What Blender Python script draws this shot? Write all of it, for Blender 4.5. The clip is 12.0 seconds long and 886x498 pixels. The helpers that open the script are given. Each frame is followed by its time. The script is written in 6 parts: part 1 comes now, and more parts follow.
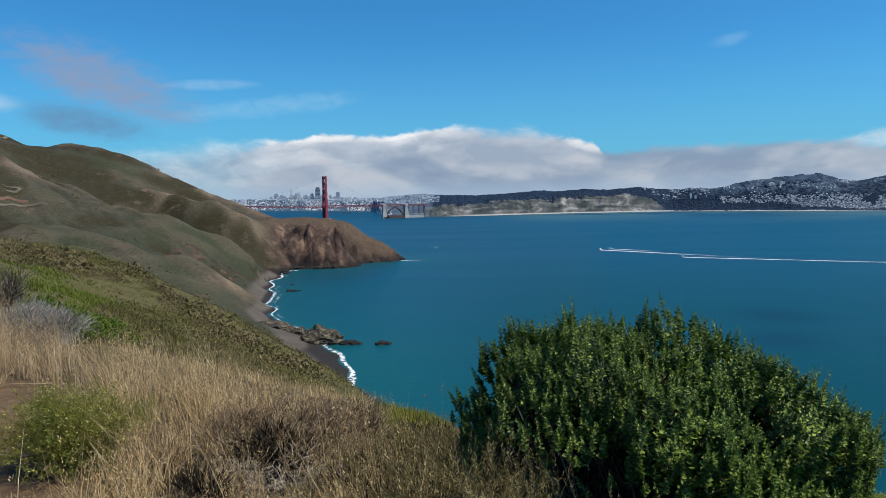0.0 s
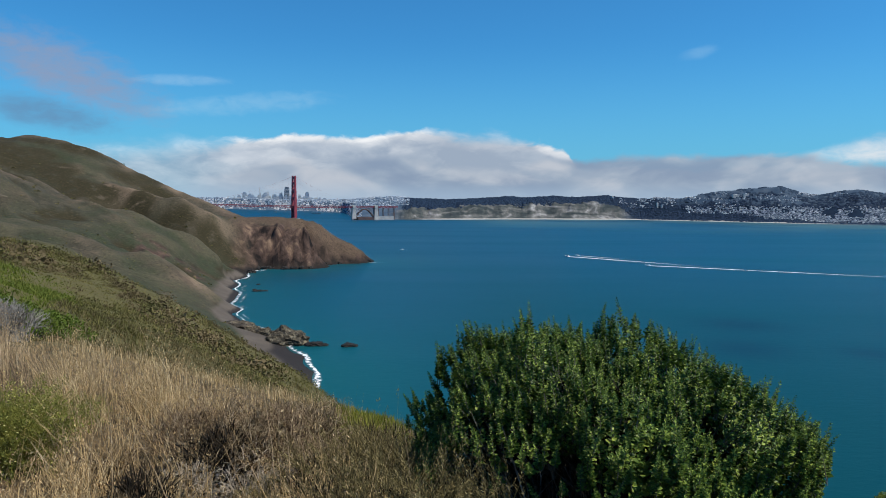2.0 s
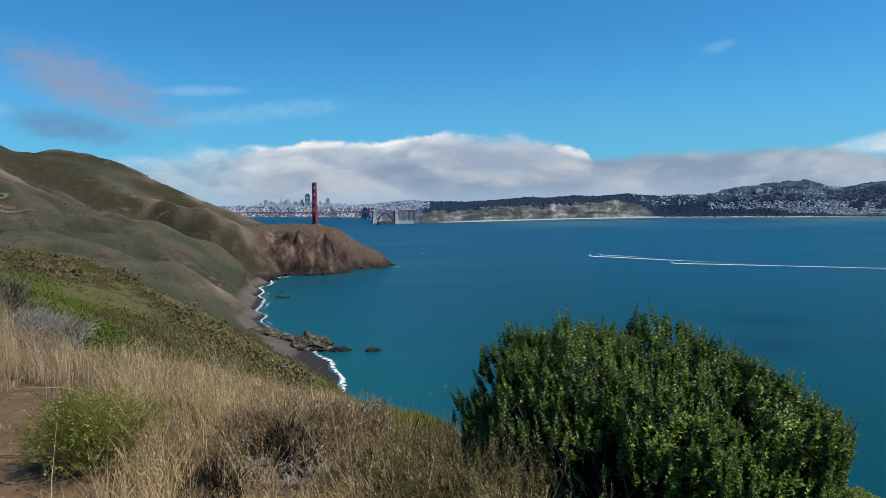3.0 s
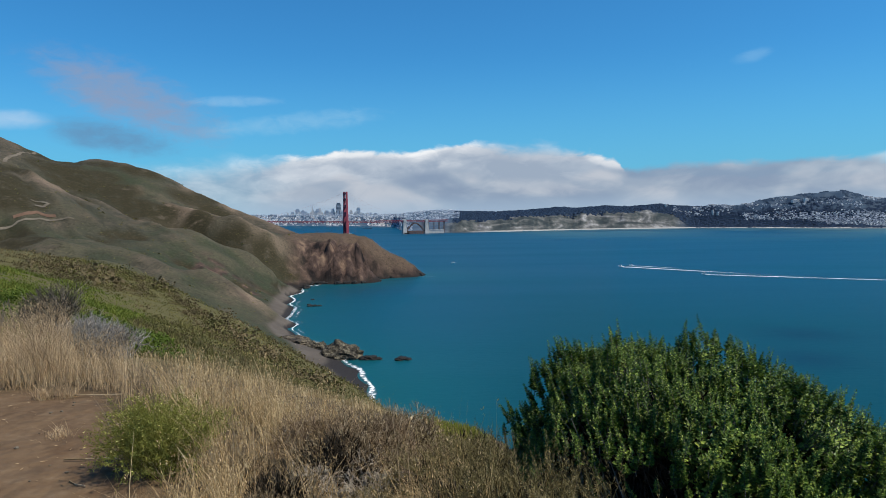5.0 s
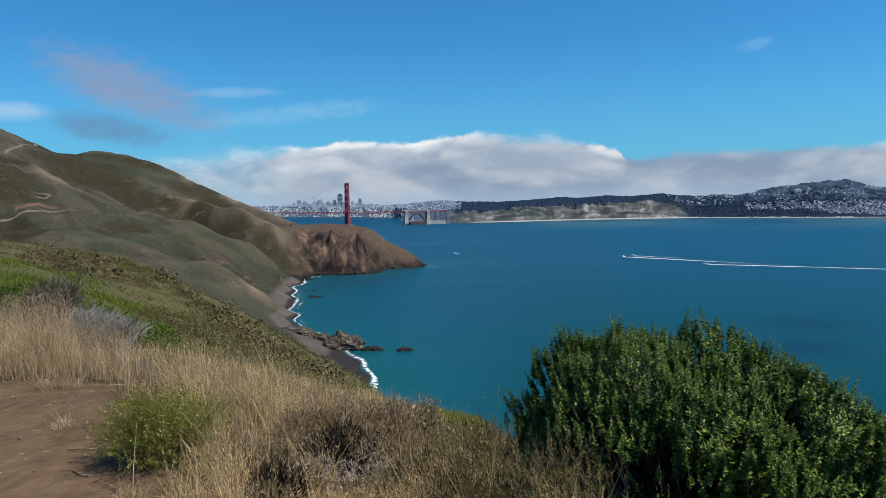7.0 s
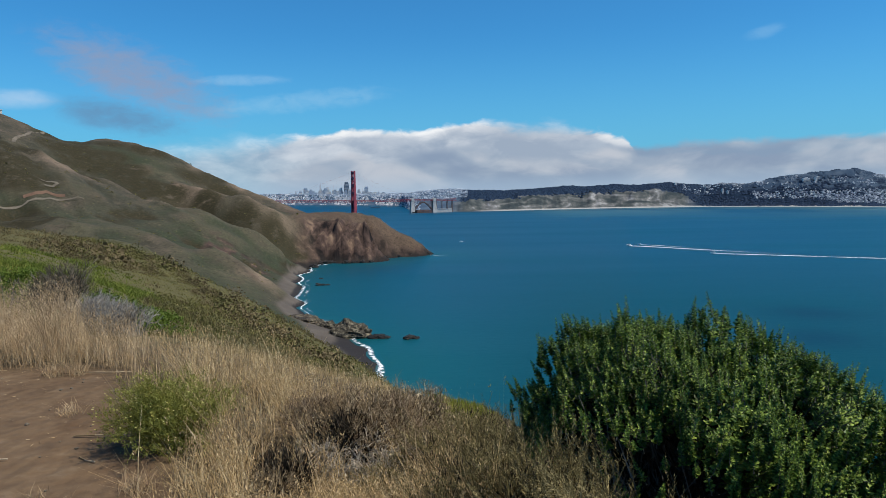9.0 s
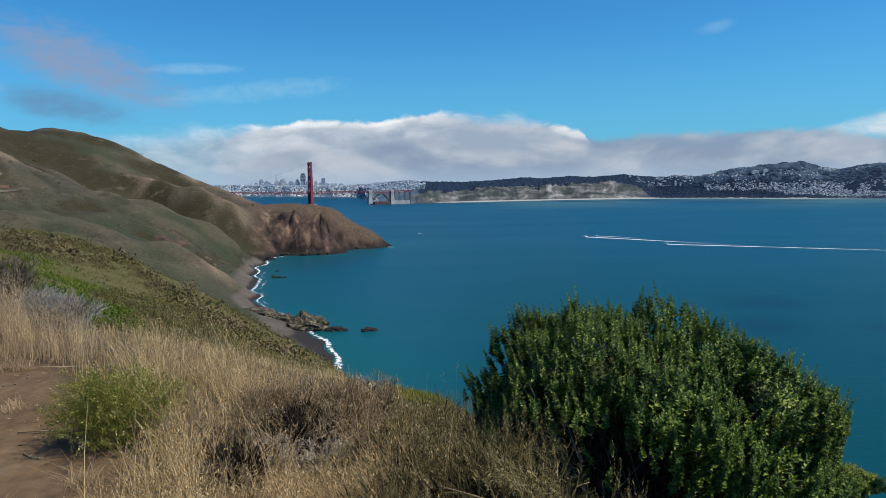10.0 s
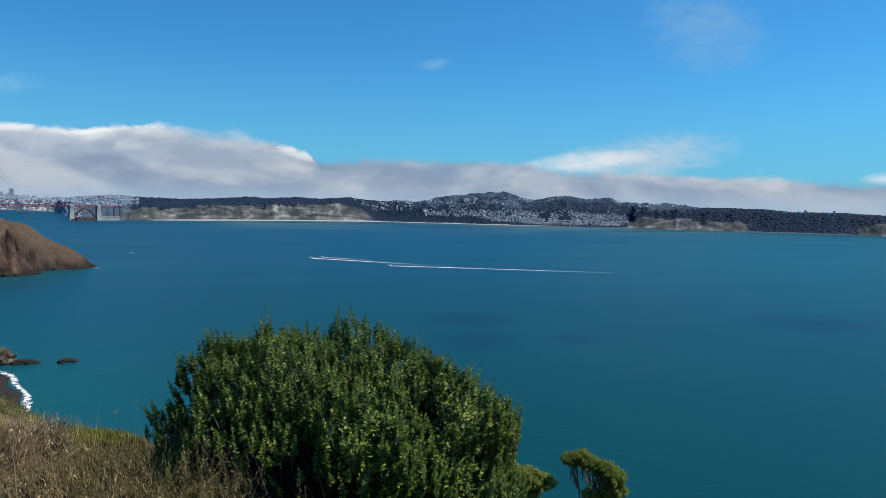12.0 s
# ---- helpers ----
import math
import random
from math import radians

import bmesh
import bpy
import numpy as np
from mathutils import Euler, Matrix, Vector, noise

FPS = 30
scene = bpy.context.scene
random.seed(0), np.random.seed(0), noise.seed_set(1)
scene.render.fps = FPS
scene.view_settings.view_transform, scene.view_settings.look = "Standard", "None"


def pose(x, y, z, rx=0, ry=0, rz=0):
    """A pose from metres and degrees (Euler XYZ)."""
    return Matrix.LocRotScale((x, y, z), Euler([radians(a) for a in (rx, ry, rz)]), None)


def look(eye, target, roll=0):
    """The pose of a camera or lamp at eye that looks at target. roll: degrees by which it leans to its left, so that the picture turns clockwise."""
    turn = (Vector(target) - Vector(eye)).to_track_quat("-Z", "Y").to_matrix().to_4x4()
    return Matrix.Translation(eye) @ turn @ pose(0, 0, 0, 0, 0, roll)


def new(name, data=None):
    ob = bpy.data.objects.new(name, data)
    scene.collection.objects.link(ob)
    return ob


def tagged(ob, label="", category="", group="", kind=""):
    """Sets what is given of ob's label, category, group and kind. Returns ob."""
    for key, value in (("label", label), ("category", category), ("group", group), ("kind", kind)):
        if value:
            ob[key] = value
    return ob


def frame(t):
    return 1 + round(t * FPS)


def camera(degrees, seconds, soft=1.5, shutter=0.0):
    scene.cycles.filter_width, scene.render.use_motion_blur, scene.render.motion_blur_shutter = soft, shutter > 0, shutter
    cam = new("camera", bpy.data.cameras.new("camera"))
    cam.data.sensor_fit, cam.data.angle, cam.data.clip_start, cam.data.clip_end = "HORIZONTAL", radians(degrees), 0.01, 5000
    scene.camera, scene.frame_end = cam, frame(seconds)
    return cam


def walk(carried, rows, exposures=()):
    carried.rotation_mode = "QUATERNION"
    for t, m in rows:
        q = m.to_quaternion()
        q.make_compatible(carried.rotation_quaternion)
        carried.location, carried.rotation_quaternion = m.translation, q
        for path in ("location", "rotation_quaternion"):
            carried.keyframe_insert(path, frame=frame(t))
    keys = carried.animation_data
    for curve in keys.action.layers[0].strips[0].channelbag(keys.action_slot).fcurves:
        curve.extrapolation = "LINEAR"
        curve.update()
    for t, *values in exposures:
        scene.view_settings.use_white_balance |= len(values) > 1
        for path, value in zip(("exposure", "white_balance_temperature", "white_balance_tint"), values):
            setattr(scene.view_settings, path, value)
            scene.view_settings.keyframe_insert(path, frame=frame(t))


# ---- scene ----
cam = camera(63.6, 12.0, soft=0.9)
PATH = [
    (0, (0.313, 0.001, 100.088), (0.286, 1.996, 99.947), -1.0),
    (0.5, (0.364, 0.083, 100.086), (0.188, 2.073, 99.981), -0.9),
    (1, (0.382, 0.13, 100.074), (0.203, 2.117, 99.932), -0.2),
    (1.5, (0.411, 0.138, 100.074), (0.292, 2.128, 99.917), 0.3),
    (2, (0.373, 0.043, 100.081), (0.433, 2.038, 99.949), 0.5),
    (2.5, (0.3, -0.109, 100.101), (0.456, 1.88, 99.957), 0.7),
    (3, (0.235, -0.279, 100.125), (0.236, 1.717, 100.001), -1.0),
    (3.2, (0.224, -0.357, 100.137), (0.175, 1.638, 100.01), -1.0),
    (4.8, (0.067, -0.45, 100.189), (0.0, 1.546, 100.092), -0.9),
    (5, (0.084, -0.442, 100.188), (0.002, 1.554, 100.092), -0.8),
    (5.5, (0.094, -0.439, 100.193), (0.003, 1.556, 100.094), -0.7),
    (6, (0.115, -0.442, 100.189), (0.025, 1.553, 100.083), -0.7),
    (6.5, (0.109, -0.418, 100.186), (0.04, 1.578, 100.072), -0.4),
    (7, (0.085, -0.437, 100.179), (-0.002, 1.557, 100.057), -1.0),
    (9, (0.089, -0.405, 100.172), (-0.016, 1.586, 100.018), -0.9),
    (9.5, (0.106, -0.4, 100.166), (0.032, 1.592, 100.004), -0.9),
    (10, (0.124, -0.427, 100.165), (0.136, 1.565, 99.986), -0.8),
    (10.5, (0.119, -0.392, 100.168), (0.158, 1.599, 99.986), -0.3),
    (11, (0.144, -0.385, 100.166), (0.272, 1.606, 100.016), 0.7),
    (11.5, (0.21, -0.378, 100.166), (0.561, 1.586, 100.038), 1.2),
    (11.6, (0.211, -0.377, 100.138), (0.633, 1.574, 100.017), 1.6),
    (11.7, (0.235, -0.367, 100.136), (0.729, 1.567, 100.017), 1.8),
    (11.8, (0.268, -0.352, 100.146), (0.841, 1.56, 100.026), 1.2),
    (11.9, (0.301, -0.349, 100.149), (0.965, 1.533, 100.03), 1.1),
    (12, (0.336, -0.348, 100.156), (1.087, 1.502, 100.039), 1.2),
]
walk(cam, [(t, look(eye, target, roll)) for t, eye, target, roll in PATH])

# ---- light ----
SUN_AZ, SUN_EL = 103.0, 55.0  # degrees clockwise from +y, degrees up
sun_dir = Vector((math.sin(radians(SUN_AZ)) * math.cos(radians(SUN_EL)),
                  math.cos(radians(SUN_AZ)) * math.cos(radians(SUN_EL)), math.sin(radians(SUN_EL))))
sun = new("sun", bpy.data.lights.new("sun", "SUN"))
sun.data.energy, sun.data.angle, sun.data.color = 5.0, radians(0.53), (1.0, 0.925, 0.79)
sun.matrix_world = look(sun_dir * 500, (0, 0, 0))
scene.view_settings.exposure = 0.0


class Graph:
    """Short-hand for building node trees."""

    def __init__(self, tree):
        self.tree = tree
        tree.nodes.clear()

    def add(self, kind, inputs=None, **props):
        n = self.tree.nodes.new(kind)
        for k, v in props.items():
            setattr(n, k, v)
        for k, v in (inputs or {}).items():
            self.put(n.inputs[k], v)
        return n

    def put(self, socket, v):
        if isinstance(v, bpy.types.NodeSocket):
            self.tree.links.new(v, socket)
        elif v is not None:
            socket.default_value = v

    def math(self, op, a, b=0.0, c=0.0, clamp=False):
        n = self.add("ShaderNodeMath", operation=op, use_clamp=clamp)
        for i, v in enumerate((a, b, c)):
            self.put(n.inputs[i], v)
        return n.outputs[0]

    def step(self, v, lo, hi):
        n = self.add("ShaderNodeMapRange", {"Value": v, "From Min": lo, "From Max": hi}, interpolation_type="SMOOTHSTEP")
        return n.outputs[0]

    def mix(self, f, a, b, mode="MIX"):
        n = self.add("ShaderNodeMix", data_type="RGBA", blend_type=mode)
        self.put(n.inputs[0], f)
        for sock, v in ((n.inputs[6], a), (n.inputs[7], b)):
            self.put(sock, (*v, 1.0) if isinstance(v, tuple) and len(v) == 3 else v)
        return n.outputs[2]

    def noise(self, vec, scale, detail=4.0, rough=0.55, dist=0.0):
        n = self.add("ShaderNodeTexNoise", {"Scale": scale, "Detail": detail, "Roughness": rough, "Distortion": dist})
        if vec is not None:
            self.put(n.inputs["Vector"], vec)
        return n.outputs["Fac"]

    def ramp(self, v, stops, interp="LINEAR"):
        n = self.add("ShaderNodeValToRGB")
        e = n.color_ramp.elements
        n.color_ramp.interpolation = interp
        while len(e) < len(stops):
            e.new(0.5)
        for el, (p, c) in zip(e, stops):
            el.position = p
            el.color = (*c, 1.0) if isinstance(c, tuple) else (c, c, c, 1.0)
        self.put(n.inputs[0], v)
        return n.outputs[0]

    def stretch(self, vec, s):
        return self.add("ShaderNodeMapping", {"Vector": vec, "Scale": s}).outputs[0]


# ---- sky with its cloud bank ----
world = bpy.data.worlds.new("sky")
scene.world = world
world.use_nodes = True
g = Graph(world.node_tree)
sky = g.add("ShaderNodeTexSky", sky_type="NISHITA", sun_disc=False, sun_elevation=radians(SUN_EL),
            sun_rotation=radians(SUN_AZ), altitude=100.0, air_density=1.0, dust_density=0.5, ozone_density=4.0)
way = g.add("ShaderNodeTexCoord").outputs["Generated"]
sep = g.add("ShaderNodeSeparateXYZ", {0: way})
az = g.math("MULTIPLY", g.math("ARCTAN2", sep.outputs[0], sep.outputs[1]), 57.2958)
el = g.math("MULTIPLY", g.math("ARCSINE", sep.outputs[2]), 57.2958)
plane = g.add("ShaderNodeCombineXYZ", {0: g.math("MULTIPLY", az, 0.15), 1: g.math("MULTIPLY", el, 0.34), 2: 0.0}).outputs[0]
billow = g.noise(plane, 1.5, 5.0, 0.5, 0.5)
wisp = g.noise(plane, 4.0, 6.0, 0.6, 0.5)
soft = g.noise(plane, 0.75, 3.0, 0.5, 0.3)
bearing = g.add("ShaderNodeMapRange", {"Value": az, "From Min": -40.0, "From Max": 60.0}).outputs[0]


def tops(stops, rise):
    """How high a cloud deck stands, by bearing from -40 to 60 degrees, swelling with the billows."""
    line = g.math("MULTIPLY", g.ramp(bearing, [((a + 40.0) / 100.0, h / 10.0) for a, h in stops], "EASE"), 10.0)
    return g.math("ADD", line, g.math("MULTIPLY", g.math("SUBTRACT", billow, 0.5), rise))


# the white bank behind, and the grey deck below and before it
bank_top = tops([(-40, 2.8), (-23.3, 3.9), (-17, 4.5), (-13, 4.75), (-9.5, 5.3), (-6.5, 5.0), (-4.7, 5.0), (-1.6, 5.6), (1.5, 5.6), (5.3, 5.3),
                 (9.0, 4.8), (11.2, 4.2), (12.4, 2.8), (30, 2.6), (60, 2.0)], 1.3)
deck_top = tops([(-40, 1.6), (-15, 2.1), (-12.5, 2.8), (-10, 3.4), (-7.7, 2.6), (-4.5, 3.6), (-1, 3.8), (2.6, 3.1), (4.5, 2.3), (7, 2.6), (10, 3.5),
                 (20, 3.75), (28, 3.7), (33, 3.0), (45, 2.6), (54, 2.3)], 0.9)
frizz = g.math("MULTIPLY", g.math("SUBTRACT", wisp, 0.5), 0.9)
bank_depth, deck_depth = g.math("SUBTRACT", bank_top, el), g.math("SUBTRACT", deck_top, el)
west, east = g.step(az, -12.0, -20.0), g.step(az, -1.0, 4.0)  # the bank thins to haze at its western end
blur = g.math("ADD", g.math("MULTIPLY", west, 1.5), g.math("MULTIPLY", g.math("MULTIPLY", east, g.step(az, 9.5, 6.0)), 0.8))
bank = g.step(g.math("ADD", bank_depth, frizz), g.math("SUBTRACT", -0.10, g.math("MULTIPLY", blur, 0.4)), g.math("ADD", 0.32, blur))
bank = g.math("MULTIPLY", bank, g.math("SUBTRACT", 1.0, g.math("MULTIPLY", west, 0.25)))
deck = g.math("MULTIPLY", g.step(g.math("ADD", deck_depth, g.math("MULTIPLY", frizz, 0.8)), -0.15, 0.55), g.step(az, -19.0, -12.0))
bright = g.math("ADD", g.math("MULTIPLY", g.step(bank_depth, 1.3, 0.1), 0.45), g.math("ADD", g.math("MULTIPLY", g.step(billow, 0.38, 0.62), 0.34), g.math("MULTIPLY", g.step(wisp, 0.35, 0.65), 0.16)))
bright = g.math("SUBTRACT", bright, g.math("MULTIPLY", g.step(az, -1.0, 3.5), 0.20))
bank_col = g.ramp(bright, [(0.05, (0.34, 0.41, 0.52)), (0.35, (0.46, 0.52, 0.61)), (0.65, (0.65, 0.69, 0.75)), (0.95, (0.97, 0.975, 0.985))])
folds = g.math("ADD", g.math("MULTIPLY", g.step(soft, 0.40, 0.62), 0.65), g.math("MULTIPLY", g.step(billow, 0.42, 0.66), 0.35))
deck_col = g.ramp(folds, [(0.0, (0.25, 0.33, 0.46)), (0.45, (0.34, 0.42, 0.53)), (1.0, (0.52, 0.56, 0.63))])
deck_col = g.mix(g.math("MULTIPLY", g.step(el, 1.9, 0.2), 0.65), deck_col, (0.36, 0.49, 0.64))
bank_col = g.mix(g.step(el, 2.2, 0.0), bank_col, (0.42, 0.53, 0.66))


def puff(az0, el0, wide, high, tilt, rag):
    """A single cloud about a bearing and a height, frayed by the billows."""
    c, s = math.cos(radians(tilt)), math.sin(radians(tilt))
    da, de = g.math("SUBTRACT", az, az0), g.math("SUBTRACT", el, el0)
    u = g.math("DIVIDE", g.math("ADD", g.math("MULTIPLY", da, c), g.math("MULTIPLY", de, s)), wide)
    v = g.math("DIVIDE", g.math("SUBTRACT", g.math("MULTIPLY", de, c), g.math("MULTIPLY", da, s)), high)
    r = g.math("ADD", g.math("MULTIPLY", u, u), g.math("MULTIPLY", v, v))
    fray = g.math("ADD", g.math("MULTIPLY", g.math("SUBTRACT", 0.5, billow), rag), g.math("MULTIPLY", g.math("SUBTRACT", 0.5, wisp), rag * 1.6))
    return g.math("MULTIPLY", g.step(g.math("ADD", r, fray), 1.7, -0.7), g.step(r, 2.6, 0.3))


sky_col = g.mix(1.0, sky.outputs[0], (0.029, 0.092, 0.128), "MULTIPLY")
sky_col = g.mix(g.math("MULTIPLY", g.step(el, 13.0, 0.0), 0.6), sky_col, (0.15, 0.475, 0.73))
col = sky_col
for (a0, e0, w, h, tilt, rag, tone, cover) in (
        (-25.6, 8.8, 6.4, 2.2, -20, 1.5, (0.27, 0.335, 0.49), 0.88), (-27.0, 5.9, 4.4, 1.2, -8, 1.2, (0.13, 0.29, 0.49), 0.95),
        (-18.2, 8.8, 3.4, 0.4, 2, 1.6, (0.42, 0.64, 0.84), 0.36), (-13.5, 7.3, 6.5, 0.8, 6, 1.9, (0.34, 0.60, 0.82), 0.4),
        (-33.4, 6.9, 2.6, 0.7, 0, 1.0, (0.56, 0.70, 0.86), 0.55), (21.0, 11.1, 1.3, 0.45, 12, 1.2, (0.32, 0.58, 0.83), 0.3),
        (41.5, 13.2, 4.5, 2.6, -15, 1.5, (0.24, 0.46, 0.70), 0.5)):
    col = g.mix(g.math("MULTIPLY", puff(a0, e0, w, h, tilt, rag), cover), col, tone)
for (a0, e0, w, h, tilt, rag, tone, cover) in (  # lit crests and shaded folds of the bank
        (-9.6, 4.9, 3.6, 0.36, 4, 1.0, (0.94, 0.95, 0.96), 0.8), (-2.8, 5.25, 2.8, 0.30, 10, 1.0, (0.94, 0.95, 0.96), 0.8), (10.4, 4.1, 2.0, 0.55, -24, 1.0, (0.88, 0.89, 0.91), 0.8),
        (-7.6, 4.1, 3.0, 0.45, 3, 1.2, (0.50, 0.56, 0.65), 0.8), (3.5, 4.7, 4.2, 0.6, -6, 1.2, (0.50, 0.55, 0.63), 0.7), (8.6, 3.5, 3.0, 0.5, -8, 1.2, (0.42, 0.49, 0.59), 0.8)):
    bank_col = g.mix(g.math("MULTIPLY", puff(a0, e0, w, h, tilt, rag), cover), bank_col, tone)
col = g.mix(g.math("MULTIPLY", bank, 0.97), col, bank_col)
for (a0, e0, w, h, tilt, rag, tone, cover) in (  # the plume over the deck, and gaps of brighter cloud behind it
        (37.0, 4.0, 7.0, 1.5, 8, 1.4, (0.56, 0.64, 0.72), 0.75), (33.0, 3.75, 5.0, 0.75, 6, 1.2, (0.80, 0.83, 0.86), 0.85), (55.0, 2.5, 2.5, 0.5, 0, 1.2, (0.85, 0.88, 0.92), 0.8)):
    col = g.mix(g.math("MULTIPLY", puff(a0, e0, w, h, tilt, rag), cover), col, tone)
col = g.mix(g.math("MULTIPLY", deck, 0.95), col, deck_col)
for (a0, e0, w, h, tilt, rag, tone, cover) in ((5.0, 2.1, 4.5, 0.7, -4, 1.3, (0.56, 0.60, 0.66), 0.7), (-13.5, 3.4, 3.5, 0.6, 3, 1.3, (0.66, 0.71, 0.78), 0.6)):
    col = g.mix(g.math("MULTIPLY", puff(a0, e0, w, h, tilt, rag), cover), col, tone)
g.add("ShaderNodeOutputWorld", {0: g.add("ShaderNodeBackground", {"Color": col, "Strength": 1.0}).outputs[0]})


# ---- materials ----
def material(name):
    m = bpy.data.materials.new(name)
    m.use_nodes = True
    return m, Graph(m.node_tree)


def finish(gr, colour, rough, bump=None, strength=0.3, distance=0.1, spec=0.3, metal=0.0, sub=None):
    b = gr.add("ShaderNodeBsdfPrincipled", {"Base Color": colour if not isinstance(colour, tuple) else (*colour, 1.0),
               "Roughness": rough, "Specular IOR Level": spec, "Metallic": metal})
    if bump is not None:
        gr.put(b.inputs["Normal"], gr.add("ShaderNodeBump", {"Height": bump, "Strength": strength, "Distance": distance}).outputs[0])
    shader = b.outputs[0]
    if sub is not None:  # light through thin leaves
        t = gr.add("ShaderNodeBsdfTranslucent", {"Color": colour if not isinstance(colour, tuple) else (*colour, 1.0)})
        shader = gr.add("ShaderNodeMixShader", {0: sub, 1: shader, 2: t.outputs[0]}).outputs[0]
    gr.add("ShaderNodeOutputMaterial", {0: shader})


def plain(name, a, b, scale=1.0, rough=0.7, strength=0.3, distance=0.05, spec=0.3, metal=0.0, sub=None, islands=0.0, c=None):
    """A surface of two tones mixed by noise at two scales; islands: how far loose pieces differ."""
    m, gr = material(name)
    pos = gr.add("ShaderNodeNewGeometry")
    big = gr.noise(pos.outputs["Position"], scale, 5.0)
    fine = gr.noise(pos.outputs["Position"], scale * 9.0, 3.0)
    f = gr.math("ADD", gr.math("MULTIPLY", big, 0.7), gr.math("MULTIPLY", fine, 0.3))
    f = gr.step(f, 0.35, 0.65)
    if islands:
        f = gr.mix(islands, f, pos.outputs["Random Per Island"])
    stops = [(0.0, a), (1.0, b)] if c is None else [(0.0, a), (0.6, b), (1.0, c)]
    finish(gr, gr.ramp(f, stops), rough, fine if strength else None, strength, distance, spec, metal, sub)
    return m


M = {
    # orange bridge paint, turned pinkish by blue distance haze put into it
    "orange_steel": plain("orange_steel", (0.24, 0.042, 0.062), (0.32, 0.062, 0.082), 0.05, 0.6),
    "concrete": plain("concrete", (0.36, 0.36, 0.36), (0.50, 0.49, 0.46), 0.05, 0.9),
    "brick_dark": plain("brick_dark", (0.10, 0.065, 0.06), (0.17, 0.11, 0.09), 0.05, 0.9),
    # blue distance haze is mixed into both woods colours, more in the second
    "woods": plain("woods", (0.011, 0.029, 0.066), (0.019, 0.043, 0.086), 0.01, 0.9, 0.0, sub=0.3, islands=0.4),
    "woods_hazed": plain("woods_hazed", (0.026, 0.054, 0.100), (0.040, 0.074, 0.125), 0.01, 0.9, 0.0, sub=0.3, islands=0.4),
    # house colours are shifted to blue for distance haze
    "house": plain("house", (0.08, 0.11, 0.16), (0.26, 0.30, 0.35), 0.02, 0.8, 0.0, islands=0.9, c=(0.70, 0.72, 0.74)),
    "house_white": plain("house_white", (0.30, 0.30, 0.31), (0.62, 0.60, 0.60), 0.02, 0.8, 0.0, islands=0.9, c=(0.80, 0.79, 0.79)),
    # near-black, standing in for shade deep inside the shrubs
    "shade_twig": plain("shade_twig", (0.014, 0.010, 0.006), (0.034, 0.025, 0.014), 15.0, 0.9, 0.0, islands=0.7),
    # city walls: blue-grey distance haze mixed into the colour
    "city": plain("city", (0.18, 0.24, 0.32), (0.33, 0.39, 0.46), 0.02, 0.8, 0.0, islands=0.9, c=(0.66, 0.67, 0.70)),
    "scrub_brown": plain("scrub_brown", (0.058, 0.045, 0.022), (0.135, 0.102, 0.050), 0.12, 0.9, 0.0, sub=0.15, islands=0.35, c=(0.20, 0.150, 0.078)),
    # grey towers, with the same blue haze in their colour
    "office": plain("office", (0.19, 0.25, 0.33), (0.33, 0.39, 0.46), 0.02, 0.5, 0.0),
    "office_pale": plain("office_pale", (0.42, 0.44, 0.46), (0.55, 0.56, 0.57), 0.02, 0.6, 0.0),
    "office_dark": plain("office_dark", (0.07, 0.10, 0.14), (0.11, 0.14, 0.18), 0.02, 0.4, 0.0),
    "rock": plain("rock", (0.022, 0.019, 0.015), (0.100, 0.084, 0.060), 0.35, 0.9, 1.0, 1.0, c=(0.25, 0.215, 0.15)),
    "outcrop": plain("outcrop", (0.030, 0.024, 0.018), (0.098, 0.078, 0.054), 0.2, 0.95, 1.0, 1.0, c=(0.17, 0.14, 0.095)),
    "reef": plain("reef", (0.008, 0.008, 0.008), (0.030, 0.027, 0.024), 0.3, 0.7, 0.8, 0.5),
    "white_paint": plain("white_paint", (0.72, 0.73, 0.74), (0.82, 0.82, 0.82), 0.5, 0.4, 0.0),
    "road_dirt": plain("road_dirt", (0.10, 0.084, 0.062), (0.17, 0.142, 0.108), 0.05, 0.95),
    "road_cut": plain("road_cut", (0.095, 0.055, 0.038), (0.15, 0.090, 0.060), 0.05, 0.95),
    "leaf": plain("leaf", (0.020, 0.046, 0.007), (0.080, 0.142, 0.019), 2.0, 0.5, 0.0, sub=0.12, islands=0.85, spec=0.28, c=(0.36, 0.45, 0.09)),
    "leaf_lime": plain("leaf_lime", (0.085, 0.12, 0.020), (0.24, 0.29, 0.055), 3.0, 0.55, 0.0, sub=0.3, islands=0.8, c=(0.44, 0.48, 0.13)),
    "sedge": plain("sedge", (0.085, 0.100, 0.014), (0.24, 0.245, 0.032), 3.0, 0.7, 0.0, sub=0.35, islands=0.7, c=(0.44, 0.40, 0.08)),
    "slope_olive": plain("slope_olive", (0.072, 0.070, 0.020), (0.165, 0.150, 0.046), 0.22, 0.9, 0.0, sub=0.35, islands=0.3, c=(0.29, 0.25, 0.09)),
    "slope_brown": plain("slope_brown", (0.066, 0.055, 0.022), (0.155, 0.124, 0.054), 0.22, 0.9, 0.0, sub=0.35, islands=0.3, c=(0.29, 0.225, 0.11)),
    "slope_lime": plain("slope_lime", (0.064, 0.092, 0.013), (0.150, 0.182, 0.026), 0.3, 0.9, 0.0, sub=0.35, islands=0.4, c=(0.27, 0.255, 0.065)),
    "bleached_wood": plain("bleached_wood", (0.20, 0.165, 0.12), (0.56, 0.48, 0.38), 12.0, 0.9, 0.0, islands=0.7),
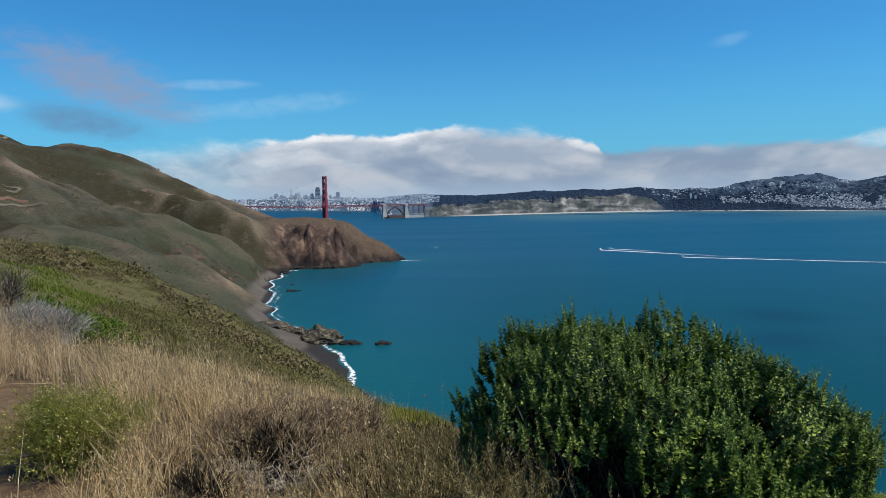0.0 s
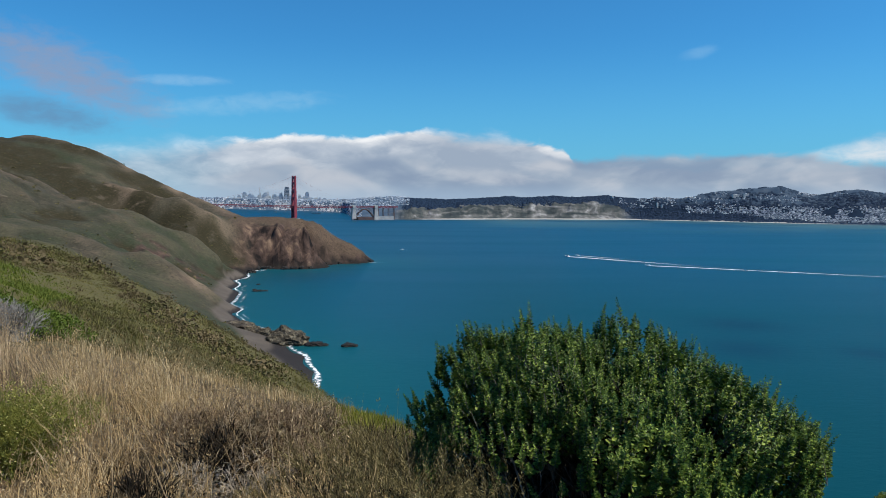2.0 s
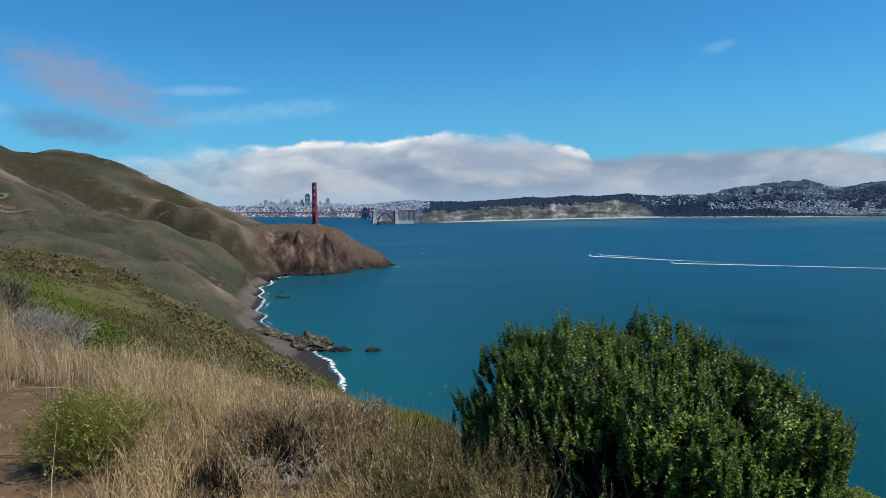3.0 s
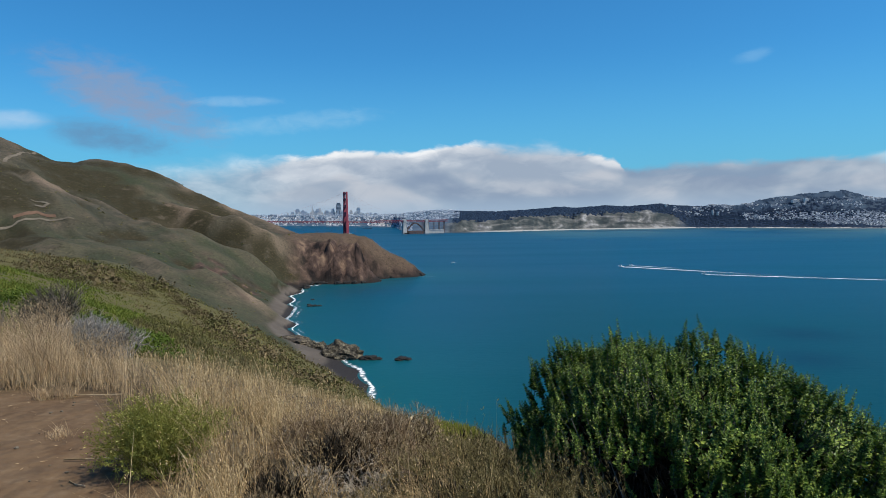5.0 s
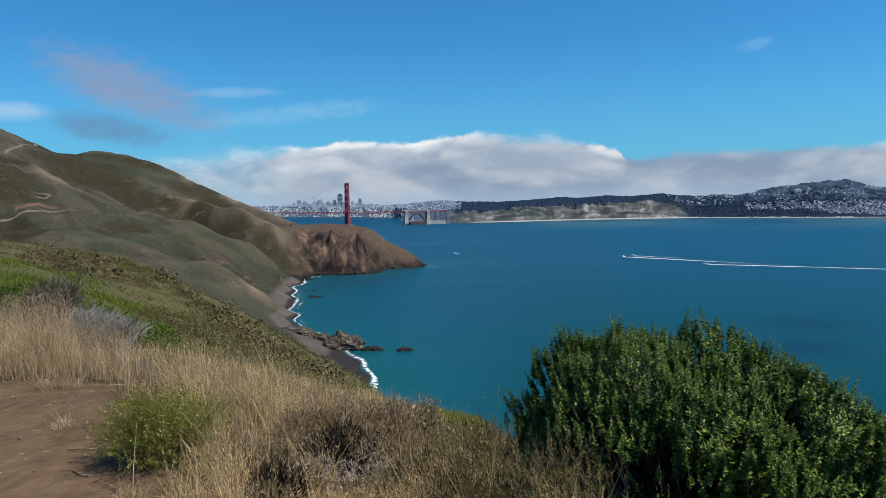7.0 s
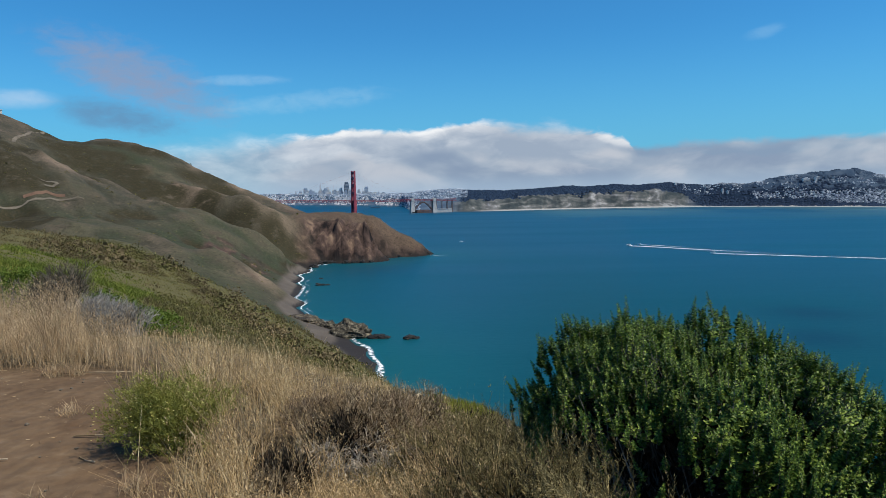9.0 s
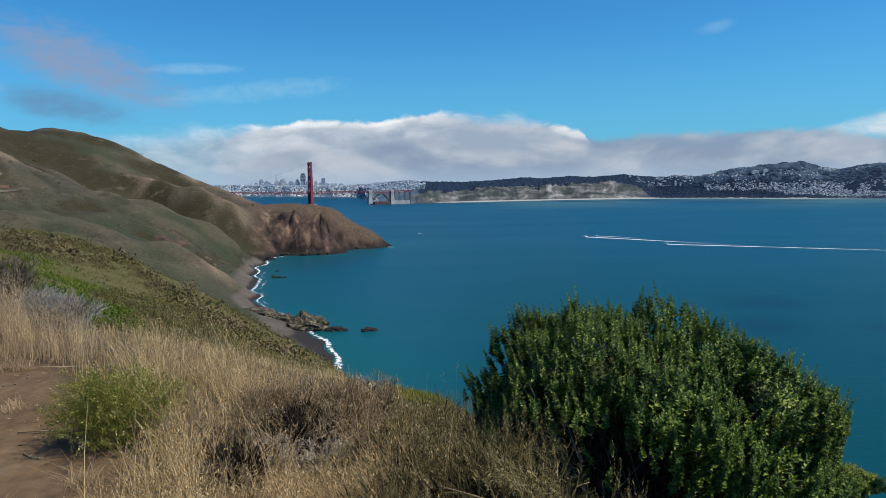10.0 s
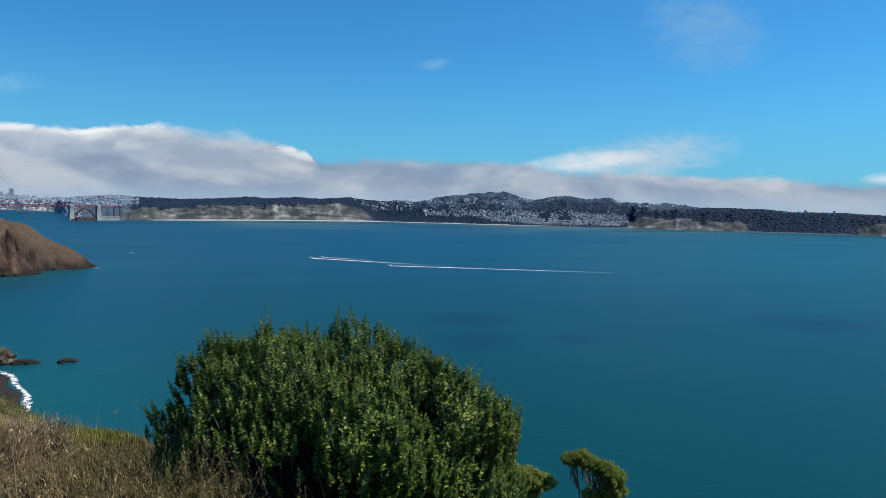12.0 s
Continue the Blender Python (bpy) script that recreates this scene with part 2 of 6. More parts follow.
    "leaf_herb": plain("leaf_herb", (0.12, 0.135, 0.024), (0.33, 0.325, 0.07), 3.0, 0.6, 0.0, sub=0.4, islands=0.7),
    "petal": plain("petal", (0.55, 0.50, 0.10), (0.72, 0.68, 0.28), 5.0, 0.6, 0.0, islands=0.7),
    "bark": plain("bark", (0.06, 0.055, 0.048), (0.19, 0.18, 0.16), 25.0, 0.9, 0.4, 0.005, islands=0.5),
    "dead_wood": plain("dead_wood", (0.050, 0.034, 0.016), (0.21, 0.147, 0.078), 15.0, 0.9, 0.0, islands=0.85, c=(0.56, 0.45, 0.30)),
    "rust_twig": plain("rust_twig", (0.045, 0.028, 0.015), (0.24, 0.160, 0.092), 15.0, 0.9, 0.0, islands=0.85, c=(0.60, 0.47, 0.31)),
    "dark_stem": plain("dark_stem", (0.022, 0.018, 0.013), (0.085, 0.070, 0.052), 12.0, 0.9, 0.0, islands=0.85, c=(0.30, 0.26, 0.21)),
    "straw": plain("straw", (0.15, 0.10, 0.045), (0.56, 0.395, 0.195), 4.0, 0.8, 0.0, sub=0.28, islands=0.65, c=(0.90, 0.73, 0.45)),
    "straw_pale": plain("straw_pale", (0.19, 0.128, 0.076), (0.50, 0.360, 0.205), 3.0, 0.8, 0.0, sub=0.28, islands=0.55, c=(0.82, 0.65, 0.42)),
    "heather": plain("heather", (0.046, 0.036, 0.013), (0.185, 0.148, 0.058), 3.0, 0.85, 0.0, sub=0.2, islands=0.5, c=(0.58, 0.475, 0.24)),
    "grey_twig": plain("grey_twig", (0.17, 0.155, 0.135), (0.31, 0.29, 0.26), 6.0, 0.9, 0.0, islands=0.7),
    "scrub": plain("scrub", (0.060, 0.060, 0.019), (0.130, 0.118, 0.038), 0.5, 0.9, 0.0, sub=0.15, islands=0.3, c=(0.16, 0.135, 0.05)),
    "scrub_bright": plain("scrub_bright", (0.054, 0.088, 0.012), (0.125, 0.175, 0.021), 0.2, 0.9, 0.0, sub=0.25, islands=0.6),
}

# foam: white, broken up by noise
m, gr = material("foam")
pos = gr.add("ShaderNodeNewGeometry").outputs["Position"]
edge = gr.add("ShaderNodeAttribute", attribute_name="fade").outputs["Fac"]
lace = gr.add("ShaderNodeTexVoronoi", {"Vector": pos, "Scale": 0.22}, feature="DISTANCE_TO_EDGE").outputs["Distance"]
f = gr.math("ADD", gr.math("MULTIPLY", gr.noise(pos, 0.3, 6.0, 0.8), 0.9), gr.math("ADD", gr.math("MULTIPLY", edge, 0.56), gr.math("MULTIPLY", gr.step(lace, 0.28, 0.0), 0.16)))
cover = gr.step(f, 0.76, 1.0)
white = gr.add("ShaderNodeBsdfPrincipled", {"Base Color": (0.78, 0.80, 0.82, 1), "Roughness": 0.9})
gr.add("ShaderNodeOutputMaterial", {0: gr.add("ShaderNodeMixShader", {
    0: cover, 1: gr.add("ShaderNodeBsdfTransparent").outputs[0], 2: white.outputs[0]}).outputs[0]})
M["foam"] = m

# sea: dark blue-green water, greener over the shallows, ruffled in patches
m, gr = material("sea")
pos = gr.add("ShaderNodeNewGeometry").outputs["Position"]
flat = gr.stretch(pos, (0.0012, 0.0045, 1.0))
patch = gr.noise(flat, 1.0, 4.0, 0.55)
shallow = gr.add("ShaderNodeAttribute", attribute_name="shallow").outputs["Fac"]
deep_col = gr.ramp(patch, [(0.30, (0.0008, 0.040, 0.083)), (0.5, (0.0010, 0.049, 0.096)), (0.7, (0.0016, 0.059, 0.101))])
silt = gr.add("ShaderNodeAttribute", attribute_name="silt").outputs["Fac"]
ruffle = gr.add("ShaderNodeAttribute", attribute_name="ruffle").outputs["Fac"]
colour = gr.mix(shallow, deep_col, (0.005, 0.082, 0.086))
colour = gr.mix(gr.math("MULTIPLY", silt, gr.step(patch, 0.35, 0.6)), colour, (0.055, 0.120, 0.132))
colour = gr.mix(gr.add("ShaderNodeAttribute", attribute_name="still").outputs["Fac"], colour, (0.0010, 0.046, 0.055))
colour = gr.mix(gr.math("MULTIPLY", ruffle, 0.8), colour, (0.0006, 0.024, 0.044))
ripple = gr.math("ADD", gr.noise(gr.stretch(pos, (0.10, 0.22, 0.1)), 1.0, 5.0, 0.6), gr.math("MULTIPLY", gr.noise(gr.stretch(pos, (0.9, 1.5, 1)), 1.0, 3.0), 0.12))
finish(gr, colour, gr.math("ADD", 0.30, gr.math("MULTIPLY", patch, 0.15)), ripple, 0.12, 1.0, 0.07)
M["sea"] = m

# headland ground: dry hill scrub, sand, bare rock and trodden earth by the plan's own masks
m, gr = material("hillside")
geo = gr.add("ShaderNodeNewGeometry")
pos = geo.outputs["Position"]
mask = gr.add("ShaderNodeSeparateColor", {0: gr.add("ShaderNodeAttribute", attribute_name="cover").outputs["Color"]})
green = gr.add("ShaderNodeAttribute", attribute_name="green").outputs["Fac"]
wide = gr.noise(pos, 0.011, 6.0, 0.6)
mid = gr.noise(pos, 0.06, 6.0, 0.7)
tuft = gr.noise(pos, 0.35, 5.0, 0.75)
fine = gr.noise(pos, 6.0, 5.0, 0.7)
clod = gr.noise(pos, 1.6, 5.0, 0.75)
sp = gr.add("ShaderNodeSeparateXYZ", {0: pos})
down = gr.math("SUBTRACT", gr.math("MULTIPLY", sp.outputs[0], 0.0036), gr.math("MULTIPLY", sp.outputs[1], 0.0036))
across = gr.math("ADD", gr.math("MULTIPLY", sp.outputs[0], 0.018), gr.math("MULTIPLY", sp.outputs[1], 0.018))
runs = gr.noise(gr.add("ShaderNodeCombineXYZ", {0: across, 1: down, 2: 0.0}).outputs[0], 1.0, 6.0, 0.62, 0.5)
f = gr.math("ADD", gr.math("MULTIPLY", wide, 0.35), gr.math("ADD", gr.math("MULTIPLY", mid, 0.33), gr.math("MULTIPLY", runs, 0.32)))
# scrub tones, cooled a little by distance haze mixed into them
hill = gr.ramp(f, [(0.38, (0.022, 0.024, 0.016)), (0.46, (0.046, 0.044, 0.033)), (0.54, (0.080, 0.067, 0.051)), (0.61, (0.165, 0.120, 0.094))])
hill = gr.mix(gr.math("MULTIPLY", green, gr.step(mid, 0.28, 0.56)), hill, gr.mix(tuft, (0.020, 0.032, 0.019), (0.054, 0.061, 0.035)))
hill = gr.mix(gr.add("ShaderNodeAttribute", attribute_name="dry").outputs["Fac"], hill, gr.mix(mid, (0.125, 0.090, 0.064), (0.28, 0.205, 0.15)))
hill = gr.mix(gr.add("ShaderNodeAttribute", attribute_name="rust").outputs["Fac"], hill, gr.mix(mid, (0.054, 0.039, 0.029), (0.138, 0.092, 0.068)))
# dark brush, and cloud shadow painted into the ground colour
hill = gr.mix(gr.math("MULTIPLY", gr.add("ShaderNodeAttribute", attribute_name="brush_shade").outputs["Fac"], gr.step(mid, 0.30, 0.5)), hill, gr.mix(tuft, (0.019, 0.017, 0.011), (0.048, 0.040, 0.021)))
hill = gr.mix(gr.step(tuft, 0.48, 0.70), hill, gr.mix(0.75, hill, (0.016, 0.019, 0.008)))
hill = gr.mix(gr.step(tuft, 0.46, 0.28), hill, gr.mix(0.45, hill, (0.20, 0.155, 0.08)))
hill = gr.mix(gr.step(clod, 0.48, 0.70), hill, gr.mix(0.5, hill, (0.018, 0.020, 0.009)))
hill = gr.mix(gr.step(clod, 0.46, 0.26), hill, gr.mix(0.4, hill, (0.24, 0.18, 0.10)))
hill = gr.mix(gr.add("ShaderNodeAttribute", attribute_name="near").outputs["Fac"], hill, gr.mix(tuft, (0.044, 0.041, 0.017), (0.140, 0.122, 0.050)))
rockc = gr.ramp(gr.noise(gr.stretch(pos, (0.055, 0.045, 0.022)), 1.0, 7.0, 0.66, 0.3), [
    (0.38, (0.012, 0.010, 0.010)), (0.46, (0.046, 0.031, 0.026)), (0.55, (0.084, 0.055, 0.044)), (0.68, (0.21, 0.142, 0.098))])
rockc = gr.mix(gr.add("ShaderNodeAttribute", attribute_name="splash").outputs["Fac"], rockc, gr.mix(tuft, (0.006, 0.006, 0.006), (0.036, 0.030, 0.027)))
sand = gr.ramp(gr.noise(pos, 0.05, 5.0), [(0.3, (0.078, 0.066, 0.056)), (0.7, (0.125, 0.105, 0.088))])
wet = gr.add("ShaderNodeAttribute", attribute_name="wet").outputs["Fac"]
sand = gr.mix(wet, sand, (0.030, 0.027, 0.027))
earth = gr.ramp(gr.math("ADD", gr.math("MULTIPLY", fine, 0.5), gr.math("MULTIPLY", gr.noise(pos, 1.3, 5.0), 0.5)), [
    (0.35, (0.094, 0.057, 0.033)), (0.55, (0.142, 0.093, 0.055)), (0.72, (0.22, 0.158, 0.102))])
litter = gr.add("ShaderNodeAttribute", attribute_name="litter").outputs["Fac"]
chaff = gr.ramp(gr.noise(pos, 14.0, 6.0, 0.75), [(0.35, (0.036, 0.025, 0.014)), (0.55, (0.095, 0.067, 0.038)), (0.72, (0.20, 0.148, 0.09))])
hill = gr.mix(litter, hill, chaff)
c = gr.mix(mask.outputs[1], hill, rockc)
c = gr.mix(mask.outputs[0], c, sand)
c = gr.mix(mask.outputs[2], c, earth)
relief = gr.math("ADD", gr.math("MULTIPLY", tuft, 1.0), gr.math("MULTIPLY", fine, 0.05))
finish(gr, c, 0.95, relief, 0.6, 0.5, 0.1)
M["hillside"] = m

# far shore: pale bluffs, beach sand, scrub
m, gr = material("bluff")
pos = gr.add("ShaderNodeNewGeometry").outputs["Position"]
mask = gr.add("ShaderNodeSeparateColor", {0: gr.add("ShaderNodeAttribute", attribute_name="cover").outputs["Color"]})
streak = gr.math("ADD", gr.math("MULTIPLY", gr.noise(gr.stretch(pos, (0.006, 0.006, 0.016)), 1.0, 6.0, 0.55, 1.2), 0.75), gr.math("MULTIPLY", gr.noise(gr.stretch(pos, (0.05, 0.05, 0.03)), 1.0, 5.0, 0.7), 0.25))
# scrub is coloured bluer, as distance haze would make it
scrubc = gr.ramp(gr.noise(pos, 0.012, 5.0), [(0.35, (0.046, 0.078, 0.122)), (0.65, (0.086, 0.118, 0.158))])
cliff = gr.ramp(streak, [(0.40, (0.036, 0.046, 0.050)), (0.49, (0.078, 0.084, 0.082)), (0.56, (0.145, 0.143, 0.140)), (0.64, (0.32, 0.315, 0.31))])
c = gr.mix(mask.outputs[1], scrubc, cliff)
# woods floor: hazed blue and darkened for the shade between crowns
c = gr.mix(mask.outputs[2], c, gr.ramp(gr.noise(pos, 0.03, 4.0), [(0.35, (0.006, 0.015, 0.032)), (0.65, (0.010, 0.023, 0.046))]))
c = gr.mix(mask.outputs[0], c, (0.36, 0.35, 0.33))
finish(gr, c, 0.95, streak, 0.6, 4.0, 0.1)
M["bluff"] = m


# ---- building helpers ----
def hash01(i, j, seed):
    v = np.sin(i * 127.1 + j * 311.7 + seed * 74.7) * 43758.5453
    return v - np.floor(v)


def vnoise(x, y, seed=0):
    i, j = np.floor(x), np.floor(y)
    u, v = x - i, y - j
    u, v = u * u * u * (u * (u * 6 - 15) + 10), v * v * v * (v * (v * 6 - 15) + 10)
    a, b, c2, d = hash01(i, j, seed), hash01(i + 1, j, seed), hash01(i, j + 1, seed), hash01(i + 1, j + 1, seed)
    return (a + (b - a) * u) * (1 - v) + (c2 + (d - c2) * u) * v


def fbm(x, y, seed=0, octaves=5, gain=0.5):
    total, amp, norm = np.zeros_like(x, dtype=float), 1.0, 0.0
    for k in range(octaves):
        total += amp * (vnoise(x, y, seed + k * 13) - 0.5)
        norm += amp
        x, y, amp = x * 2.03 + 17.3, y * 2.03 + 5.1, amp * gain
    return total / norm * 2.0


def smooth(v, lo, hi):
    t = np.clip((v - lo) / (hi - lo), 0, 1)
    return t * t * (3 - 2 * t)


def mesh_of(name, verts, quads, mat, smoothed=False):
    """A mesh from an array of places and an array of four-cornered faces."""
    me = bpy.data.meshes.new(name)
    verts, quads = np.asarray(verts, np.float32), np.asarray(quads, np.int32)
    me.vertices.add(len(verts))
    me.vertices.foreach_set("co", verts.ravel())
    me.loops.add(quads.size)
    me.loops.foreach_set("vertex_index", quads.ravel())
    me.polygons.add(len(quads))
    me.polygons.foreach_set("loop_start", np.arange(0, quads.size, 4, dtype=np.int32))
    me.polygons.foreach_set("use_smooth", np.full(len(quads), smoothed))
    me.update(calc_edges=True)
    me.materials.append(mat)
    return me


def paint(me, name, values):
    """A number, or three, at every vertex: which cover lies there."""
    values = np.asarray(values, np.float32)
    if values.ndim == 1:
        me.attributes.new(name, "FLOAT", "POINT").data.foreach_set("value", values)
    else:
        four = np.ones((len(values), 4), np.float32)
        four[:, :3] = values
        me.attributes.new(name, "FLOAT_COLOR", "POINT").data.foreach_set("color", four.ravel())


def empty(name, place=(0, 0, 0), turn=0.0):
    e = new(name)
    e.empty_display_size = 0.1
    e.location, e.rotation_euler = place, (0, 0, turn)
    return e


def part(name, bm, mat, parent=None, label="", smoothed=False):
    """Links a bmesh as one mesh object under a thing or a part."""
    me = bpy.data.meshes.new(name)
    bm.to_mesh(me)
    bm.free()
    me.materials.append(mat)
    if smoothed:
        me.polygons.foreach_set("use_smooth", [True] * len(me.polygons))
    ob = new(name, me)
    ob.parent = parent
    if label:
        ob["label"] = label
    return ob


def part_np(name, verts, quads, mat, parent=None, label="", smoothed=False):
    ob = new(name, mesh_of(name, verts, quads, mat, smoothed))
    ob.parent = parent
    if label:
        ob["label"] = label
    return ob


def box(bm, lo, hi, taper=1.0, turn=None):
    """A box between two corners into bm; taper narrows its top."""
    (x0, y0, z0), (x1, y1, z1) = lo, hi
    cx, cy, k = (x0 + x1) / 2, (y0 + y1) / 2, taper
    pts = [(x0, y0, z0), (x1, y0, z0), (x1, y1, z0), (x0, y1, z0)]
    pts += [(cx + (x - cx) * k, cy + (y - cy) * k, z1) for x, y, _ in pts]
    vs = [bm.verts.new(turn @ Vector(p) if turn else p) for p in pts]
    for f in ((3, 2, 1, 0), (4, 5, 6, 7), (0, 1, 5, 4), (1, 2, 6, 5), (2, 3, 7, 6), (3, 0, 4, 7)):
        bm.faces.new([vs[i] for i in f])


def beam(bm, a, b, w, h=None, sides=4):
    """A straight bar from a to b."""
    a, b = Vector(a), Vector(b)
    d = (b - a).normalized()
    up = Vector((0, 0, 1)) if abs(d.z) < 0.95 else Vector((1, 0, 0))
    s = d.cross(up).normalized()
    u = s.cross(d)
    h = h or w
    rings = []
    for p in (a, b):
        rings.append([bm.verts.new(p + s * math.cos(2 * math.pi * (i + 0.5) / sides) * w * 0.707 + u * math.sin(2 * math.pi * (i + 0.5) / sides) * h * 0.707)
                      for i in range(sides)])
    for i in range(sides):
        j = (i + 1) % sides
        bm.faces.new((rings[0][i], rings[0][j], rings[1][j], rings[1][i]))
    bm.faces.new(rings[0][::-1])
    bm.faces.new(rings[1])


def joined(lists):
    """Joins (verts, quads) pairs."""
    vs, qs, n = [], [], 0
    for v, q in lists:
        vs.append(v)
        qs.append(np.asarray(q) + n)
        n += len(v)
    return np.concatenate(vs), np.concatenate(qs)


# ---- the headland: ridges, spurs, shore and the bench the trail stands on (x, y, z in metres) ----
SHORE = [(-86, 1174), (-128, 1138), (-158, 1120), (-169, 1047), (-201, 1041), (-233, 1052), (-236, 965), (-234, 894), (-213, 802), (-192, 743), (-185, 682), (-167, 629),
         (-143, 578), (-127, 549), (-94, 492), (-73, 457), (-62, 415), (-58, 383), (-58, 320), (-40, 250), (0, 190), (80, 130), (180, 50), (260, -80)]
SHALLOWS = [(-64, 1172, -6)]
SHORE_FAR = [(-92, 1216), (-170, 1300), (-350, 1420), (-600, 1620)]
BEACH_BACK = [(-244, 887, 9), (-222, 780, 11), (-201, 670, 12), (-172, 574, 11), (-118, 454, 6), (-96, 419, 6), (-75, 382, 5)]
CREST = [(-887, 1271, 268), (-842, 1241, 251), (-768, 1235, 221), (-725, 1232, 200), (-748, 1290, 198), (-718, 1275, 203), (-680, 1280, 213), (-622, 1280, 201), (-565, 1280, 182),
         (-515, 1278, 155), (-470, 1276, 134), (-412, 1258, 113), (-357, 1239, 92), (-290, 1205, 70), (-230, 1198, 71.5), (-191, 1194, 64), (-176, 1192, 64),
         (-165, 1190, 55), (-154, 1189, 46.5), (-117, 1184, 33), (-97, 1181, 18)]
BRINK = [(-242, 1078, 40), (-208, 1085, 50), (-176, 1100, 45), (-158, 1126, 22), (-130, 1150, 16)]
SPUR = [(-636, 958, 181), (-545, 932, 144), (-468, 906, 117), (-400, 894, 97), (-334, 889, 81), (-283, 885, 60), (-250, 890, 30)]
TAN_SPUR = [(-535, 1107, 145), (-474, 1091, 130), (-421, 1070, 115), (-358, 1061, 98), (-302, 1047, 77)]
LOW_SPUR = [(-395, 577, 94), (-355, 626, 86), (-319, 645, 77), (-280, 652, 64), (-248, 654, 54), (-217, 654, 38), (-195, 651, 25)]
GULLY = [(-620, 1060, 142), (-560, 1010, 118), (-455, 985, 86), (-380, 968, 62), (-310, 970, 36), (-275, 985, 12), (-430, 1160, 92), (-340, 1130, 72),
         (-390, 800, 74), (-310, 775, 46), (-258, 765, 22), (-330, 560, 62), (-260, 540, 46)]
MID = [(-486, 709, 92), (-471, 743, 98), (-444, 782, 101), (-175, 489, 30), (-144, 478, 20), (-128, 462, 16),
       (-237, 346, 85), (-220, 392, 76), (-192, 439, 62)]
EDGE = [(-79, 115, 95.0), (-75, 129, 92.6), (-65, 135, 90.4), (-60, 137, 86.0), (-55, 139, 82), (-42, 143, 73.5), (-31, 136, 71), (-16, 98, 75.8)]
BEHIND_EDGE = [(-130, 220, 73), (-110, 255, 50), (-80, 265, 34), (-56, 245, 28), (-35, 190, 30)]
NEAR = [(-22.6, 32.5, 97.5), (-14.6, 25.7, 97.0), (-9.2, 22.8, 95.2), (-11.2, 38, 91.6), (-8.8, 38.6, 90.3), (-4.8, 29.2, 91.7), (-0.9, 9.5, 97.2),
        (0.4, 7.6, 97.6), (1.3, 4, 98.0), (2.6, 3.4, 97.7), (2.6, 6, 96.4), (6, 6, 94.2), (4, 10, 92.5), (10, 10, 89), (10, 4, 92.5), (8, 0, 95.0), (0, 20, 92.8)]
AROUND = [(20, 20, 80), (30, 60, 62), (0, 60, 78), (60, 30, 62), (100, 60, 38), (-7, 8, 98.35), (-12, 15, 98.0), (-10, 2, 98.7), (-30, 10, 101),
          (0, -10, 98.8), (5, -14, 97.5), (-8, -14, 99.5), (0, -60, 106), (-100, -60, 122), (60, -60, 84), (-100, 60, 104), (-300, 250, 112), (-600, 560, 160), (-1000, 950, 270),
          (-900, 1600, 170), (-500, 1480, 90), (-300, 1330, 45)]
BED = [(-100, 900), (0, 1120), (-60, 1000), (0, 600), (-40, 720), (60, 300), (200, 200), (-15, 420), (0, 1350), (400, 100), (-150, 1500), (-30, 1250), (450, -200)]
FLAT = [(x, y, 98.4) for x, y in ((0, 0), (-2, 2), (-3, 5), (-4.2, 6.5), (-5, 2), (1, 1.5), (-1, -2), (2, -2), (-1.2, 3), (-6, 5), (-4, 0), (-3.3, 3.5))]
FLAT += [(x, y, 98.4) for x, y in ((0, -2.5), (-2.5, -2), (3, 0), (-8, -3), (-3, -6), (3, -6))]
FLAT += [(-0.4, 4.6, 98.15), (0.2, 3.2, 98.25), (-1.2, 6.0, 98.2), (-2.2, 7.5, 98.2), (-4.5, 9.5, 98.2)]

ctrl = np.array([(x, y, 0) for x, y in SHORE + SHORE_FAR] + BEACH_BACK + CREST + BRINK + SPUR + TAN_SPUR + LOW_SPUR + GULLY + MID + EDGE + BEHIND_EDGE + SHALLOWS + NEAR + AROUND
                + [(x, y, -14) for x, y in BED] + FLAT, float)


def plan_uv(x, y):
    r = np.hypot(x, y + 0.4)
    return np.log(r + 4.0), np.arctan2(x, y + 0.4)


cu, cv = plan_uv(ctrl[:, 0], ctrl[:, 1])
wrap = np.abs(cv) > 1.9  # the plan closes behind the trail
ctrl = np.concatenate([ctrl, ctrl[wrap]])
cu, cv = np.r_[cu, cu[wrap]], np.r_[cv, cv[wrap] - np.sign(cv[wrap]) * 2 * math.pi]
dist = np.hypot(cu[:, None] - cu, cv[:, None] - cv)
lhs = np.zeros((len(ctrl) + 3,) * 2)
lhs[:-3, :-3] = dist + np.eye(len(ctrl)) * 0.0006
lhs[:-3, -3:] = np.stack([np.ones_like(cu), cu, cv], 1)
lhs[-3:, :-3] = lhs[:-3, -3:].T
weights = np.linalg.solve(lhs, np.r_[ctrl[:, 2], 0, 0, 0])


def ground_z(x, y, detail=True):
    """The headland's height at places x, y."""
    x, y = np.asarray(x, float), np.asarray(y, float)
    shape = x.shape
    x, y = x.ravel(), y.ravel()
    u, v = plan_uv(x, y)
    z = np.empty_like(x)
    for k in range(0, len(x), 20000):
        s = slice(k, k + 20000)
        z[s] = np.hypot(u[s, None] - cu, v[s, None] - cv) @ weights[:-3] + weights[-3] + weights[-2] * u[s] + weights[-1] * v[s]
    level = smooth(np.hypot(x, y + 0.4), 4.2, 1.8)  # the bench is flat where the trail widens
    z = z * (1 - level) + 98.4 * level
    if detail:
        r = np.hypot(x, y)
        land = smooth(z, 3, 30)
        z = z + land * smooth(r, 30, 300) * (6.0 * fbm(x / 110, y / 110, 3, 4) * smooth(r, 200, 700) + 2.8 * fbm(x / 34, y / 34, 9, 4))
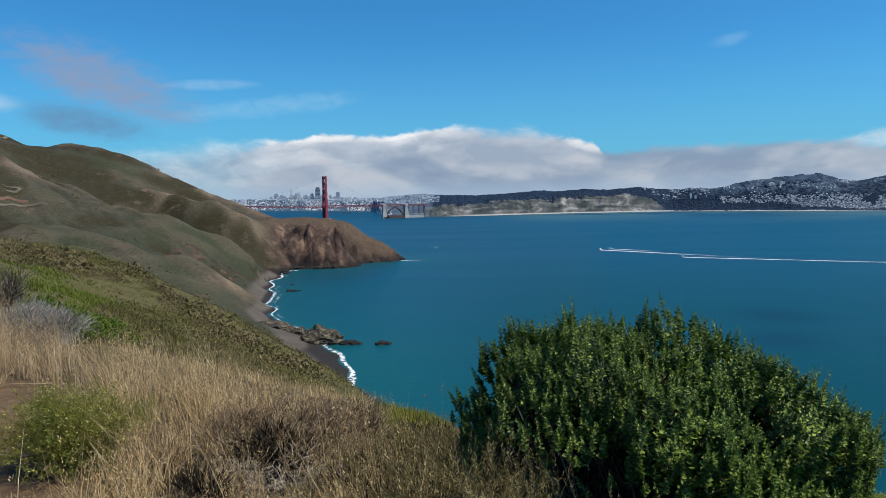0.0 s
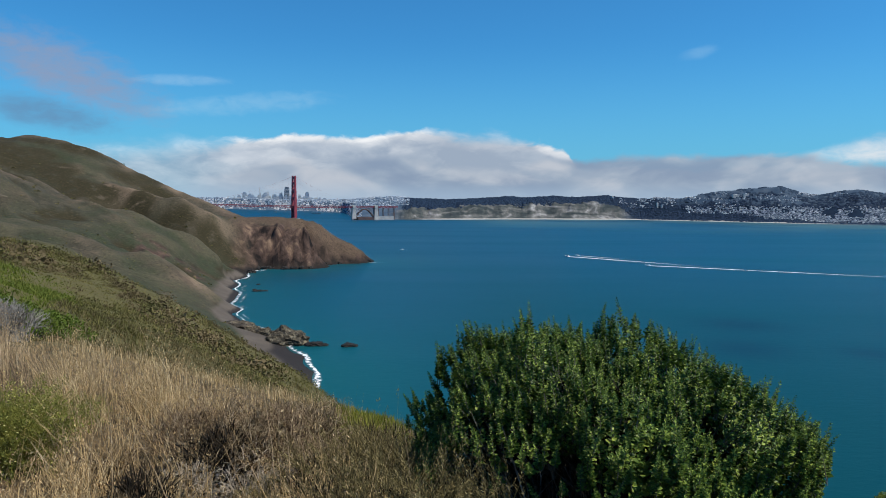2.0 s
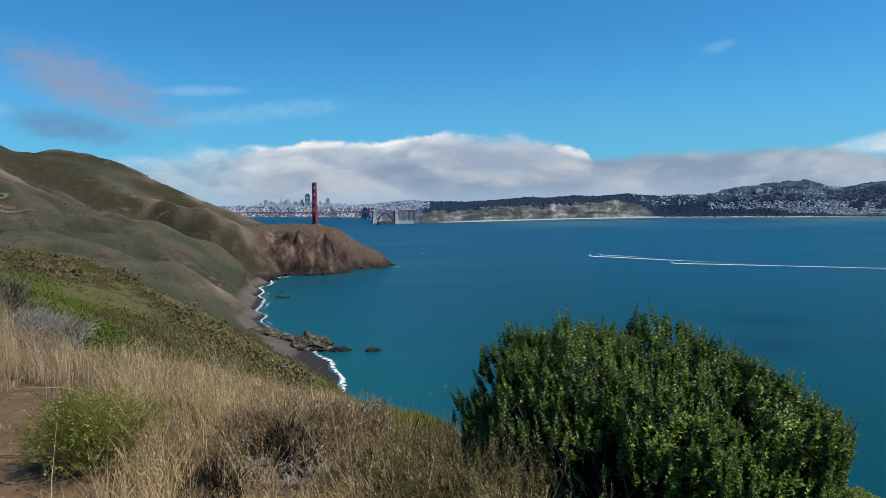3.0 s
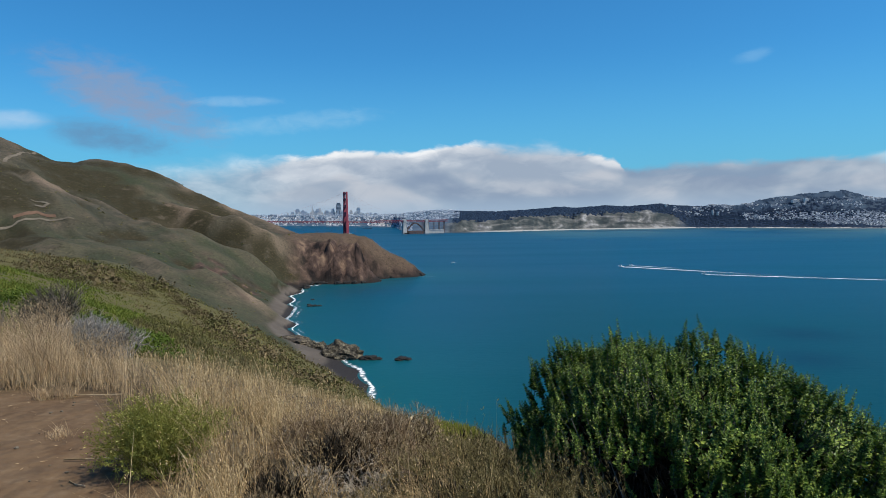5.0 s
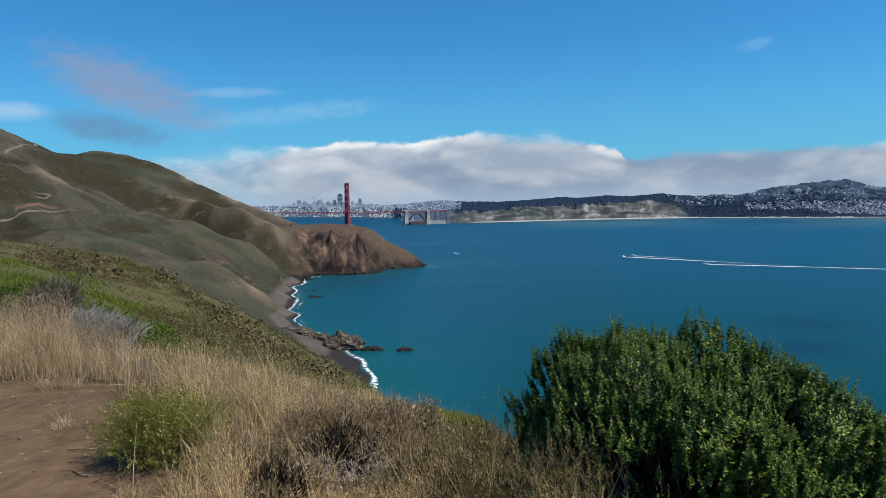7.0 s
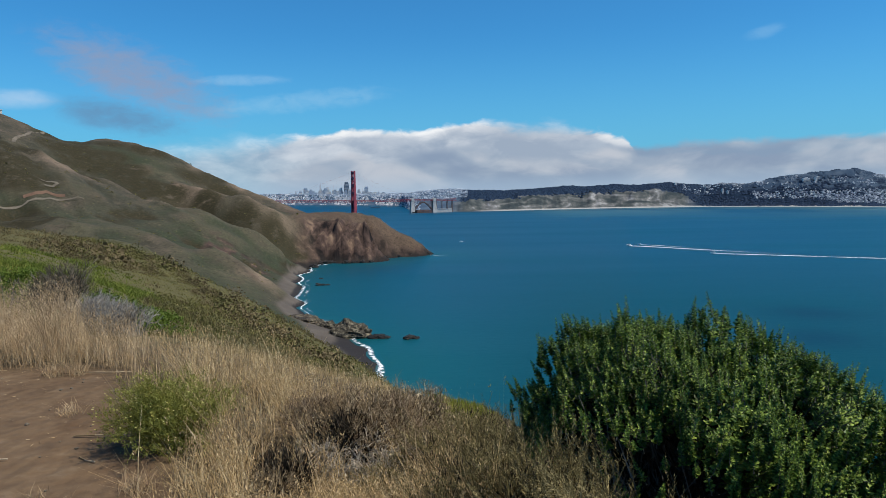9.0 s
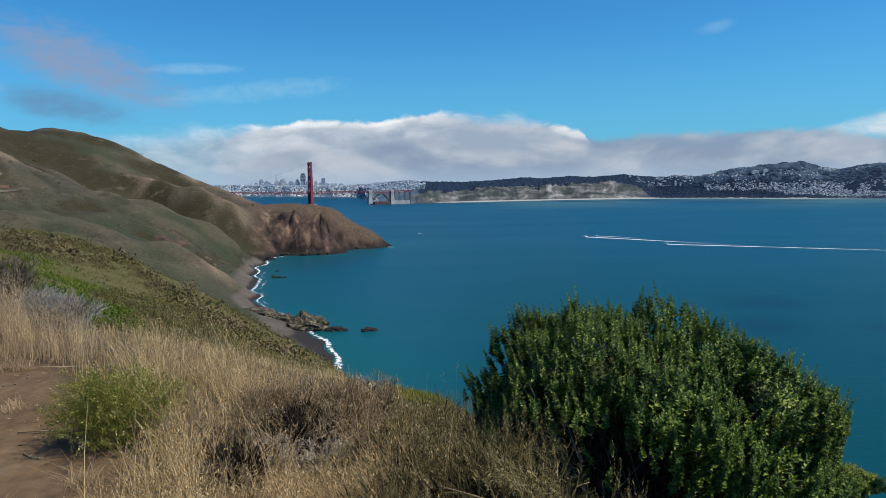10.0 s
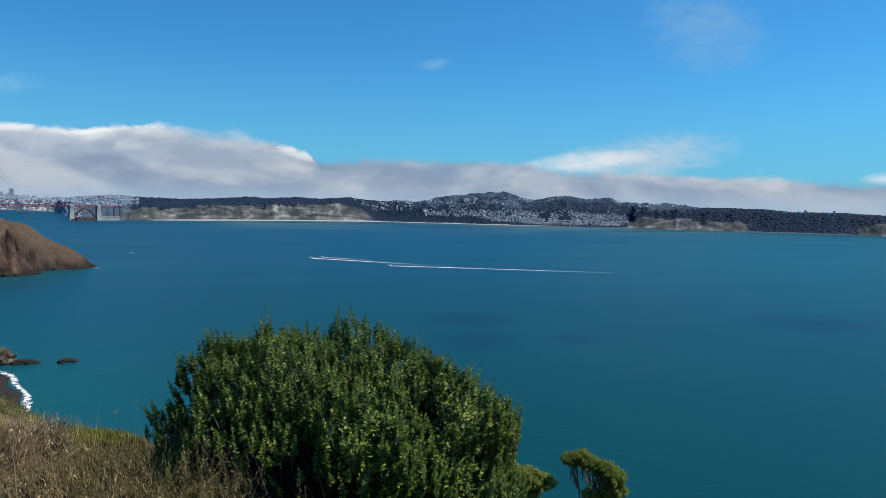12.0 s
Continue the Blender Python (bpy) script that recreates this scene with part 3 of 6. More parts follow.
        z = z + land * smooth(r, 12, 60) * 0.5 * fbm(x / 6, y / 6, 21, 3)
        z = z + 0.014 * fbm(x / 0.5, y / 0.5, 31, 4) * smooth(r, 1, 4)
        down, across = 0.71 * x - 0.70 * y, 0.70 * x + 0.71 * y
        bend = 40 * fbm(x / 260, y / 260, 45, 2)
        fold = np.abs(fbm((across + bend) / 150, down / 620, 46, 2)) * 2.0 + 0.6 * np.abs(fbm((across + bend) / 60, down / 240, 47, 2))
        z = z + (26.0 * (0.50 - fold)) * land * smooth(r, 230, 520) * smooth(r, 1290, 1080) * smooth(z, 8, 60) * smooth(v, -0.29, -0.38)
        z = z + 11.0 * (0.22 - np.abs(fbm((across + 0.5 * bend) / 52, down / 300, 48, 3))) * land * smooth(r, 300, 520) * smooth(r, 1290, 1150) * smooth(z, 8, 50) * smooth(v, -0.26, -0.32)
        crag = smooth(v[:], -0.28, -0.2) * smooth(r, 950, 1020) * smooth(z, 0.5, 8) * smooth(z, 75, 40)
        z = z + crag * (30.0 * (np.abs(fbm(x / 20, y / 46, 41, 5, 0.6)) - 0.2) + 6.0 * fbm(x / 8, y / 8, 42, 3)) * smooth(v, -0.125, -0.155)
    return z.reshape(shape)


def trail_mask(x, y):
    """Trodden earth of the trail."""
    w = 0.35 * fbm(x / 1.1, y / 1.1, 51, 4)
    return smooth(np.interp(y, [1.2, 3.5, 4.2, 5.0, 6.5], [-1.1, -1.75, -2.1, -2.8, -3.45]) + 0.7 * w - x, -0.12, 0.15) * smooth(6.75 + w - y, -0.15, 0.2) * smooth(x, -14, -12)


azs = np.concatenate([np.linspace(-180, -50, 40)[:-1], np.linspace(-50, 4, 430)[:-1], np.linspace(4, 62, 70)[:-1], np.linspace(62, 180, 40)])
rs = np.concatenate([[0.002], np.geomspace(0.6, 150, 210)[:-1], np.geomspace(150, 1900, 260)])
A, R = np.meshgrid(np.radians(azs), rs)
X, Y = R * np.sin(A), R * np.cos(A) - 0.4
Z = ground_z(X, Y)
seam = smooth(np.abs(azs), 130, 180)[None]
Z = np.maximum(Z * (1 - seam) + seam * (Z[:, :1] + Z[:, -1:]) / 2, -9.0)
rows_n, cols_n = X.shape
idx = np.arange(rows_n * cols_n).reshape(rows_n, cols_n)
quads = np.stack([idx[:-1, :-1], idx[:-1, 1:], idx[1:, 1:], idx[1:, :-1]], -1).reshape(-1, 4)
dry = (Z.ravel()[quads] > -8.5).any(1)
ground_me = mesh_of("ground", np.stack([X, Y, Z], -1).reshape(-1, 3), quads[dry], M["hillside"], True)
gx, gy, gz = X.ravel(), Y.ravel(), Z.ravel()
gr_ = np.hypot(gx, gy)
gaz = np.degrees(np.arctan2(gx, gy))
slope = np.hypot(np.gradient(Z, axis=0) / np.maximum(np.gradient(R, axis=0), 1e-3), np.gradient(Z, axis=1) / np.maximum(np.gradient(A, axis=1) * R, 1e-3)).ravel()
sandy = smooth(gz + 2.0 * fbm(gx / 25, gy / 25, 61, 4), 11.0, 7.0) * smooth(gr_, 250, 330) * smooth(gaz, -8.2, -9.0) * smooth(gr_, 1010, 960)
rocky = np.maximum(smooth(gaz + 1.2 * fbm(gx / 40, gy / 40, 63), -14.6, -13.0) * smooth(gaz + 1.0 * fbm(gx / 30, gy / 30, 65), -6.0, -7.4) * smooth(gr_, 960, 1010)
                   * smooth(gr_, 1165, 1130) * smooth(slope + 0.35 * fbm(gx / 22, gy / 22, 62), 0.25, 0.45),
                   smooth(gz - 4 * smooth(gaz, -11, -8) + 4 * fbm(gx / 12, gy / 12, 68), 9, 5) * smooth(gr_, 150, 200))
scar = np.exp(-(((gx + 283) / 26) ** 2 + ((gy - 776) / 34) ** 2)) + np.exp(-(((gx + 255) / 20) ** 2 + ((gy - 772) / 30) ** 2)) + np.exp(-(((gx + 210) / 14) ** 2 + ((gy - 660) / 30) ** 2)) * 0.8
rocky = np.clip(rocky + 1.6 * scar * smooth(fbm(gx / 14, gy / 14, 64), 0.0, 0.35) * smooth(gz, 6, 14), 0, 1)
paint(ground_me, "cover", np.stack([sandy, rocky * (1 - sandy), trail_mask(gx, gy)], -1))
lush = smooth(fbm(gx / 160, gy / 160, 66, 4) + 0.25 * smooth(gr_, 700, 200), 0.0, 0.3)
vale = np.exp(-((gaz + 15.0 + 0.010 * (gr_ - 1000)) / 1.3) ** 2) * smooth(gr_, 900, 960) * smooth(gr_, 1240, 1150)
# dark patches by crest and vale: brush together with painted cloud shadow
brush_shade_at = np.array([(-657, 1147), (-613, 1153), (-561, 1114), (-580, 1246), (-493, 1203), (-470, 1246), (-434, 1202), (-467, 1074), (-700, 1215), (-735, 1225), (-650, 1235), (-610, 1120), (-684, 1138), (-637, 1112), (-598, 1098), (-548, 1078), (-510, 1072), (-463, 1065), (-413, 1046), (-346, 1023), (-294, 1014), (-266, 1015), (-513, 790), (-560, 830), (-600, 900), (-480, 700), (-560, 960), (-620, 1000), (-430, 650)], float)
brush_shade = np.max(np.exp(-((gx[:, None] - brush_shade_at[:, 0]) ** 2 + (gy[:, None] - brush_shade_at[:, 1]) ** 2) / 40.0 ** 2), axis=1) * np.where(gaz > -29.0, 0.85, 1.0)
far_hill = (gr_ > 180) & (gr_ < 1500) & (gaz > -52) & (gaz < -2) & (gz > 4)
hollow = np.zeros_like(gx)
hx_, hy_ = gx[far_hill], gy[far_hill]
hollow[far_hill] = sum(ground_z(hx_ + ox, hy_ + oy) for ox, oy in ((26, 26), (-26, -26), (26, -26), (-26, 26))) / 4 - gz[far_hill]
# concave ground is coloured darker; convex ground is made paler below
brush_shade = np.maximum(brush_shade, 0.62 * smooth(hollow, 0.2, 4.0) * smooth(gaz + 0.6 * fbm(gx / 40, gy / 40, 73), -12.5, -14.5))
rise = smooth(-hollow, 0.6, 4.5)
brush_shade = smooth(brush_shade + 0.30 * fbm(gx / 50, gy / 50, 72, 4), 0.25, 0.7)
paint(ground_me, "brush_shade", brush_shade)
paint(ground_me, "near", smooth(gr_ + 25 * fbm(gx / 30, gy / 30, 77, 3), 185, 125))
paint(ground_me, "splash", smooth(gz + 3 * fbm(gx / 14, gy / 14, 78, 3), 9, 3.5))
paint(ground_me, "rust", (1 - np.clip(1.2 * vale, 0, 1)) * smooth(gaz + 0.8 * fbm(gx / 40, gy / 40, 75), -16.5, -13.0) * smooth(gr_, 960, 1040) * smooth(fbm(gx / 60, gy / 60, 76, 4), -0.7, 0.0))
paint(ground_me, "wet", smooth(gz + 0.5 * fbm(gx / 20, gy / 20, 69), 3.0, 1.6))
dry_at = np.array(TAN_SPUR[:4] + [(-412, 1258, 0), (-357, 1239, 0), (-310, 1215, 0), (-400, 894, 0), (-215, 640, 0), (-525, 1116, 0), (-495, 1108, 0), (-455, 1088, 0), (-429, 1090, 0), (-357, 1061, 0), (-307, 1036, 0), (-544, 897, 0), (-560, 1265, 0), (-510, 1262, 0)], float)
dry_amt = np.max(np.exp(-((gx[:, None] - dry_at[:, 0]) ** 2 + (gy[:, None] - dry_at[:, 1]) ** 2) / 32.0 ** 2), axis=1)
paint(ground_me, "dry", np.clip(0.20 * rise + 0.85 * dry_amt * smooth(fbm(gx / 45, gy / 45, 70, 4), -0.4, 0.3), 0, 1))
paint(ground_me, "litter", smooth(gr_ + 2 * fbm(gx / 2, gy / 2, 67), 13, 8))
bluff_end = smooth(gaz, -13.0, -14.5) + smooth(gr_, 1000, 940)
paint(ground_me, "green", np.clip(bluff_end, 0, 1) * np.clip(0.45 * lush * smooth(gaz + 0.012 * (gr_ - 1000), -15, -19) + 0.9 * smooth(gr_, 1060, 880) * smooth(gr_, 300, 450) * smooth(fbm(gx / 70, gy / 70, 74, 4), -0.7, 0.1) + 0.75 * smooth(gr_, 150, 60) * smooth(gaz, -30, -24) + 0.8 * vale + 1.3 * np.exp(-((gx + 590) / 90) ** 2 - ((gy - 1160) / 70) ** 2), 0, 1))
tagged(new("ground", ground_me), "steep coastal hillside of dry scrub, rock and dark sand", "ground", kind="structure")

# ---- the sea: one sheet to the far shores ----
def swell(bearing, rng_):
    """How far the water of the inner bay, drawn nearer than it is, stands above the strait."""
    return np.interp(bearing, [-28, -17, -12, -8.4, -5.0, -3.6], [46.0, 46.0, 38.0, 31.0, 16.0, 0.0]) * smooth(rng_, 3830, 4700)


sea_r = np.concatenate([np.geomspace(60, 1600, 140), np.linspace(1650, 4960, 40)])
sea_a = np.concatenate([np.linspace(-180, -48, 30)[:-1], np.linspace(-48, 64, 240)[:-1], np.linspace(64, 180, 30)])
SA, SR = np.meshgrid(np.radians(sea_a), sea_r)
sx, sy = (SR * np.sin(SA)).ravel(), (SR * np.cos(SA)).ravel()
n_r, n_c = SR.shape
idx = np.arange(n_r * n_c).reshape(n_r, n_c)
quads = np.stack([idx[:-1, :-1], idx[:-1, 1:], idx[1:, 1:], idx[1:, :-1]], -1).reshape(-1, 4)
sea_me = mesh_of("water", np.stack([sx, sy, np.zeros_like(sx)], -1), quads, M["sea"])
shore_pts = np.array(SHORE, float)
near_shore = np.min(np.hypot(sx[:, None] - shore_pts[:, 0], sy[:, None] - shore_pts[:, 1]), axis=1)
paint(sea_me, "shallow", np.clip(0.65 * np.exp(-near_shore / 100.0) + 0.18 * smooth(np.hypot(sx, sy), 1200, 300) * smooth(np.degrees(np.arctan2(sx, sy)), 12, 0) + 0.45 * smooth(np.degrees(np.arctan2(sx, sy)), 18, 48) * smooth(np.hypot(sx, sy), 350, 1600), 0, 1))
sea_rr, sea_az = np.hypot(sx, sy), np.degrees(np.arctan2(sx, sy))
paint(sea_me, "silt", smooth(sea_rr, 2300, 4100) * smooth(sea_az, 0, 9) * smooth(sea_az, 58, 30))
paint(sea_me, "still", 0.85 * smooth(sea_rr, 1500, 250) * smooth(sea_az, -4, 9))
paint(sea_me, "ruffle", sum(np.exp(-((sea_az - a0) / wa) ** 2 - ((sea_rr - r0) / wr) ** 2) for a0, r0, wa, wr in ((24.5, 640, 3.2, 32), (25.0, 535, 3.0, 32), (50.0, 740, 3.5, 42), (33.0, 560, 2.0, 18))))
sea_me.vertices.foreach_set("co", np.stack([sx, sy, swell(sea_az, sea_rr)], -1).astype(np.float32).ravel())
tagged(new("water", sea_me), "blue-green sea water, lightly ruffled by wind", "water", kind="structure")

# ---- the far shore: bluffs, beach, wooded heights and the city's hills, by bearing in degrees ----
FAR_AZ = [-40, -6.2, -5.4, -2.5, 0, 3, 6, 10, 14, 15.5, 17, 22, 27, 33, 36, 40, 46, 50, 55, 66]
FAR_SHORE = [4720, 4720, 3990, 3915, 3960, 4050, 4170, 4320, 4420, 4460, 4490, 4400, 4270, 4250, 4250, 4235, 4215, 4180, 4150, 4100]
BLUFF_AZ = [-40, -6, -5.4, -2.7, -2.1, -0.8, 2.7, 3.3, 5, 9.4, 12, 13.4, 14.2, 15.5, 16.4, 17.2, 22, 30, 35.8, 36.6, 38, 39.6, 40.4, 41, 41.9, 42.4, 43.6, 44.4, 45.6, 48, 52, 53.5, 60]
BLUFF_UP = [4, 4, 5, 20, 44, 58, 62, 78, 84, 86, 89, 87, 80, 50, 24, 5, 5, 8, 10, 34, 50, 44, 58, 56, 34, 44, 44, 54, 16, 18, 24, 56, 40]
BACK_AZ = [-40, -13, -6, -4, -2, -0.8, 2, 5.5, 6.6, 8.2, 10.4, 12.2, 14.6, 16, 17.4, 18.3, 20, 22.7, 24.5, 26.8, 28.2, 29.4, 30.4, 31.7, 33, 35.2, 36, 38.6, 39.5, 42, 46.5, 48, 51, 54, 66]
BACK_UP = [-0.2, -0.12, 0.02, 0.24, 0.3, 0.2, 0.13, 0.28, 0.44, 0.33, 0.48, 0.38, 0.54, 0.36, 0.3, 0.43, 0.33, 0.92, 1.09, 1.28, 0.86, 0.64, 0.86, 1.08, 0.8, 0.92, 0.6, 0.5, 0.58, 0.27, 0.22, 0.06, 0.08, -0.06, -0.1]
KNOLL_AZ, KNOLL_UP = [27.6, 28.6, 29.6, 30.6, 31.7, 33.5, 36, 37], [-0.5, -0.12, 0.14, 0.34, 0.22, 0.06, -0.1, -0.6]


def seen_up(a, r, z):
    """The angle in degrees at which a height z stands, at a range, above the trail's level."""
    return np.degrees(np.arctan((z - 100.0) / r))


def far_z(a, r):
    """Height of the far shore at a bearing (degrees) and a range."""
    rc = np.interp(a, FAR_AZ, FAR_SHORE) + 10 * fbm(a * 1.3, a * 0 + 3.0, 71, 4)
    hb = np.interp(a, BLUFF_AZ, BLUFF_UP) * (0.97 + 0.14 * fbm(a * 0.9, r / 140, 72, 4))
    back = 100 + 4860 * np.tan(np.radians(np.interp(a, BACK_AZ, BACK_UP)))
    d = r - rc
    wide = np.where(a > 34, 90, 170) * (1 + 0.35 * fbm(a * 0.9, a * 0 + 8.0, 73, 3))
    z = -3 + 3 * smooth(d, -15, 0) + 2.5 * smooth(d, 0, 25) + hb * smooth(d, 14, 14 + wide)
    span = np.where(a > 37, 320.0, 4860 - rc)
    z = z + np.maximum(back - hb, 0) * smooth(d / span, 0.12, 1.0)
    knoll = 100 + 4680 * np.tan(np.radians(np.interp(a, KNOLL_AZ, KNOLL_UP)))
    z = np.where((a > 27) & (a < 37.5), np.maximum(z, (knoll - 20 * ((r - 4680) / 60) ** 2) * smooth(np.abs(r - 4680), 160, 120)), z)
    crag = smooth(d, 14, 60) * smooth(d, 330, 180) * smooth(hb, 15, 40)
    z = z + crag * (20 * (np.abs(fbm(a * 1.7, r / 220, 75, 4, 0.55)) - 0.2) - 9 * np.abs(fbm(a * 6.0, r / 90, 76, 3)))
    z = z + swell(a, r) * smooth(z, 110, 60)
    return z + smooth(d, 20, 120) * (5 * fbm(a * 2.6, r / 90, 74, 5))


fa = np.linspace(-34, 64, 860)
fr = np.linspace(0, 1, 60)
FA, FT = np.meshgrid(fa, fr)
near_r = np.interp(FA, FAR_AZ, FAR_SHORE) - 30
FR = near_r + (4965 - near_r) * FT ** 1.5
FZ = far_z(FA, FR)
fx, fy = FR * np.sin(np.radians(FA)), FR * np.cos(np.radians(FA))
idx = np.arange(FA.size).reshape(FA.shape)
quads = np.stack([idx[:-1, :-1], idx[:-1, 1:], idx[1:, 1:], idx[1:, :-1]], -1).reshape(-1, 4)
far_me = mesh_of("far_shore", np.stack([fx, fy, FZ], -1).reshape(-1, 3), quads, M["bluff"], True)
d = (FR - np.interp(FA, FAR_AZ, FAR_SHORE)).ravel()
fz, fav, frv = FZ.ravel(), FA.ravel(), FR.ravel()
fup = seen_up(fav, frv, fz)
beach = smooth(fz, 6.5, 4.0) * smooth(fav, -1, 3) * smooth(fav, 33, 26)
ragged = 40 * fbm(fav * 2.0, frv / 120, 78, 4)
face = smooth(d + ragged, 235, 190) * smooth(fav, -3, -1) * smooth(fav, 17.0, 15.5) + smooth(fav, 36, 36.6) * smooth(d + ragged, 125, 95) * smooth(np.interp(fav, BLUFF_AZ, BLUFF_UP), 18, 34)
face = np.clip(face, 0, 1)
# the back hills show more of the haze-tinted scrub
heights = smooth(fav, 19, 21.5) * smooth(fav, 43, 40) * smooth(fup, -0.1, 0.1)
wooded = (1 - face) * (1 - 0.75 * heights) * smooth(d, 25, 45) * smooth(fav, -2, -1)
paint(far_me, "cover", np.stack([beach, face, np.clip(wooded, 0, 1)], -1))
tagged(new("far_shore", far_me), "far shore of pale bluffs, beach and built-up hills", "coast", kind="structure")


def blob_quads(centres, radii, heights, per, rng, squash=0.75):
    """Rough leafy clumps: for each centre a ragged shell of facets."""
    n = len(centres)
    v = rng.normal(size=(n, per, 3))
    v /= np.linalg.norm(v, axis=2, keepdims=True)
    v[..., 2] = np.abs(v[..., 2])
    c = centres[:, None] + v * np.stack([radii, radii, heights], -1)[:, None] * rng.uniform(0.6, 1.0, (n, per, 1))
    v = v + 0.7 * rng.normal(size=(n, per, 3))
    t1 = np.cross(v, rng.normal(size=(n, per, 3)))
    t1 /= np.linalg.norm(t1, axis=2, keepdims=True) + 1e-9
    t2 = np.cross(v, t1)
    t2 /= np.linalg.norm(t2, axis=2, keepdims=True) + 1e-9
    s = radii[:, None, None] * squash * rng.uniform(0.5, 1.0, (n, per, 1))
    q = np.stack([c - t1 * s, c - t2 * s * 0.8, c + t1 * s, c + t2 * s * 0.8], 2)
    return q.reshape(-1, 3), np.arange(n * per * 4).reshape(-1, 4)


rng = np.random.default_rng(11)


def far_points(n, a0, a1, keep, street=0.0):
    """Random places on the far shore for which keep(a, d, z) holds."""
    a = rng.uniform(a0, a1, n)
    rc = np.interp(a, FAR_AZ, FAR_SHORE)
    r = rc + (4940 - rc) * rng.uniform(0, 1, n) ** 0.8
    z = far_z(a, r)
    k = keep(a, r - rc, z)
    a, r, z = a[k], r[k], z[k]
    if street:
        r = np.round(r / street) * street + rng.normal(0, 6.5, len(r))
        z = far_z(a, r)
    return np.stack([r * np.sin(np.radians(a)), r * np.cos(np.radians(a)), z], -1), a


LOW_AZ, LOW_UP = [15, 16.9, 19, 22.8, 24.6, 25.9, 29.5, 36, 37.5], [-0.3, -0.47, -0.56, -0.71, -0.72, -0.98, -1.22, -1.2, -1.0]
STREET_AZ, STREET_UP = [20, 21.4, 25, 31.7, 34.3, 36, 38], [-0.4, -0.27, -0.2, -0.12, -0.3, -0.36, -0.5]
CANOPY_AZ, CANOPY_UP = [35.5, 37.5, 38.5, 40.3, 42, 43, 62], [-0.3, -0.12, 0.08, 0.2, 0.3, 1.0, 1.0]


def wood_zone(a, d, z):
    n = fbm(a * 0.9, d / 160, 81, 4)
    up = seen_up(a, d + np.interp(a, FAR_AZ, FAR_SHORE), z)
    heights = (a > -1.5) & (a < 16.6) & (d > 190 + 70 * n) & (n > -0.75)
    belt = (a >= 15.3) & (a < 36.5) & (d > np.interp(a, [15.3, 17.3], [215, 30]) + 30 * n) & (up < np.interp(a, LOW_AZ, LOW_UP) + 0.12 * n)
    brow = (a >= 16) & (a < 36.5) & (up > np.interp(a, STREET_AZ, STREET_UP) + 0.05 * n) & (up < np.interp(a, STREET_AZ, STREET_UP) + 0.22 + 0.2 * n)
    knoll = (a > 28.3) & (a < 37) & (np.abs(z - 20 - 100) < 60) & (np.abs(d + np.interp(a, FAR_AZ, FAR_SHORE) - 4670) < 75)
    hills = (a >= 15.8) & (a < 38) & (up > -0.35) & (fbm(a * 1.4, up * 5.0, 82, 4) > 0.06)
    lands = (a >= 36.2) & (d > np.where(np.interp(a, BLUFF_AZ, BLUFF_UP) > 30, 110 + 30 * n, 35 + 20 * n)) & (up < np.interp(a, CANOPY_AZ, CANOPY_UP)) & (n > -0.7)
    return heights | belt | brow | knoll | hills | lands


pts = np.concatenate([far_points(count, a0, a1, wood_zone)[0][:most] for count, a0, a1, most in ((16000, -1.5, 16.6, 5200), (14000, 15.5, 37, 4500), (22000, 36, 62, 8500))])


def dome_quads(p, rad, high, rng):
    """Tree crowns far off: uneven six-sided domes."""
    n = len(p)
    ang = np.arange(6) * math.pi / 3
    ring = np.stack([np.cos(ang), np.sin(ang), 0 * ang], -1)[None]
    wob = rng.uniform(0.75, 1.25, (n, 6, 1))
    low = p[:, None] + ring * rad[:, None, None] * wob
    top = p[:, None] + ring * rad[:, None, None] * 0.62 * wob + np.array([0, 0, 1.0]) * (high[:, None, None] * rng.uniform(0.75, 1.15, (n, 6, 1)))
    v = np.concatenate([low, top], 1).reshape(-1, 3)
    f = [(i, (i + 1) % 6, 6 + (i + 1) % 6, 6 + i) for i in range(6)] + [(6, 7, 8, 9), (6, 9, 10, 11)]
    return v, (np.arange(n)[:, None, None] * 12 + np.array(f)[None]).reshape(-1, 4)


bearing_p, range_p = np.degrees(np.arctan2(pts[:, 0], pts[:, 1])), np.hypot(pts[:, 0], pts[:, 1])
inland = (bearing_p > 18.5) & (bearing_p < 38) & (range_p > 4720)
# the inland woods take the more strongly hazed colour
for here, mt, lb in ((~inland, "woods", "dark evergreen woods on the far heights"), (inland, "woods_hazed", "woods on the city's hills, tinted with blue haze")):
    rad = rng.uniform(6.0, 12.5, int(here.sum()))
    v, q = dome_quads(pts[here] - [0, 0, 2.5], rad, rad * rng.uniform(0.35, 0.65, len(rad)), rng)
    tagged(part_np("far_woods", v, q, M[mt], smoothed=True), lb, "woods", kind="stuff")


def house_boxes(pts, w, dep, h, turn):
    """Plain small houses with a pitched top, one box each."""
    n = len(pts)
    c, s = np.cos(turn), np.sin(turn)
    lx = np.array([-1, 1, 1, -1, -1, 1, 1, -1, -1, 1]) * 0.5
    ly = np.array([-1, -1, 1, 1, -1, -1, 1, 1, 0, 0]) * 0.5
    lz = np.array([-0.5, -0.5, -0.5, -0.5, 0.75, 0.75, 0.75, 0.75, 1, 1])
    x, y = lx[None] * w[:, None], ly[None] * dep[:, None]
    v = np.stack([pts[:, :1] + x * c[:, None] - y * s[:, None], pts[:, 1:2] + x * s[:, None] + y * c[:, None], pts[:, 2:] + lz[None] * h[:, None]], -1)
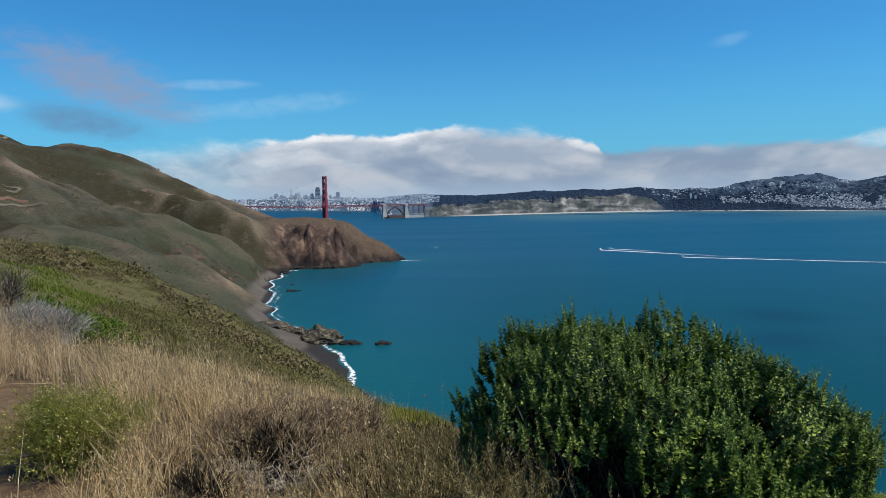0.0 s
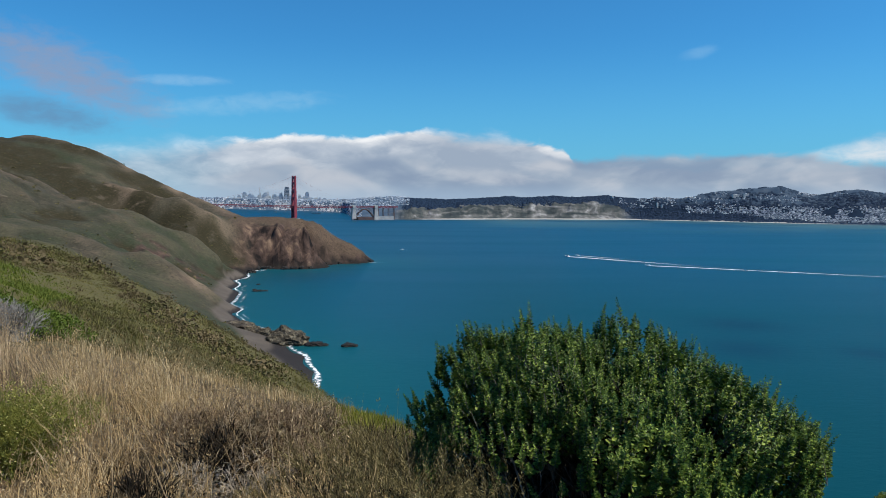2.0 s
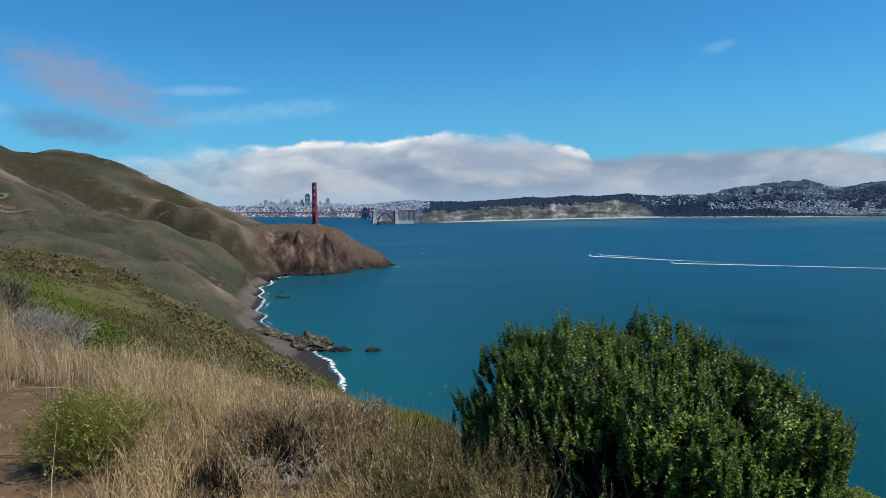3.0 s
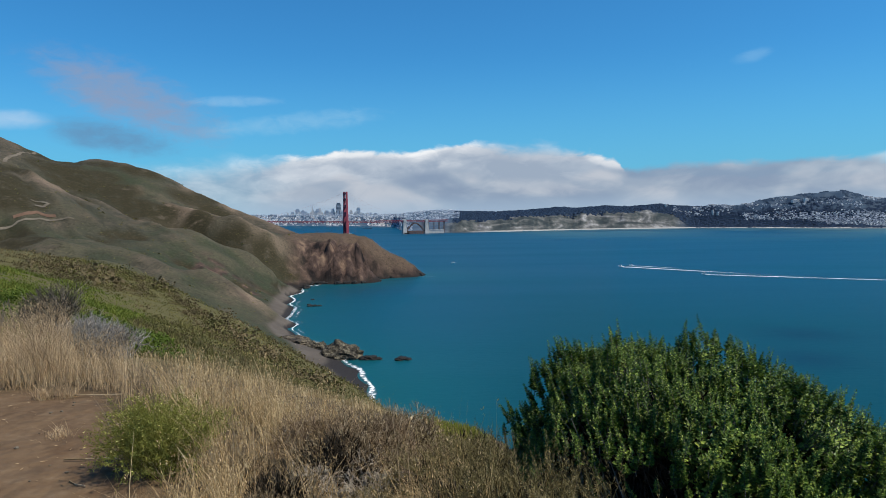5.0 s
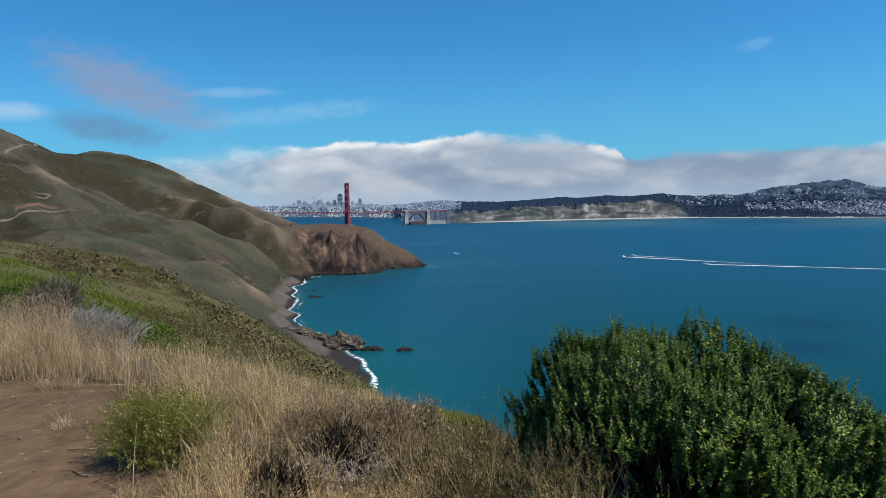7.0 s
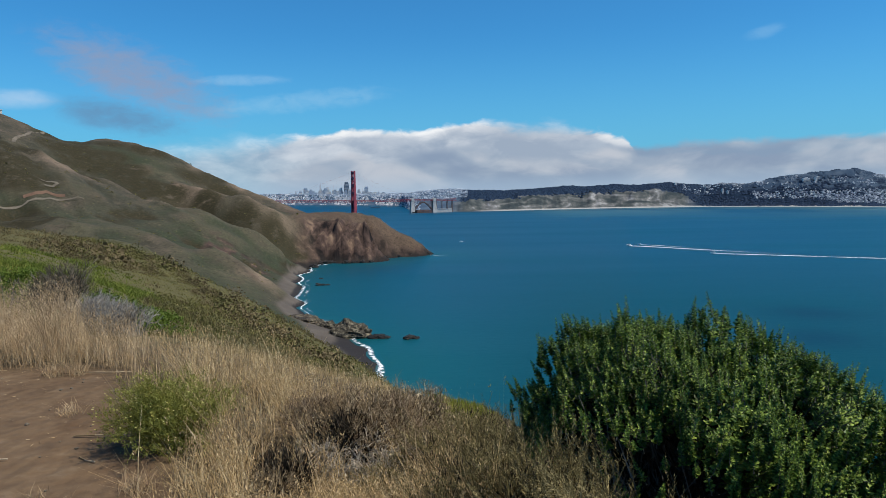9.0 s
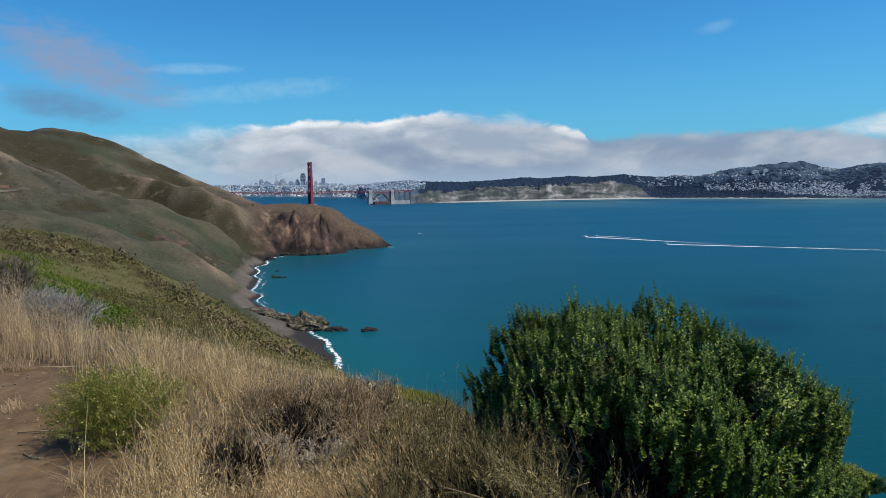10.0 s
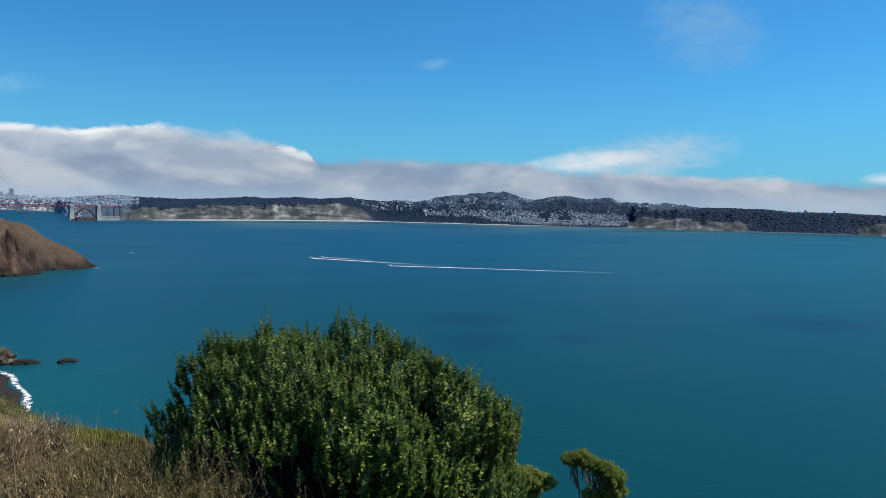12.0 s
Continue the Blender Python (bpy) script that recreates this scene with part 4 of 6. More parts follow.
    f = np.array([(0, 1, 5, 4), (1, 2, 6, 5), (2, 3, 7, 6), (3, 0, 4, 7), (4, 5, 9, 8), (6, 7, 8, 9), (5, 6, 9, 9), (7, 4, 8, 8)])[:6]
    return v.reshape(-1, 3), (np.arange(n)[:, None, None] * 10 + f[None]).reshape(-1, 4)


def house_zone(a, d, z):
    n = fbm(a * 1.1, d / 120, 91, 4)
    up = seen_up(a, d + np.interp(a, FAR_AZ, FAR_SHORE), z)
    low, street = np.interp(a, LOW_AZ, LOW_UP), np.interp(a, STREET_AZ, STREET_UP)
    dense = (a > 20.5) & (a < 36.6) & (d > 40) & (up > low) & (up < street) & (n > -0.35) & (rng.uniform(0, 1, len(a)) < 0.85)
    slopes = (a > 15.5) & (a < 43) & (up > np.maximum(street, np.interp(a, CANOPY_AZ, CANOPY_UP) - 9 * (a < 36.2))) & (up > low) & (fbm(a * 1.4, up * 5.0, 82, 4) < 0.0) & (fbm(a * 2.2, up * 9.0, 94, 3) > 0.08) & (up < 0.85) & (rng.uniform(0, 1, len(a)) < 0.55)
    knoll = (a > 28.3) & (a < 36.5) & (np.abs(d + np.interp(a, FAR_AZ, FAR_SHORE) - 4670) < 80)
    return (dense | slopes) & ~knoll


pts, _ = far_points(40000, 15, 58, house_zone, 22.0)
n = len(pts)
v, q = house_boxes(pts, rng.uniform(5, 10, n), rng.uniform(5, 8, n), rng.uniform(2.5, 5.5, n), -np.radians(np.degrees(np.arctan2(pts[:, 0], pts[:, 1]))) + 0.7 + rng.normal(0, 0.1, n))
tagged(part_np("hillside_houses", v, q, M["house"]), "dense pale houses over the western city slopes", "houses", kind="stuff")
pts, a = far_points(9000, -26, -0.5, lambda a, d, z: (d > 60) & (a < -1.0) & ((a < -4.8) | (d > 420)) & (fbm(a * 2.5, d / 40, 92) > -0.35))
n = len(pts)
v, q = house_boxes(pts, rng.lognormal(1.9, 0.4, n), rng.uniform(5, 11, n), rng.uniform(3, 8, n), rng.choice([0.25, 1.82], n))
tagged(part_np("city_blocks", v, q, M["city"]), "crowded low city buildings in hazed blue-grey tones", "buildings", kind="stuff")
pts, a = far_points(6000, -26, -4.9, lambda a, d, z: (d > 8) & (d < 90) & (fbm(a * 1.6, d / 40, 95) > -0.1))
n = len(pts)
v, q = house_boxes(pts, rng.lognormal(2.1, 0.4, n), rng.uniform(5, 11, n), rng.uniform(3, 6, n), rng.choice([0.25, 1.82], n))
tagged(part_np("waterfront_houses", v, q, M["house_white"]), "white low houses and sheds along the far waterfront", "buildings", kind="stuff")


def hill_block(bearing, up, wide, high, mat, label):
    """A large building on the far heights, where they rise to a given angle: a slab with window bands and a roof house."""
    reach = np.linspace(4300, 4880, 200)
    rng_ = float(reach[np.argmax(seen_up(0, reach, far_z(np.full(200, bearing), reach)) >= up)]) if up < 0.9 else 4860.0
    x, y = rng_ * math.sin(radians(bearing)), rng_ * math.cos(radians(bearing))
    base = empty("apartment_block", (x, y, float(far_z(np.array([bearing]), np.array([rng_]))[0]) - 3), 0.7 - radians(bearing))
    bm = bmesh.new()
    box(bm, (-wide / 2, -6, 0), (wide / 2, 6, high))
    wall = part("wall", bm, M[mat], base)
    bm = bmesh.new()
    box(bm, (-wide / 6, -4, high), (wide / 6, 4, high + 3.5))
    part("roof_house", bm, M[mat], wall)
    k = 4.0
    while k < high - 2:
        bm = bmesh.new()
        box(bm, (-wide / 2 + 1, -6.3, k), (wide / 2 - 1, -5.9, k + 1.8))
        part("window_band", bm, M["office_dark"], wall, "dark row of windows")
        k += 5.0
    tagged(base, label, "building", "blocks on the heights")


for bearing, up_, wide, high in ((23.9, 0.5, 46, 20), (24.6, 0.52, 30, 24), (18.35, -0.3, 9, 30), (18.7, -0.3, 8, 18), (17.2, 0.08, 12, 12), (47.6, 0.0, 16, 15), (48.5, 0.0, 22, 16),
                                 (48.9, 0.0, 8, 26), (50.4, 0.0, 26, 14), (50.7, 0.0, 6, 24), (15.0, 0.38, 16, 14), (15.6, 0.3, 12, 10)):
    hill_block(bearing, up_, wide, high, "office_pale", "pale apartment block standing among far trees")


def office_tower(bearing, up, wide, mat, kind="slab", rng_=4900):
    """A tall downtown building: stepped shaft with floor bands and a roof house, or a slim spire."""
    x, y = rng_ * math.sin(radians(bearing)), rng_ * math.cos(radians(bearing))
    topz = 100.2 + rng_ * math.tan(radians(up))
    base = empty("office_tower", (x, y, 40), -radians(bearing))
    h = topz - 40
    bm = bmesh.new()
    if kind == "spire":
        box(bm, (-wide / 2, -wide / 2, 0), (wide / 2, wide / 2, h * 0.86), 0.35)
        box(bm, (-wide * 0.17, -wide * 0.17, h * 0.86), (wide * 0.17, wide * 0.17, h), 0.1)
        part("shaft", bm, M[mat], base)
    else:
        box(bm, (-wide / 2, -wide / 2, 0), (wide / 2, wide / 2, h * 0.93))
        shaft = part("shaft", bm, M[mat], base)
        bm = bmesh.new()
        box(bm, (-wide * 0.36, -wide * 0.36, h * 0.93), (wide * 0.36, wide * 0.36, h))
        part("roof_house", bm, M[mat], shaft)
        bm = bmesh.new()
        k = 60.0
        while k < h * 0.9:
            box(bm, (-wide / 2 - 0.6, -wide / 2 - 0.6, k), (wide / 2 + 0.6, wide / 2 + 0.6, k + 2.2))
            k += 9.0
        tagged(part("floor_band", bm, M["office_pale" if mat != "office_pale" else "office"], shaft), kind="stuff")
    return tagged(base, {"office_dark": "tall dark glass office tower above the city", "office": "grey office tower of the distant downtown",
                         "office_pale": "pale stone office tower of the distant downtown"}[mat], "skyscraper", "downtown towers")


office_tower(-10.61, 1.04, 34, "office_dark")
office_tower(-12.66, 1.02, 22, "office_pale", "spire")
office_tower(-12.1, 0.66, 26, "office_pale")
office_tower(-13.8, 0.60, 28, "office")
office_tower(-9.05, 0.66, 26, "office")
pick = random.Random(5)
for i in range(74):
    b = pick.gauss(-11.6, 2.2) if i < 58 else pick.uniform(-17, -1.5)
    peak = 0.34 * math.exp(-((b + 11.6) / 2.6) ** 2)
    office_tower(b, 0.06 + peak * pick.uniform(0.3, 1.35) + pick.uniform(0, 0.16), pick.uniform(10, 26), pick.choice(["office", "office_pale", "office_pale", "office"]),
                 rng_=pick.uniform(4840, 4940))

# ---- the suspension bridge ----
AX = Vector((0.940, 0.341, 0)).normalized()
bridge = empty("suspension_bridge", (-660, 3721, 0), math.atan2(AX.y, AX.x))  # local x runs along the deck
tagged(bridge, "orange-red steel suspension bridge over the strait", "bridge")


def deck_z(s):
    return 72.0 + (7.0 * math.sin(min(-s, 1280) / 1280 * math.pi) if s < 0 else 0.0)


def bridge_tower(s, name):
    tower = empty(name, (s, 0, 0), radians(18))
    tower.parent = bridge
    for side in (-13.7, 13.7):
        bm = bmesh.new()
        steps = [(8, 72, 15, 10), (72, 112, 13, 8.5), (112, 150, 11.5, 7.5), (150, 188, 10.5, 6.5), (188, 224, 9.5, 6)]
        rings = []
        for z0, z1, wx, wy in steps + [(224, 227, 7.5, 4.5)]:
            for z in (z0, z1):
                outline = [(-1, -1), (-0.45, -1), (-0.45, -1.12), (0.45, -1.12), (0.45, -1), (1, -1), (1, 1), (0.45, 1), (0.45, 1.12), (-0.45, 1.12), (-0.45, 1), (-1, 1)]
                rings.append([bm.verts.new((u * wx / 2, side + v * wy / 2, z)) for u, v in outline])
        for lower, upper in zip(rings[:-1], rings[1:]):
            for k in range(12):
                bm.faces.new((lower[k], lower[(k + 1) % 12], upper[(k + 1) % 12], upper[k]))
        bm.faces.new(rings[0][::-1])
        bm.faces.new(rings[-1])
        part("leg", bm, M["orange_steel"], tower)
    for z0, h in ((108, 12), (146, 11), (184, 10), (214, 9)):
        bm = bmesh.new()
        box(bm, (-5, -10, z0), (5, 10, z0 + h))
        box(bm, (-6, -10, z0 - 1.5), (6, 10, z0))
        part("portal_strut", bm, M["orange_steel"], tower)
    bm = bmesh.new()
    for z0, z1 in ((12, 40), (40, 66)):
        for a, b in (((-0, -10, z0), (0, 10, z1)), ((0, 10, z0), (0, -10, z1))):
            beam(bm, a, b, 3.0)
    part("cross_bracing", bm, M["orange_steel"], tower)
    bm = bmesh.new()
    box(bm, (-20, -28, -4), (20, 28, 8), 0.94)
    part("pier", bm, M["concrete"], tower, "grey concrete pier")


bridge_tower(0, "bridge_tower")
bridge_tower(-1280, "bridge_tower")
bm = bmesh.new()
spans = [x * 40.0 for x in range(-40, 15)]
for s0, s1 in zip(spans[:-1], spans[1:]):
    a, b = deck_z(s0), deck_z(s1)
    vs = [bm.verts.new(p) for p in ((s0, -13.5, a), (s1, -13.5, b), (s1, 13.5, b), (s0, 13.5, a), (s0, -13.5, a - 1.6), (s1, -13.5, b - 1.6), (s1, 13.5, b - 1.6), (s0, 13.5, a - 1.6))]
    for f in ((0, 1, 2, 3), (7, 6, 5, 4), (0, 4, 5, 1), (3, 2, 6, 7)):
        bm.faces.new([vs[i] for i in f])
part("roadway", bm, M["concrete"], bridge, "grey concrete roadway")
for side in (-13.7, 13.7):
    bm = bmesh.new()
    s = -1600.0
    while s < 560:
        for off, w in ((1.0, 2.4), (-7.6, 1.8)):
            beam(bm, (s, side, deck_z(s) + off - 0.5), (s + 20, side, deck_z(s + 20) + off - 0.5), w)
        beam(bm, (s, side, deck_z(s) - 8), (s + 10, side, deck_z(s + 10)), 1.0)
        beam(bm, (s + 10, side, deck_z(s + 10)), (s + 20, side, deck_z(s + 20) - 8), 1.0)
        beam(bm, (s, side, deck_z(s) - 8), (s, side, deck_z(s)), 0.9)
        s += 20
    part("stiffening_truss", bm, M["orange_steel"], bridge)


def cable_z(s):
    if s <= 0:
        return 82 + (226 - 82) * ((s + 640) / 640) ** 2
    k = s / 330
    return 226 + (74 - 226) * k - 28 * k * (1 - k) * 1.2


for side in (-13.7, 13.7):
    bm = bmesh.new()
    pts_s = [-1280 + i * 20 for i in range(65)] + [i * 15 for i in range(1, 23)]
    for s0, s1 in zip(pts_s[:-1], pts_s[1:]):
        beam(bm, (s0, side, cable_z(s0)), (s1, side, cable_z(s1)), 0.11, sides=5)
    part("main_cable", bm, M["orange_steel"], bridge)
    bm = bmesh.new()
    for s in range(-1260, 320, 15):
        if cable_z(s) > deck_z(s) + 4:
            beam(bm, (s, side, deck_z(s)), (s, side, cable_z(s)), 0.06, sides=3)
    tagged(part("suspender_ropes", bm, M["orange_steel"], bridge), kind="stuff")
for s in (315, 437):
    bm = bmesh.new()
    box(bm, (s - 11, -19, -2), (s + 11, 19, 30), 0.93)
    box(bm, (s - 9, -17, 30), (s + 9, 17, 63), 0.95)
    for side in (-15, 15):
        box(bm, (s - 8, side - 3, 63), (s + 8, side + 3, 78), 0.9)
    part("pylon", bm, M["concrete"], bridge, "pale concrete pylon")
bm = bmesh.new()
for side in (-12, 12):
    prev = None
    for i in range(17):
        u = i / 16
        p = (326 + 100 * u, side, 14 + 42 * math.sin(math.pi * u))
        if prev:
            beam(bm, prev, p, 3.4)
            beam(bm, (p[0], side, p[2]), (p[0], side, 64), 1.2)
        prev = p
part("steel_arch", bm, M["brick_dark"], bridge)
bm = bmesh.new()
for s in range(450, 560, 30):
    for side in (-9, 9):
        beam(bm, (s, side, -5), (s, side, 64), 2.2)
part("approach_bent", bm, M["brick_dark"], bridge)

fort = empty("brick_fort", (-660 + AX.x * 376, 3721 + AX.y * 376, 0), math.atan2(AX.y, AX.x))
tagged(fort, "old dark brick fort under the bridge's arch", "fort")
bm = bmesh.new()
box(bm, (-42, -30, -2), (42, 25, 15))
box(bm, (-30, -18, 15), (30, 14, 15.8))
fort_wall = part("walls", bm, M["brick_dark"], fort)
for k in range(9):
    for zz in (4.5, 9.5):
        bm = bmesh.new()
        box(bm, (-38 + k * 9, -30.4, zz), (-35.5 + k * 9, -29.9, zz + 2.6))
        part("gun_port", bm, M["office_dark"], fort_wall)
bm = bmesh.new()
box(bm, (-66, -26, -2), (-44, 20, 6), 0.95)
part("stone_footing", bm, M["reef"], fort)
bm = bmesh.new()
wl = Matrix.Translation((-660 + AX.x * 490, 3721 + AX.y * 490, 0)) @ Matrix.Rotation(math.atan2(AX.y, AX.x), 4, "Z")
box(bm, (-42, -12, -2), (46, 10, 19), 1.0, wl)
box(bm, (-42, -13, 17), (46, 11, 20), 1.0, wl)
tagged(part("sea_wall", bm, M["concrete"]), "pale concrete retaining wall at the water", "wall", kind="structure")


# ---- boats and their wakes ----
WAKES = (((272, 1322), (520, 1055), 11, 20.0), ((366, 1140), (830, 880), 10, 17.0), ((296, 1345), (395, 1240), 9, 11.0))
def motor_boat(x, y, heading, size):
    b = empty("motor_boat", (x, y, 0), radians(heading))
    bm = bmesh.new()
    L, W = size, size * 0.32
    sec = [(-0.5, 0.85, 0.1), (-0.1, 1.0, 0.1), (0.25, 0.8, 0.13), (0.5, 0.05, 0.2)]
    rings = []
    for u, wf, hf in sec:
        rings.append([bm.verts.new((u * L, k * wf * W / 2, z)) for k, z in ((-0.6, -0.3), (-1, hf * L), (1, hf * L), (0.6, -0.3))])
    for a, b2 in zip(rings[:-1], rings[1:]):
        for i in range(4):
            bm.faces.new((a[i], b2[i], b2[(i + 1) % 4], a[(i + 1) % 4]))
    bm.faces.new(rings[0])
    bm.faces.new(rings[-1][::-1])
    part("hull", bm, M["white_paint"], b)
    bm = bmesh.new()
    box(bm, (-0.25 * L, -0.3 * W, 0.1 * L), (0.15 * L, 0.3 * W, 0.28 * L), 0.8)
    cabin = part("cabin", bm, M["white_paint"], b)
    bm = bmesh.new()
    box(bm, (-0.2 * L, -0.31 * W, 0.19 * L), (0.13 * L, 0.31 * W, 0.24 * L), 0.95)
    part("windows", bm, M["office_dark"], cabin, "dark glass windows")
    return tagged(b, "white motor boat under way on the water", "boat", "boats on the strait")


def foam_strip(name, pts, widths, fades, label, mat="foam", z=0.06, category="foam"):
    """A flat ragged ribbon of foam along a line on the water."""
    p = np.asarray(pts, float)
    d = np.gradient(p, axis=0)
    nrm = np.stack([-d[:, 1], d[:, 0]], -1) / (np.linalg.norm(d, axis=1, keepdims=True) + 1e-9)
    cols = np.array([-1, -0.5, 0, 0.5, 1])
    w = np.asarray(widths, float)[:, None, None]
    v = p[:, None] + nrm[:, None] * cols[None, :, None] * w / 2
    verts = np.concatenate([v, np.full((*v.shape[:2], 1), z)], -1).reshape(-1, 3)
    i = np.arange(len(p) * 5).reshape(-1, 5)
    q = np.stack([i[:-1, :-1], i[:-1, 1:], i[1:, 1:], i[1:, :-1]], -1).reshape(-1, 4)
    ob = part_np(name, verts, q, M[mat])
    paint(ob.data, "fade", (np.asarray(fades)[:, None] * (1 - np.abs(cols)[None] ** 2)).ravel())
    return tagged(ob, label, category, kind="stuff")


for (x, y), (ex, ey), size, wide in WAKES:
    head = math.degrees(math.atan2(y - ey, x - ex))
    motor_boat(x, y, head, size)
    t = np.linspace(0, 1, 60)
    line = np.stack([x + (ex - x) * t + 1.5 * np.sin(t * 9), y + (ey - y) * t + 8 * t * (1 - t)], -1)
    foam_strip("boat_wake", line, wide * (0.6 + 0.9 * t), 1.1 - 0.98 * t, "white wake trailing behind a motor boat", category="wake")
motor_boat(-40, 1473, 200, 9)
t = np.linspace(0, 1, 10)
foam_strip("boat_wake", np.stack([-36 + 7 * t, 1474 + 2 * t], -1), 9 + 2 * t, 1 - 0.5 * t, "short white wake behind a small boat", category="wake")


def sail_boat(x, y, heading):
    b = empty("sail_boat", (x, y, 0), radians(heading))
    bm = bmesh.new()
    for u0, w0, u1, w1 in ((-6, 2.0, 0, 2.6), (0, 2.6, 6, 0.3)):
        vs = [bm.verts.new(p) for p in ((u0, -w0 / 2, 1.2), (u1, -w1 / 2, 1.3), (u1, w1 / 2, 1.3), (u0, w0 / 2, 1.2), (u0, -w0 / 4, -0.4), (u1, -w1 / 4, -0.4), (u1, w1 / 4, -0.4), (u0, w0 / 4, -0.4))]
        for f in ((0, 1, 2, 3), (0, 4, 5, 1), (3, 2, 6, 7), (0, 3, 7, 4), (1, 5, 6, 2)):
            bm.faces.new([vs[i] for i in f])
    part("hull", bm, M["white_paint"], b)
    bm = bmesh.new()
    beam(bm, (0.6, 0, 1), (0.6, 0, 19), 0.25)
    part("mast", bm, M["concrete"], b)
    for pts3 in (((0.3, 0.1, 2.5), (-5.2, 1.2, 2.6), (-2.3, 0.9, 10), (0.3, 0.1, 18.5)), ((0.9, 0.1, 17), (3.2, 0.8, 9), (5.6, 0.2, 1.8), (1.6, 0.9, 2.2))):
        bm = bmesh.new()
        v1 = [bm.verts.new(p) for p in pts3]
        v2 = [bm.verts.new((p[0], p[1] + 0.08, p[2])) for p in pts3]
        bm.faces.new(v1)
        bm.faces.new(v2[::-1])
        part("sail", bm, M["white_paint"], b, "white sail")
    return tagged(b, "small sailing boat with white sails", "sailboat")


sail_boat(1459, 1974, 140)
motor_boat(3290, 2436, 150, 30)


def barge(x, y):
    b = empty("cargo_ship", (x, y, float(swell(math.degrees(math.atan2(x, y)), math.hypot(x, y)))), radians(10))
    bm = bmesh.new()
    box(bm, (-28, -5, -1), (28, 5, 4.5), 1.04)
    part("hull", bm, M["office_dark"], b)
    bm = bmesh.new()
    box(bm, (-26, -4, 4.5), (-18, 4, 11), 0.9)
    part("deckhouse", bm, M["office"], b)
    return tagged(b, "low dark ship beyond the bridge", "ship")


barge(-640, 4350)


# ---- rocks off the beach ----
def rock(name, place, size, seed, mat, label, category="rock", peak=0.0):
    """A craggy rock: a lump folded by ridged noise, flattened underneath."""
    bm = bmesh.new()
    bmesh.ops.create_icosphere(bm, subdivisions=4, radius=1.0)
    for v in bm.verts:
        p = v.co.copy()
        k = 1 + 0.26 * (noise.fractal(p * 1.7 + Vector((seed, 0, 0)), 0.8, 2.1, 5)) + 0.20 * (abs(noise.noise(p * 5.0 + Vector((0, seed, 0)))) - 0.2) - 0.10 * abs(noise.noise(Vector((p.x * 9, p.y * 9, p.z * 2)) + Vector((0, 0, seed))))
        k = min(k, 1.35)
        q = p * k
        if peak:
            q.z += peak * math.exp(-((p.x + 0.25) ** 2 + p.y ** 2) * 5.0)
        v.co = Vector((q.x * size[0], q.y * size[1], max(q.z, -0.35) * size[2]))
    ob = part(name, bm, M[mat])
    ob.location = place
    ob.rotation_euler = (0, 0, seed)
    return tagged(ob, label, category)


rock("stack_rock", (-92, 497, 1.5), (15, 10, 6.8), 0.1, "rock", "craggy brown sea stack at the beach's edge", peak=0.8)
rock("outcrop_rock", (-138, 535, 3.0), (20, 13, 6.0), 2.2, "outcrop", "low brown earth and rock outcrop across the beach")
for i, (x, y, sx_, sz_) in enumerate(((-73, 492, 7, 2.6), (-67, 491, 3.5, 1.5), (-102, 500, 6, 3.5), (-50, 490, 5.5, 2.2), (-45, 489.5, 3, 1.4))):
    rock("reef_rock", (x, y, 0.2), (sx_, sx_ * 0.6, sz_), 0.3 * i, "reef", "dark wet reef rock in the shallow sea")
for i, (x, y, sx_, sz_) in enumerate(((-179, 787, 6, 1.6), (-172, 788, 3.5, 1.2), (-186, 800, 3, 1.0), (-193, 850, 4, 1.0))):
    rock("reef_rock", (x, y, 0.1), (sx_, sx_ * 0.5, sz_), 0.2 + 0.4 * i, "reef", "small dark rock awash near the beach")
for i, (x, y, sx_, sz_) in enumerate(((-116, 524, 8, 5), (-128, 540, 7, 4), (-138, 575, 5, 3), (-84, 398, 6, 4), (-88, 410, 4, 3))):
    rock("beach_rock", (x, y, float(ground_z(np.array([x]), np.array([y]))[0])), (sx_, sx_ * 0.8, sz_), 0.15 + 0.5 * i, "rock", "brown rock outcrop at the back of the beach")
for i in range(26):
    u = i / 25
    k = u * 6
    j = min(int(k), 5)
    (x0, y0), (x1, y1) = SHORE[j], SHORE[j + 1]
    x, y = x0 + (x1 - x0) * (k - j), y0 + (y1 - y0) * (k - j)
    s = pick.uniform(3, 8)
    rock("shore_rock", (x + pick.uniform(-5, 5), y + pick.uniform(-4, 2), 0.5), (s, s * 0.8, s * pick.uniform(0.5, 0.9)), 0.37 * i, "reef", "dark wet rock at the foot of the cliff")


# ---- surf along the beach ----
def waterline(i0, i1, step=4.0):
    """The line where the beach meets the water, between two points of the plan."""
    pts = np.array(SHORE[i0:i1 + 1], float)
    seg = np.r_[0, np.cumsum(np.linalg.norm(np.diff(pts, axis=0), axis=1))]
    s = np.arange(0, seg[-1], step)
    x, y = np.interp(s, seg, pts[:, 0]), np.interp(s, seg, pts[:, 1])
    off = np.linspace(-45, 45, 91)
    zz = ground_z(x[:, None] + off[None], y[:, None] + 0 * off[None])
    first = np.argmax(zz < 0.0, axis=1)
    xx = x + off[first]
    k = np.ones(7) / 7
    return np.stack([np.convolve(np.pad(xx, 3, "edge"), k, "valid"), y], -1)


line = waterline(5, 14)
n = len(line)
w = 5 + 5 * fbm(np.arange(n) / 7.0, np.zeros(n), 101, 3)
foam_strip("surf", line + [[2.0, 0]], w, (0.66 + 0.4 * fbm(np.arange(n) / 12.0, np.zeros(n), 105, 3)) * smooth(np.arange(n), 0, 12), "white surf breaking on a dark beach", z=0.5)
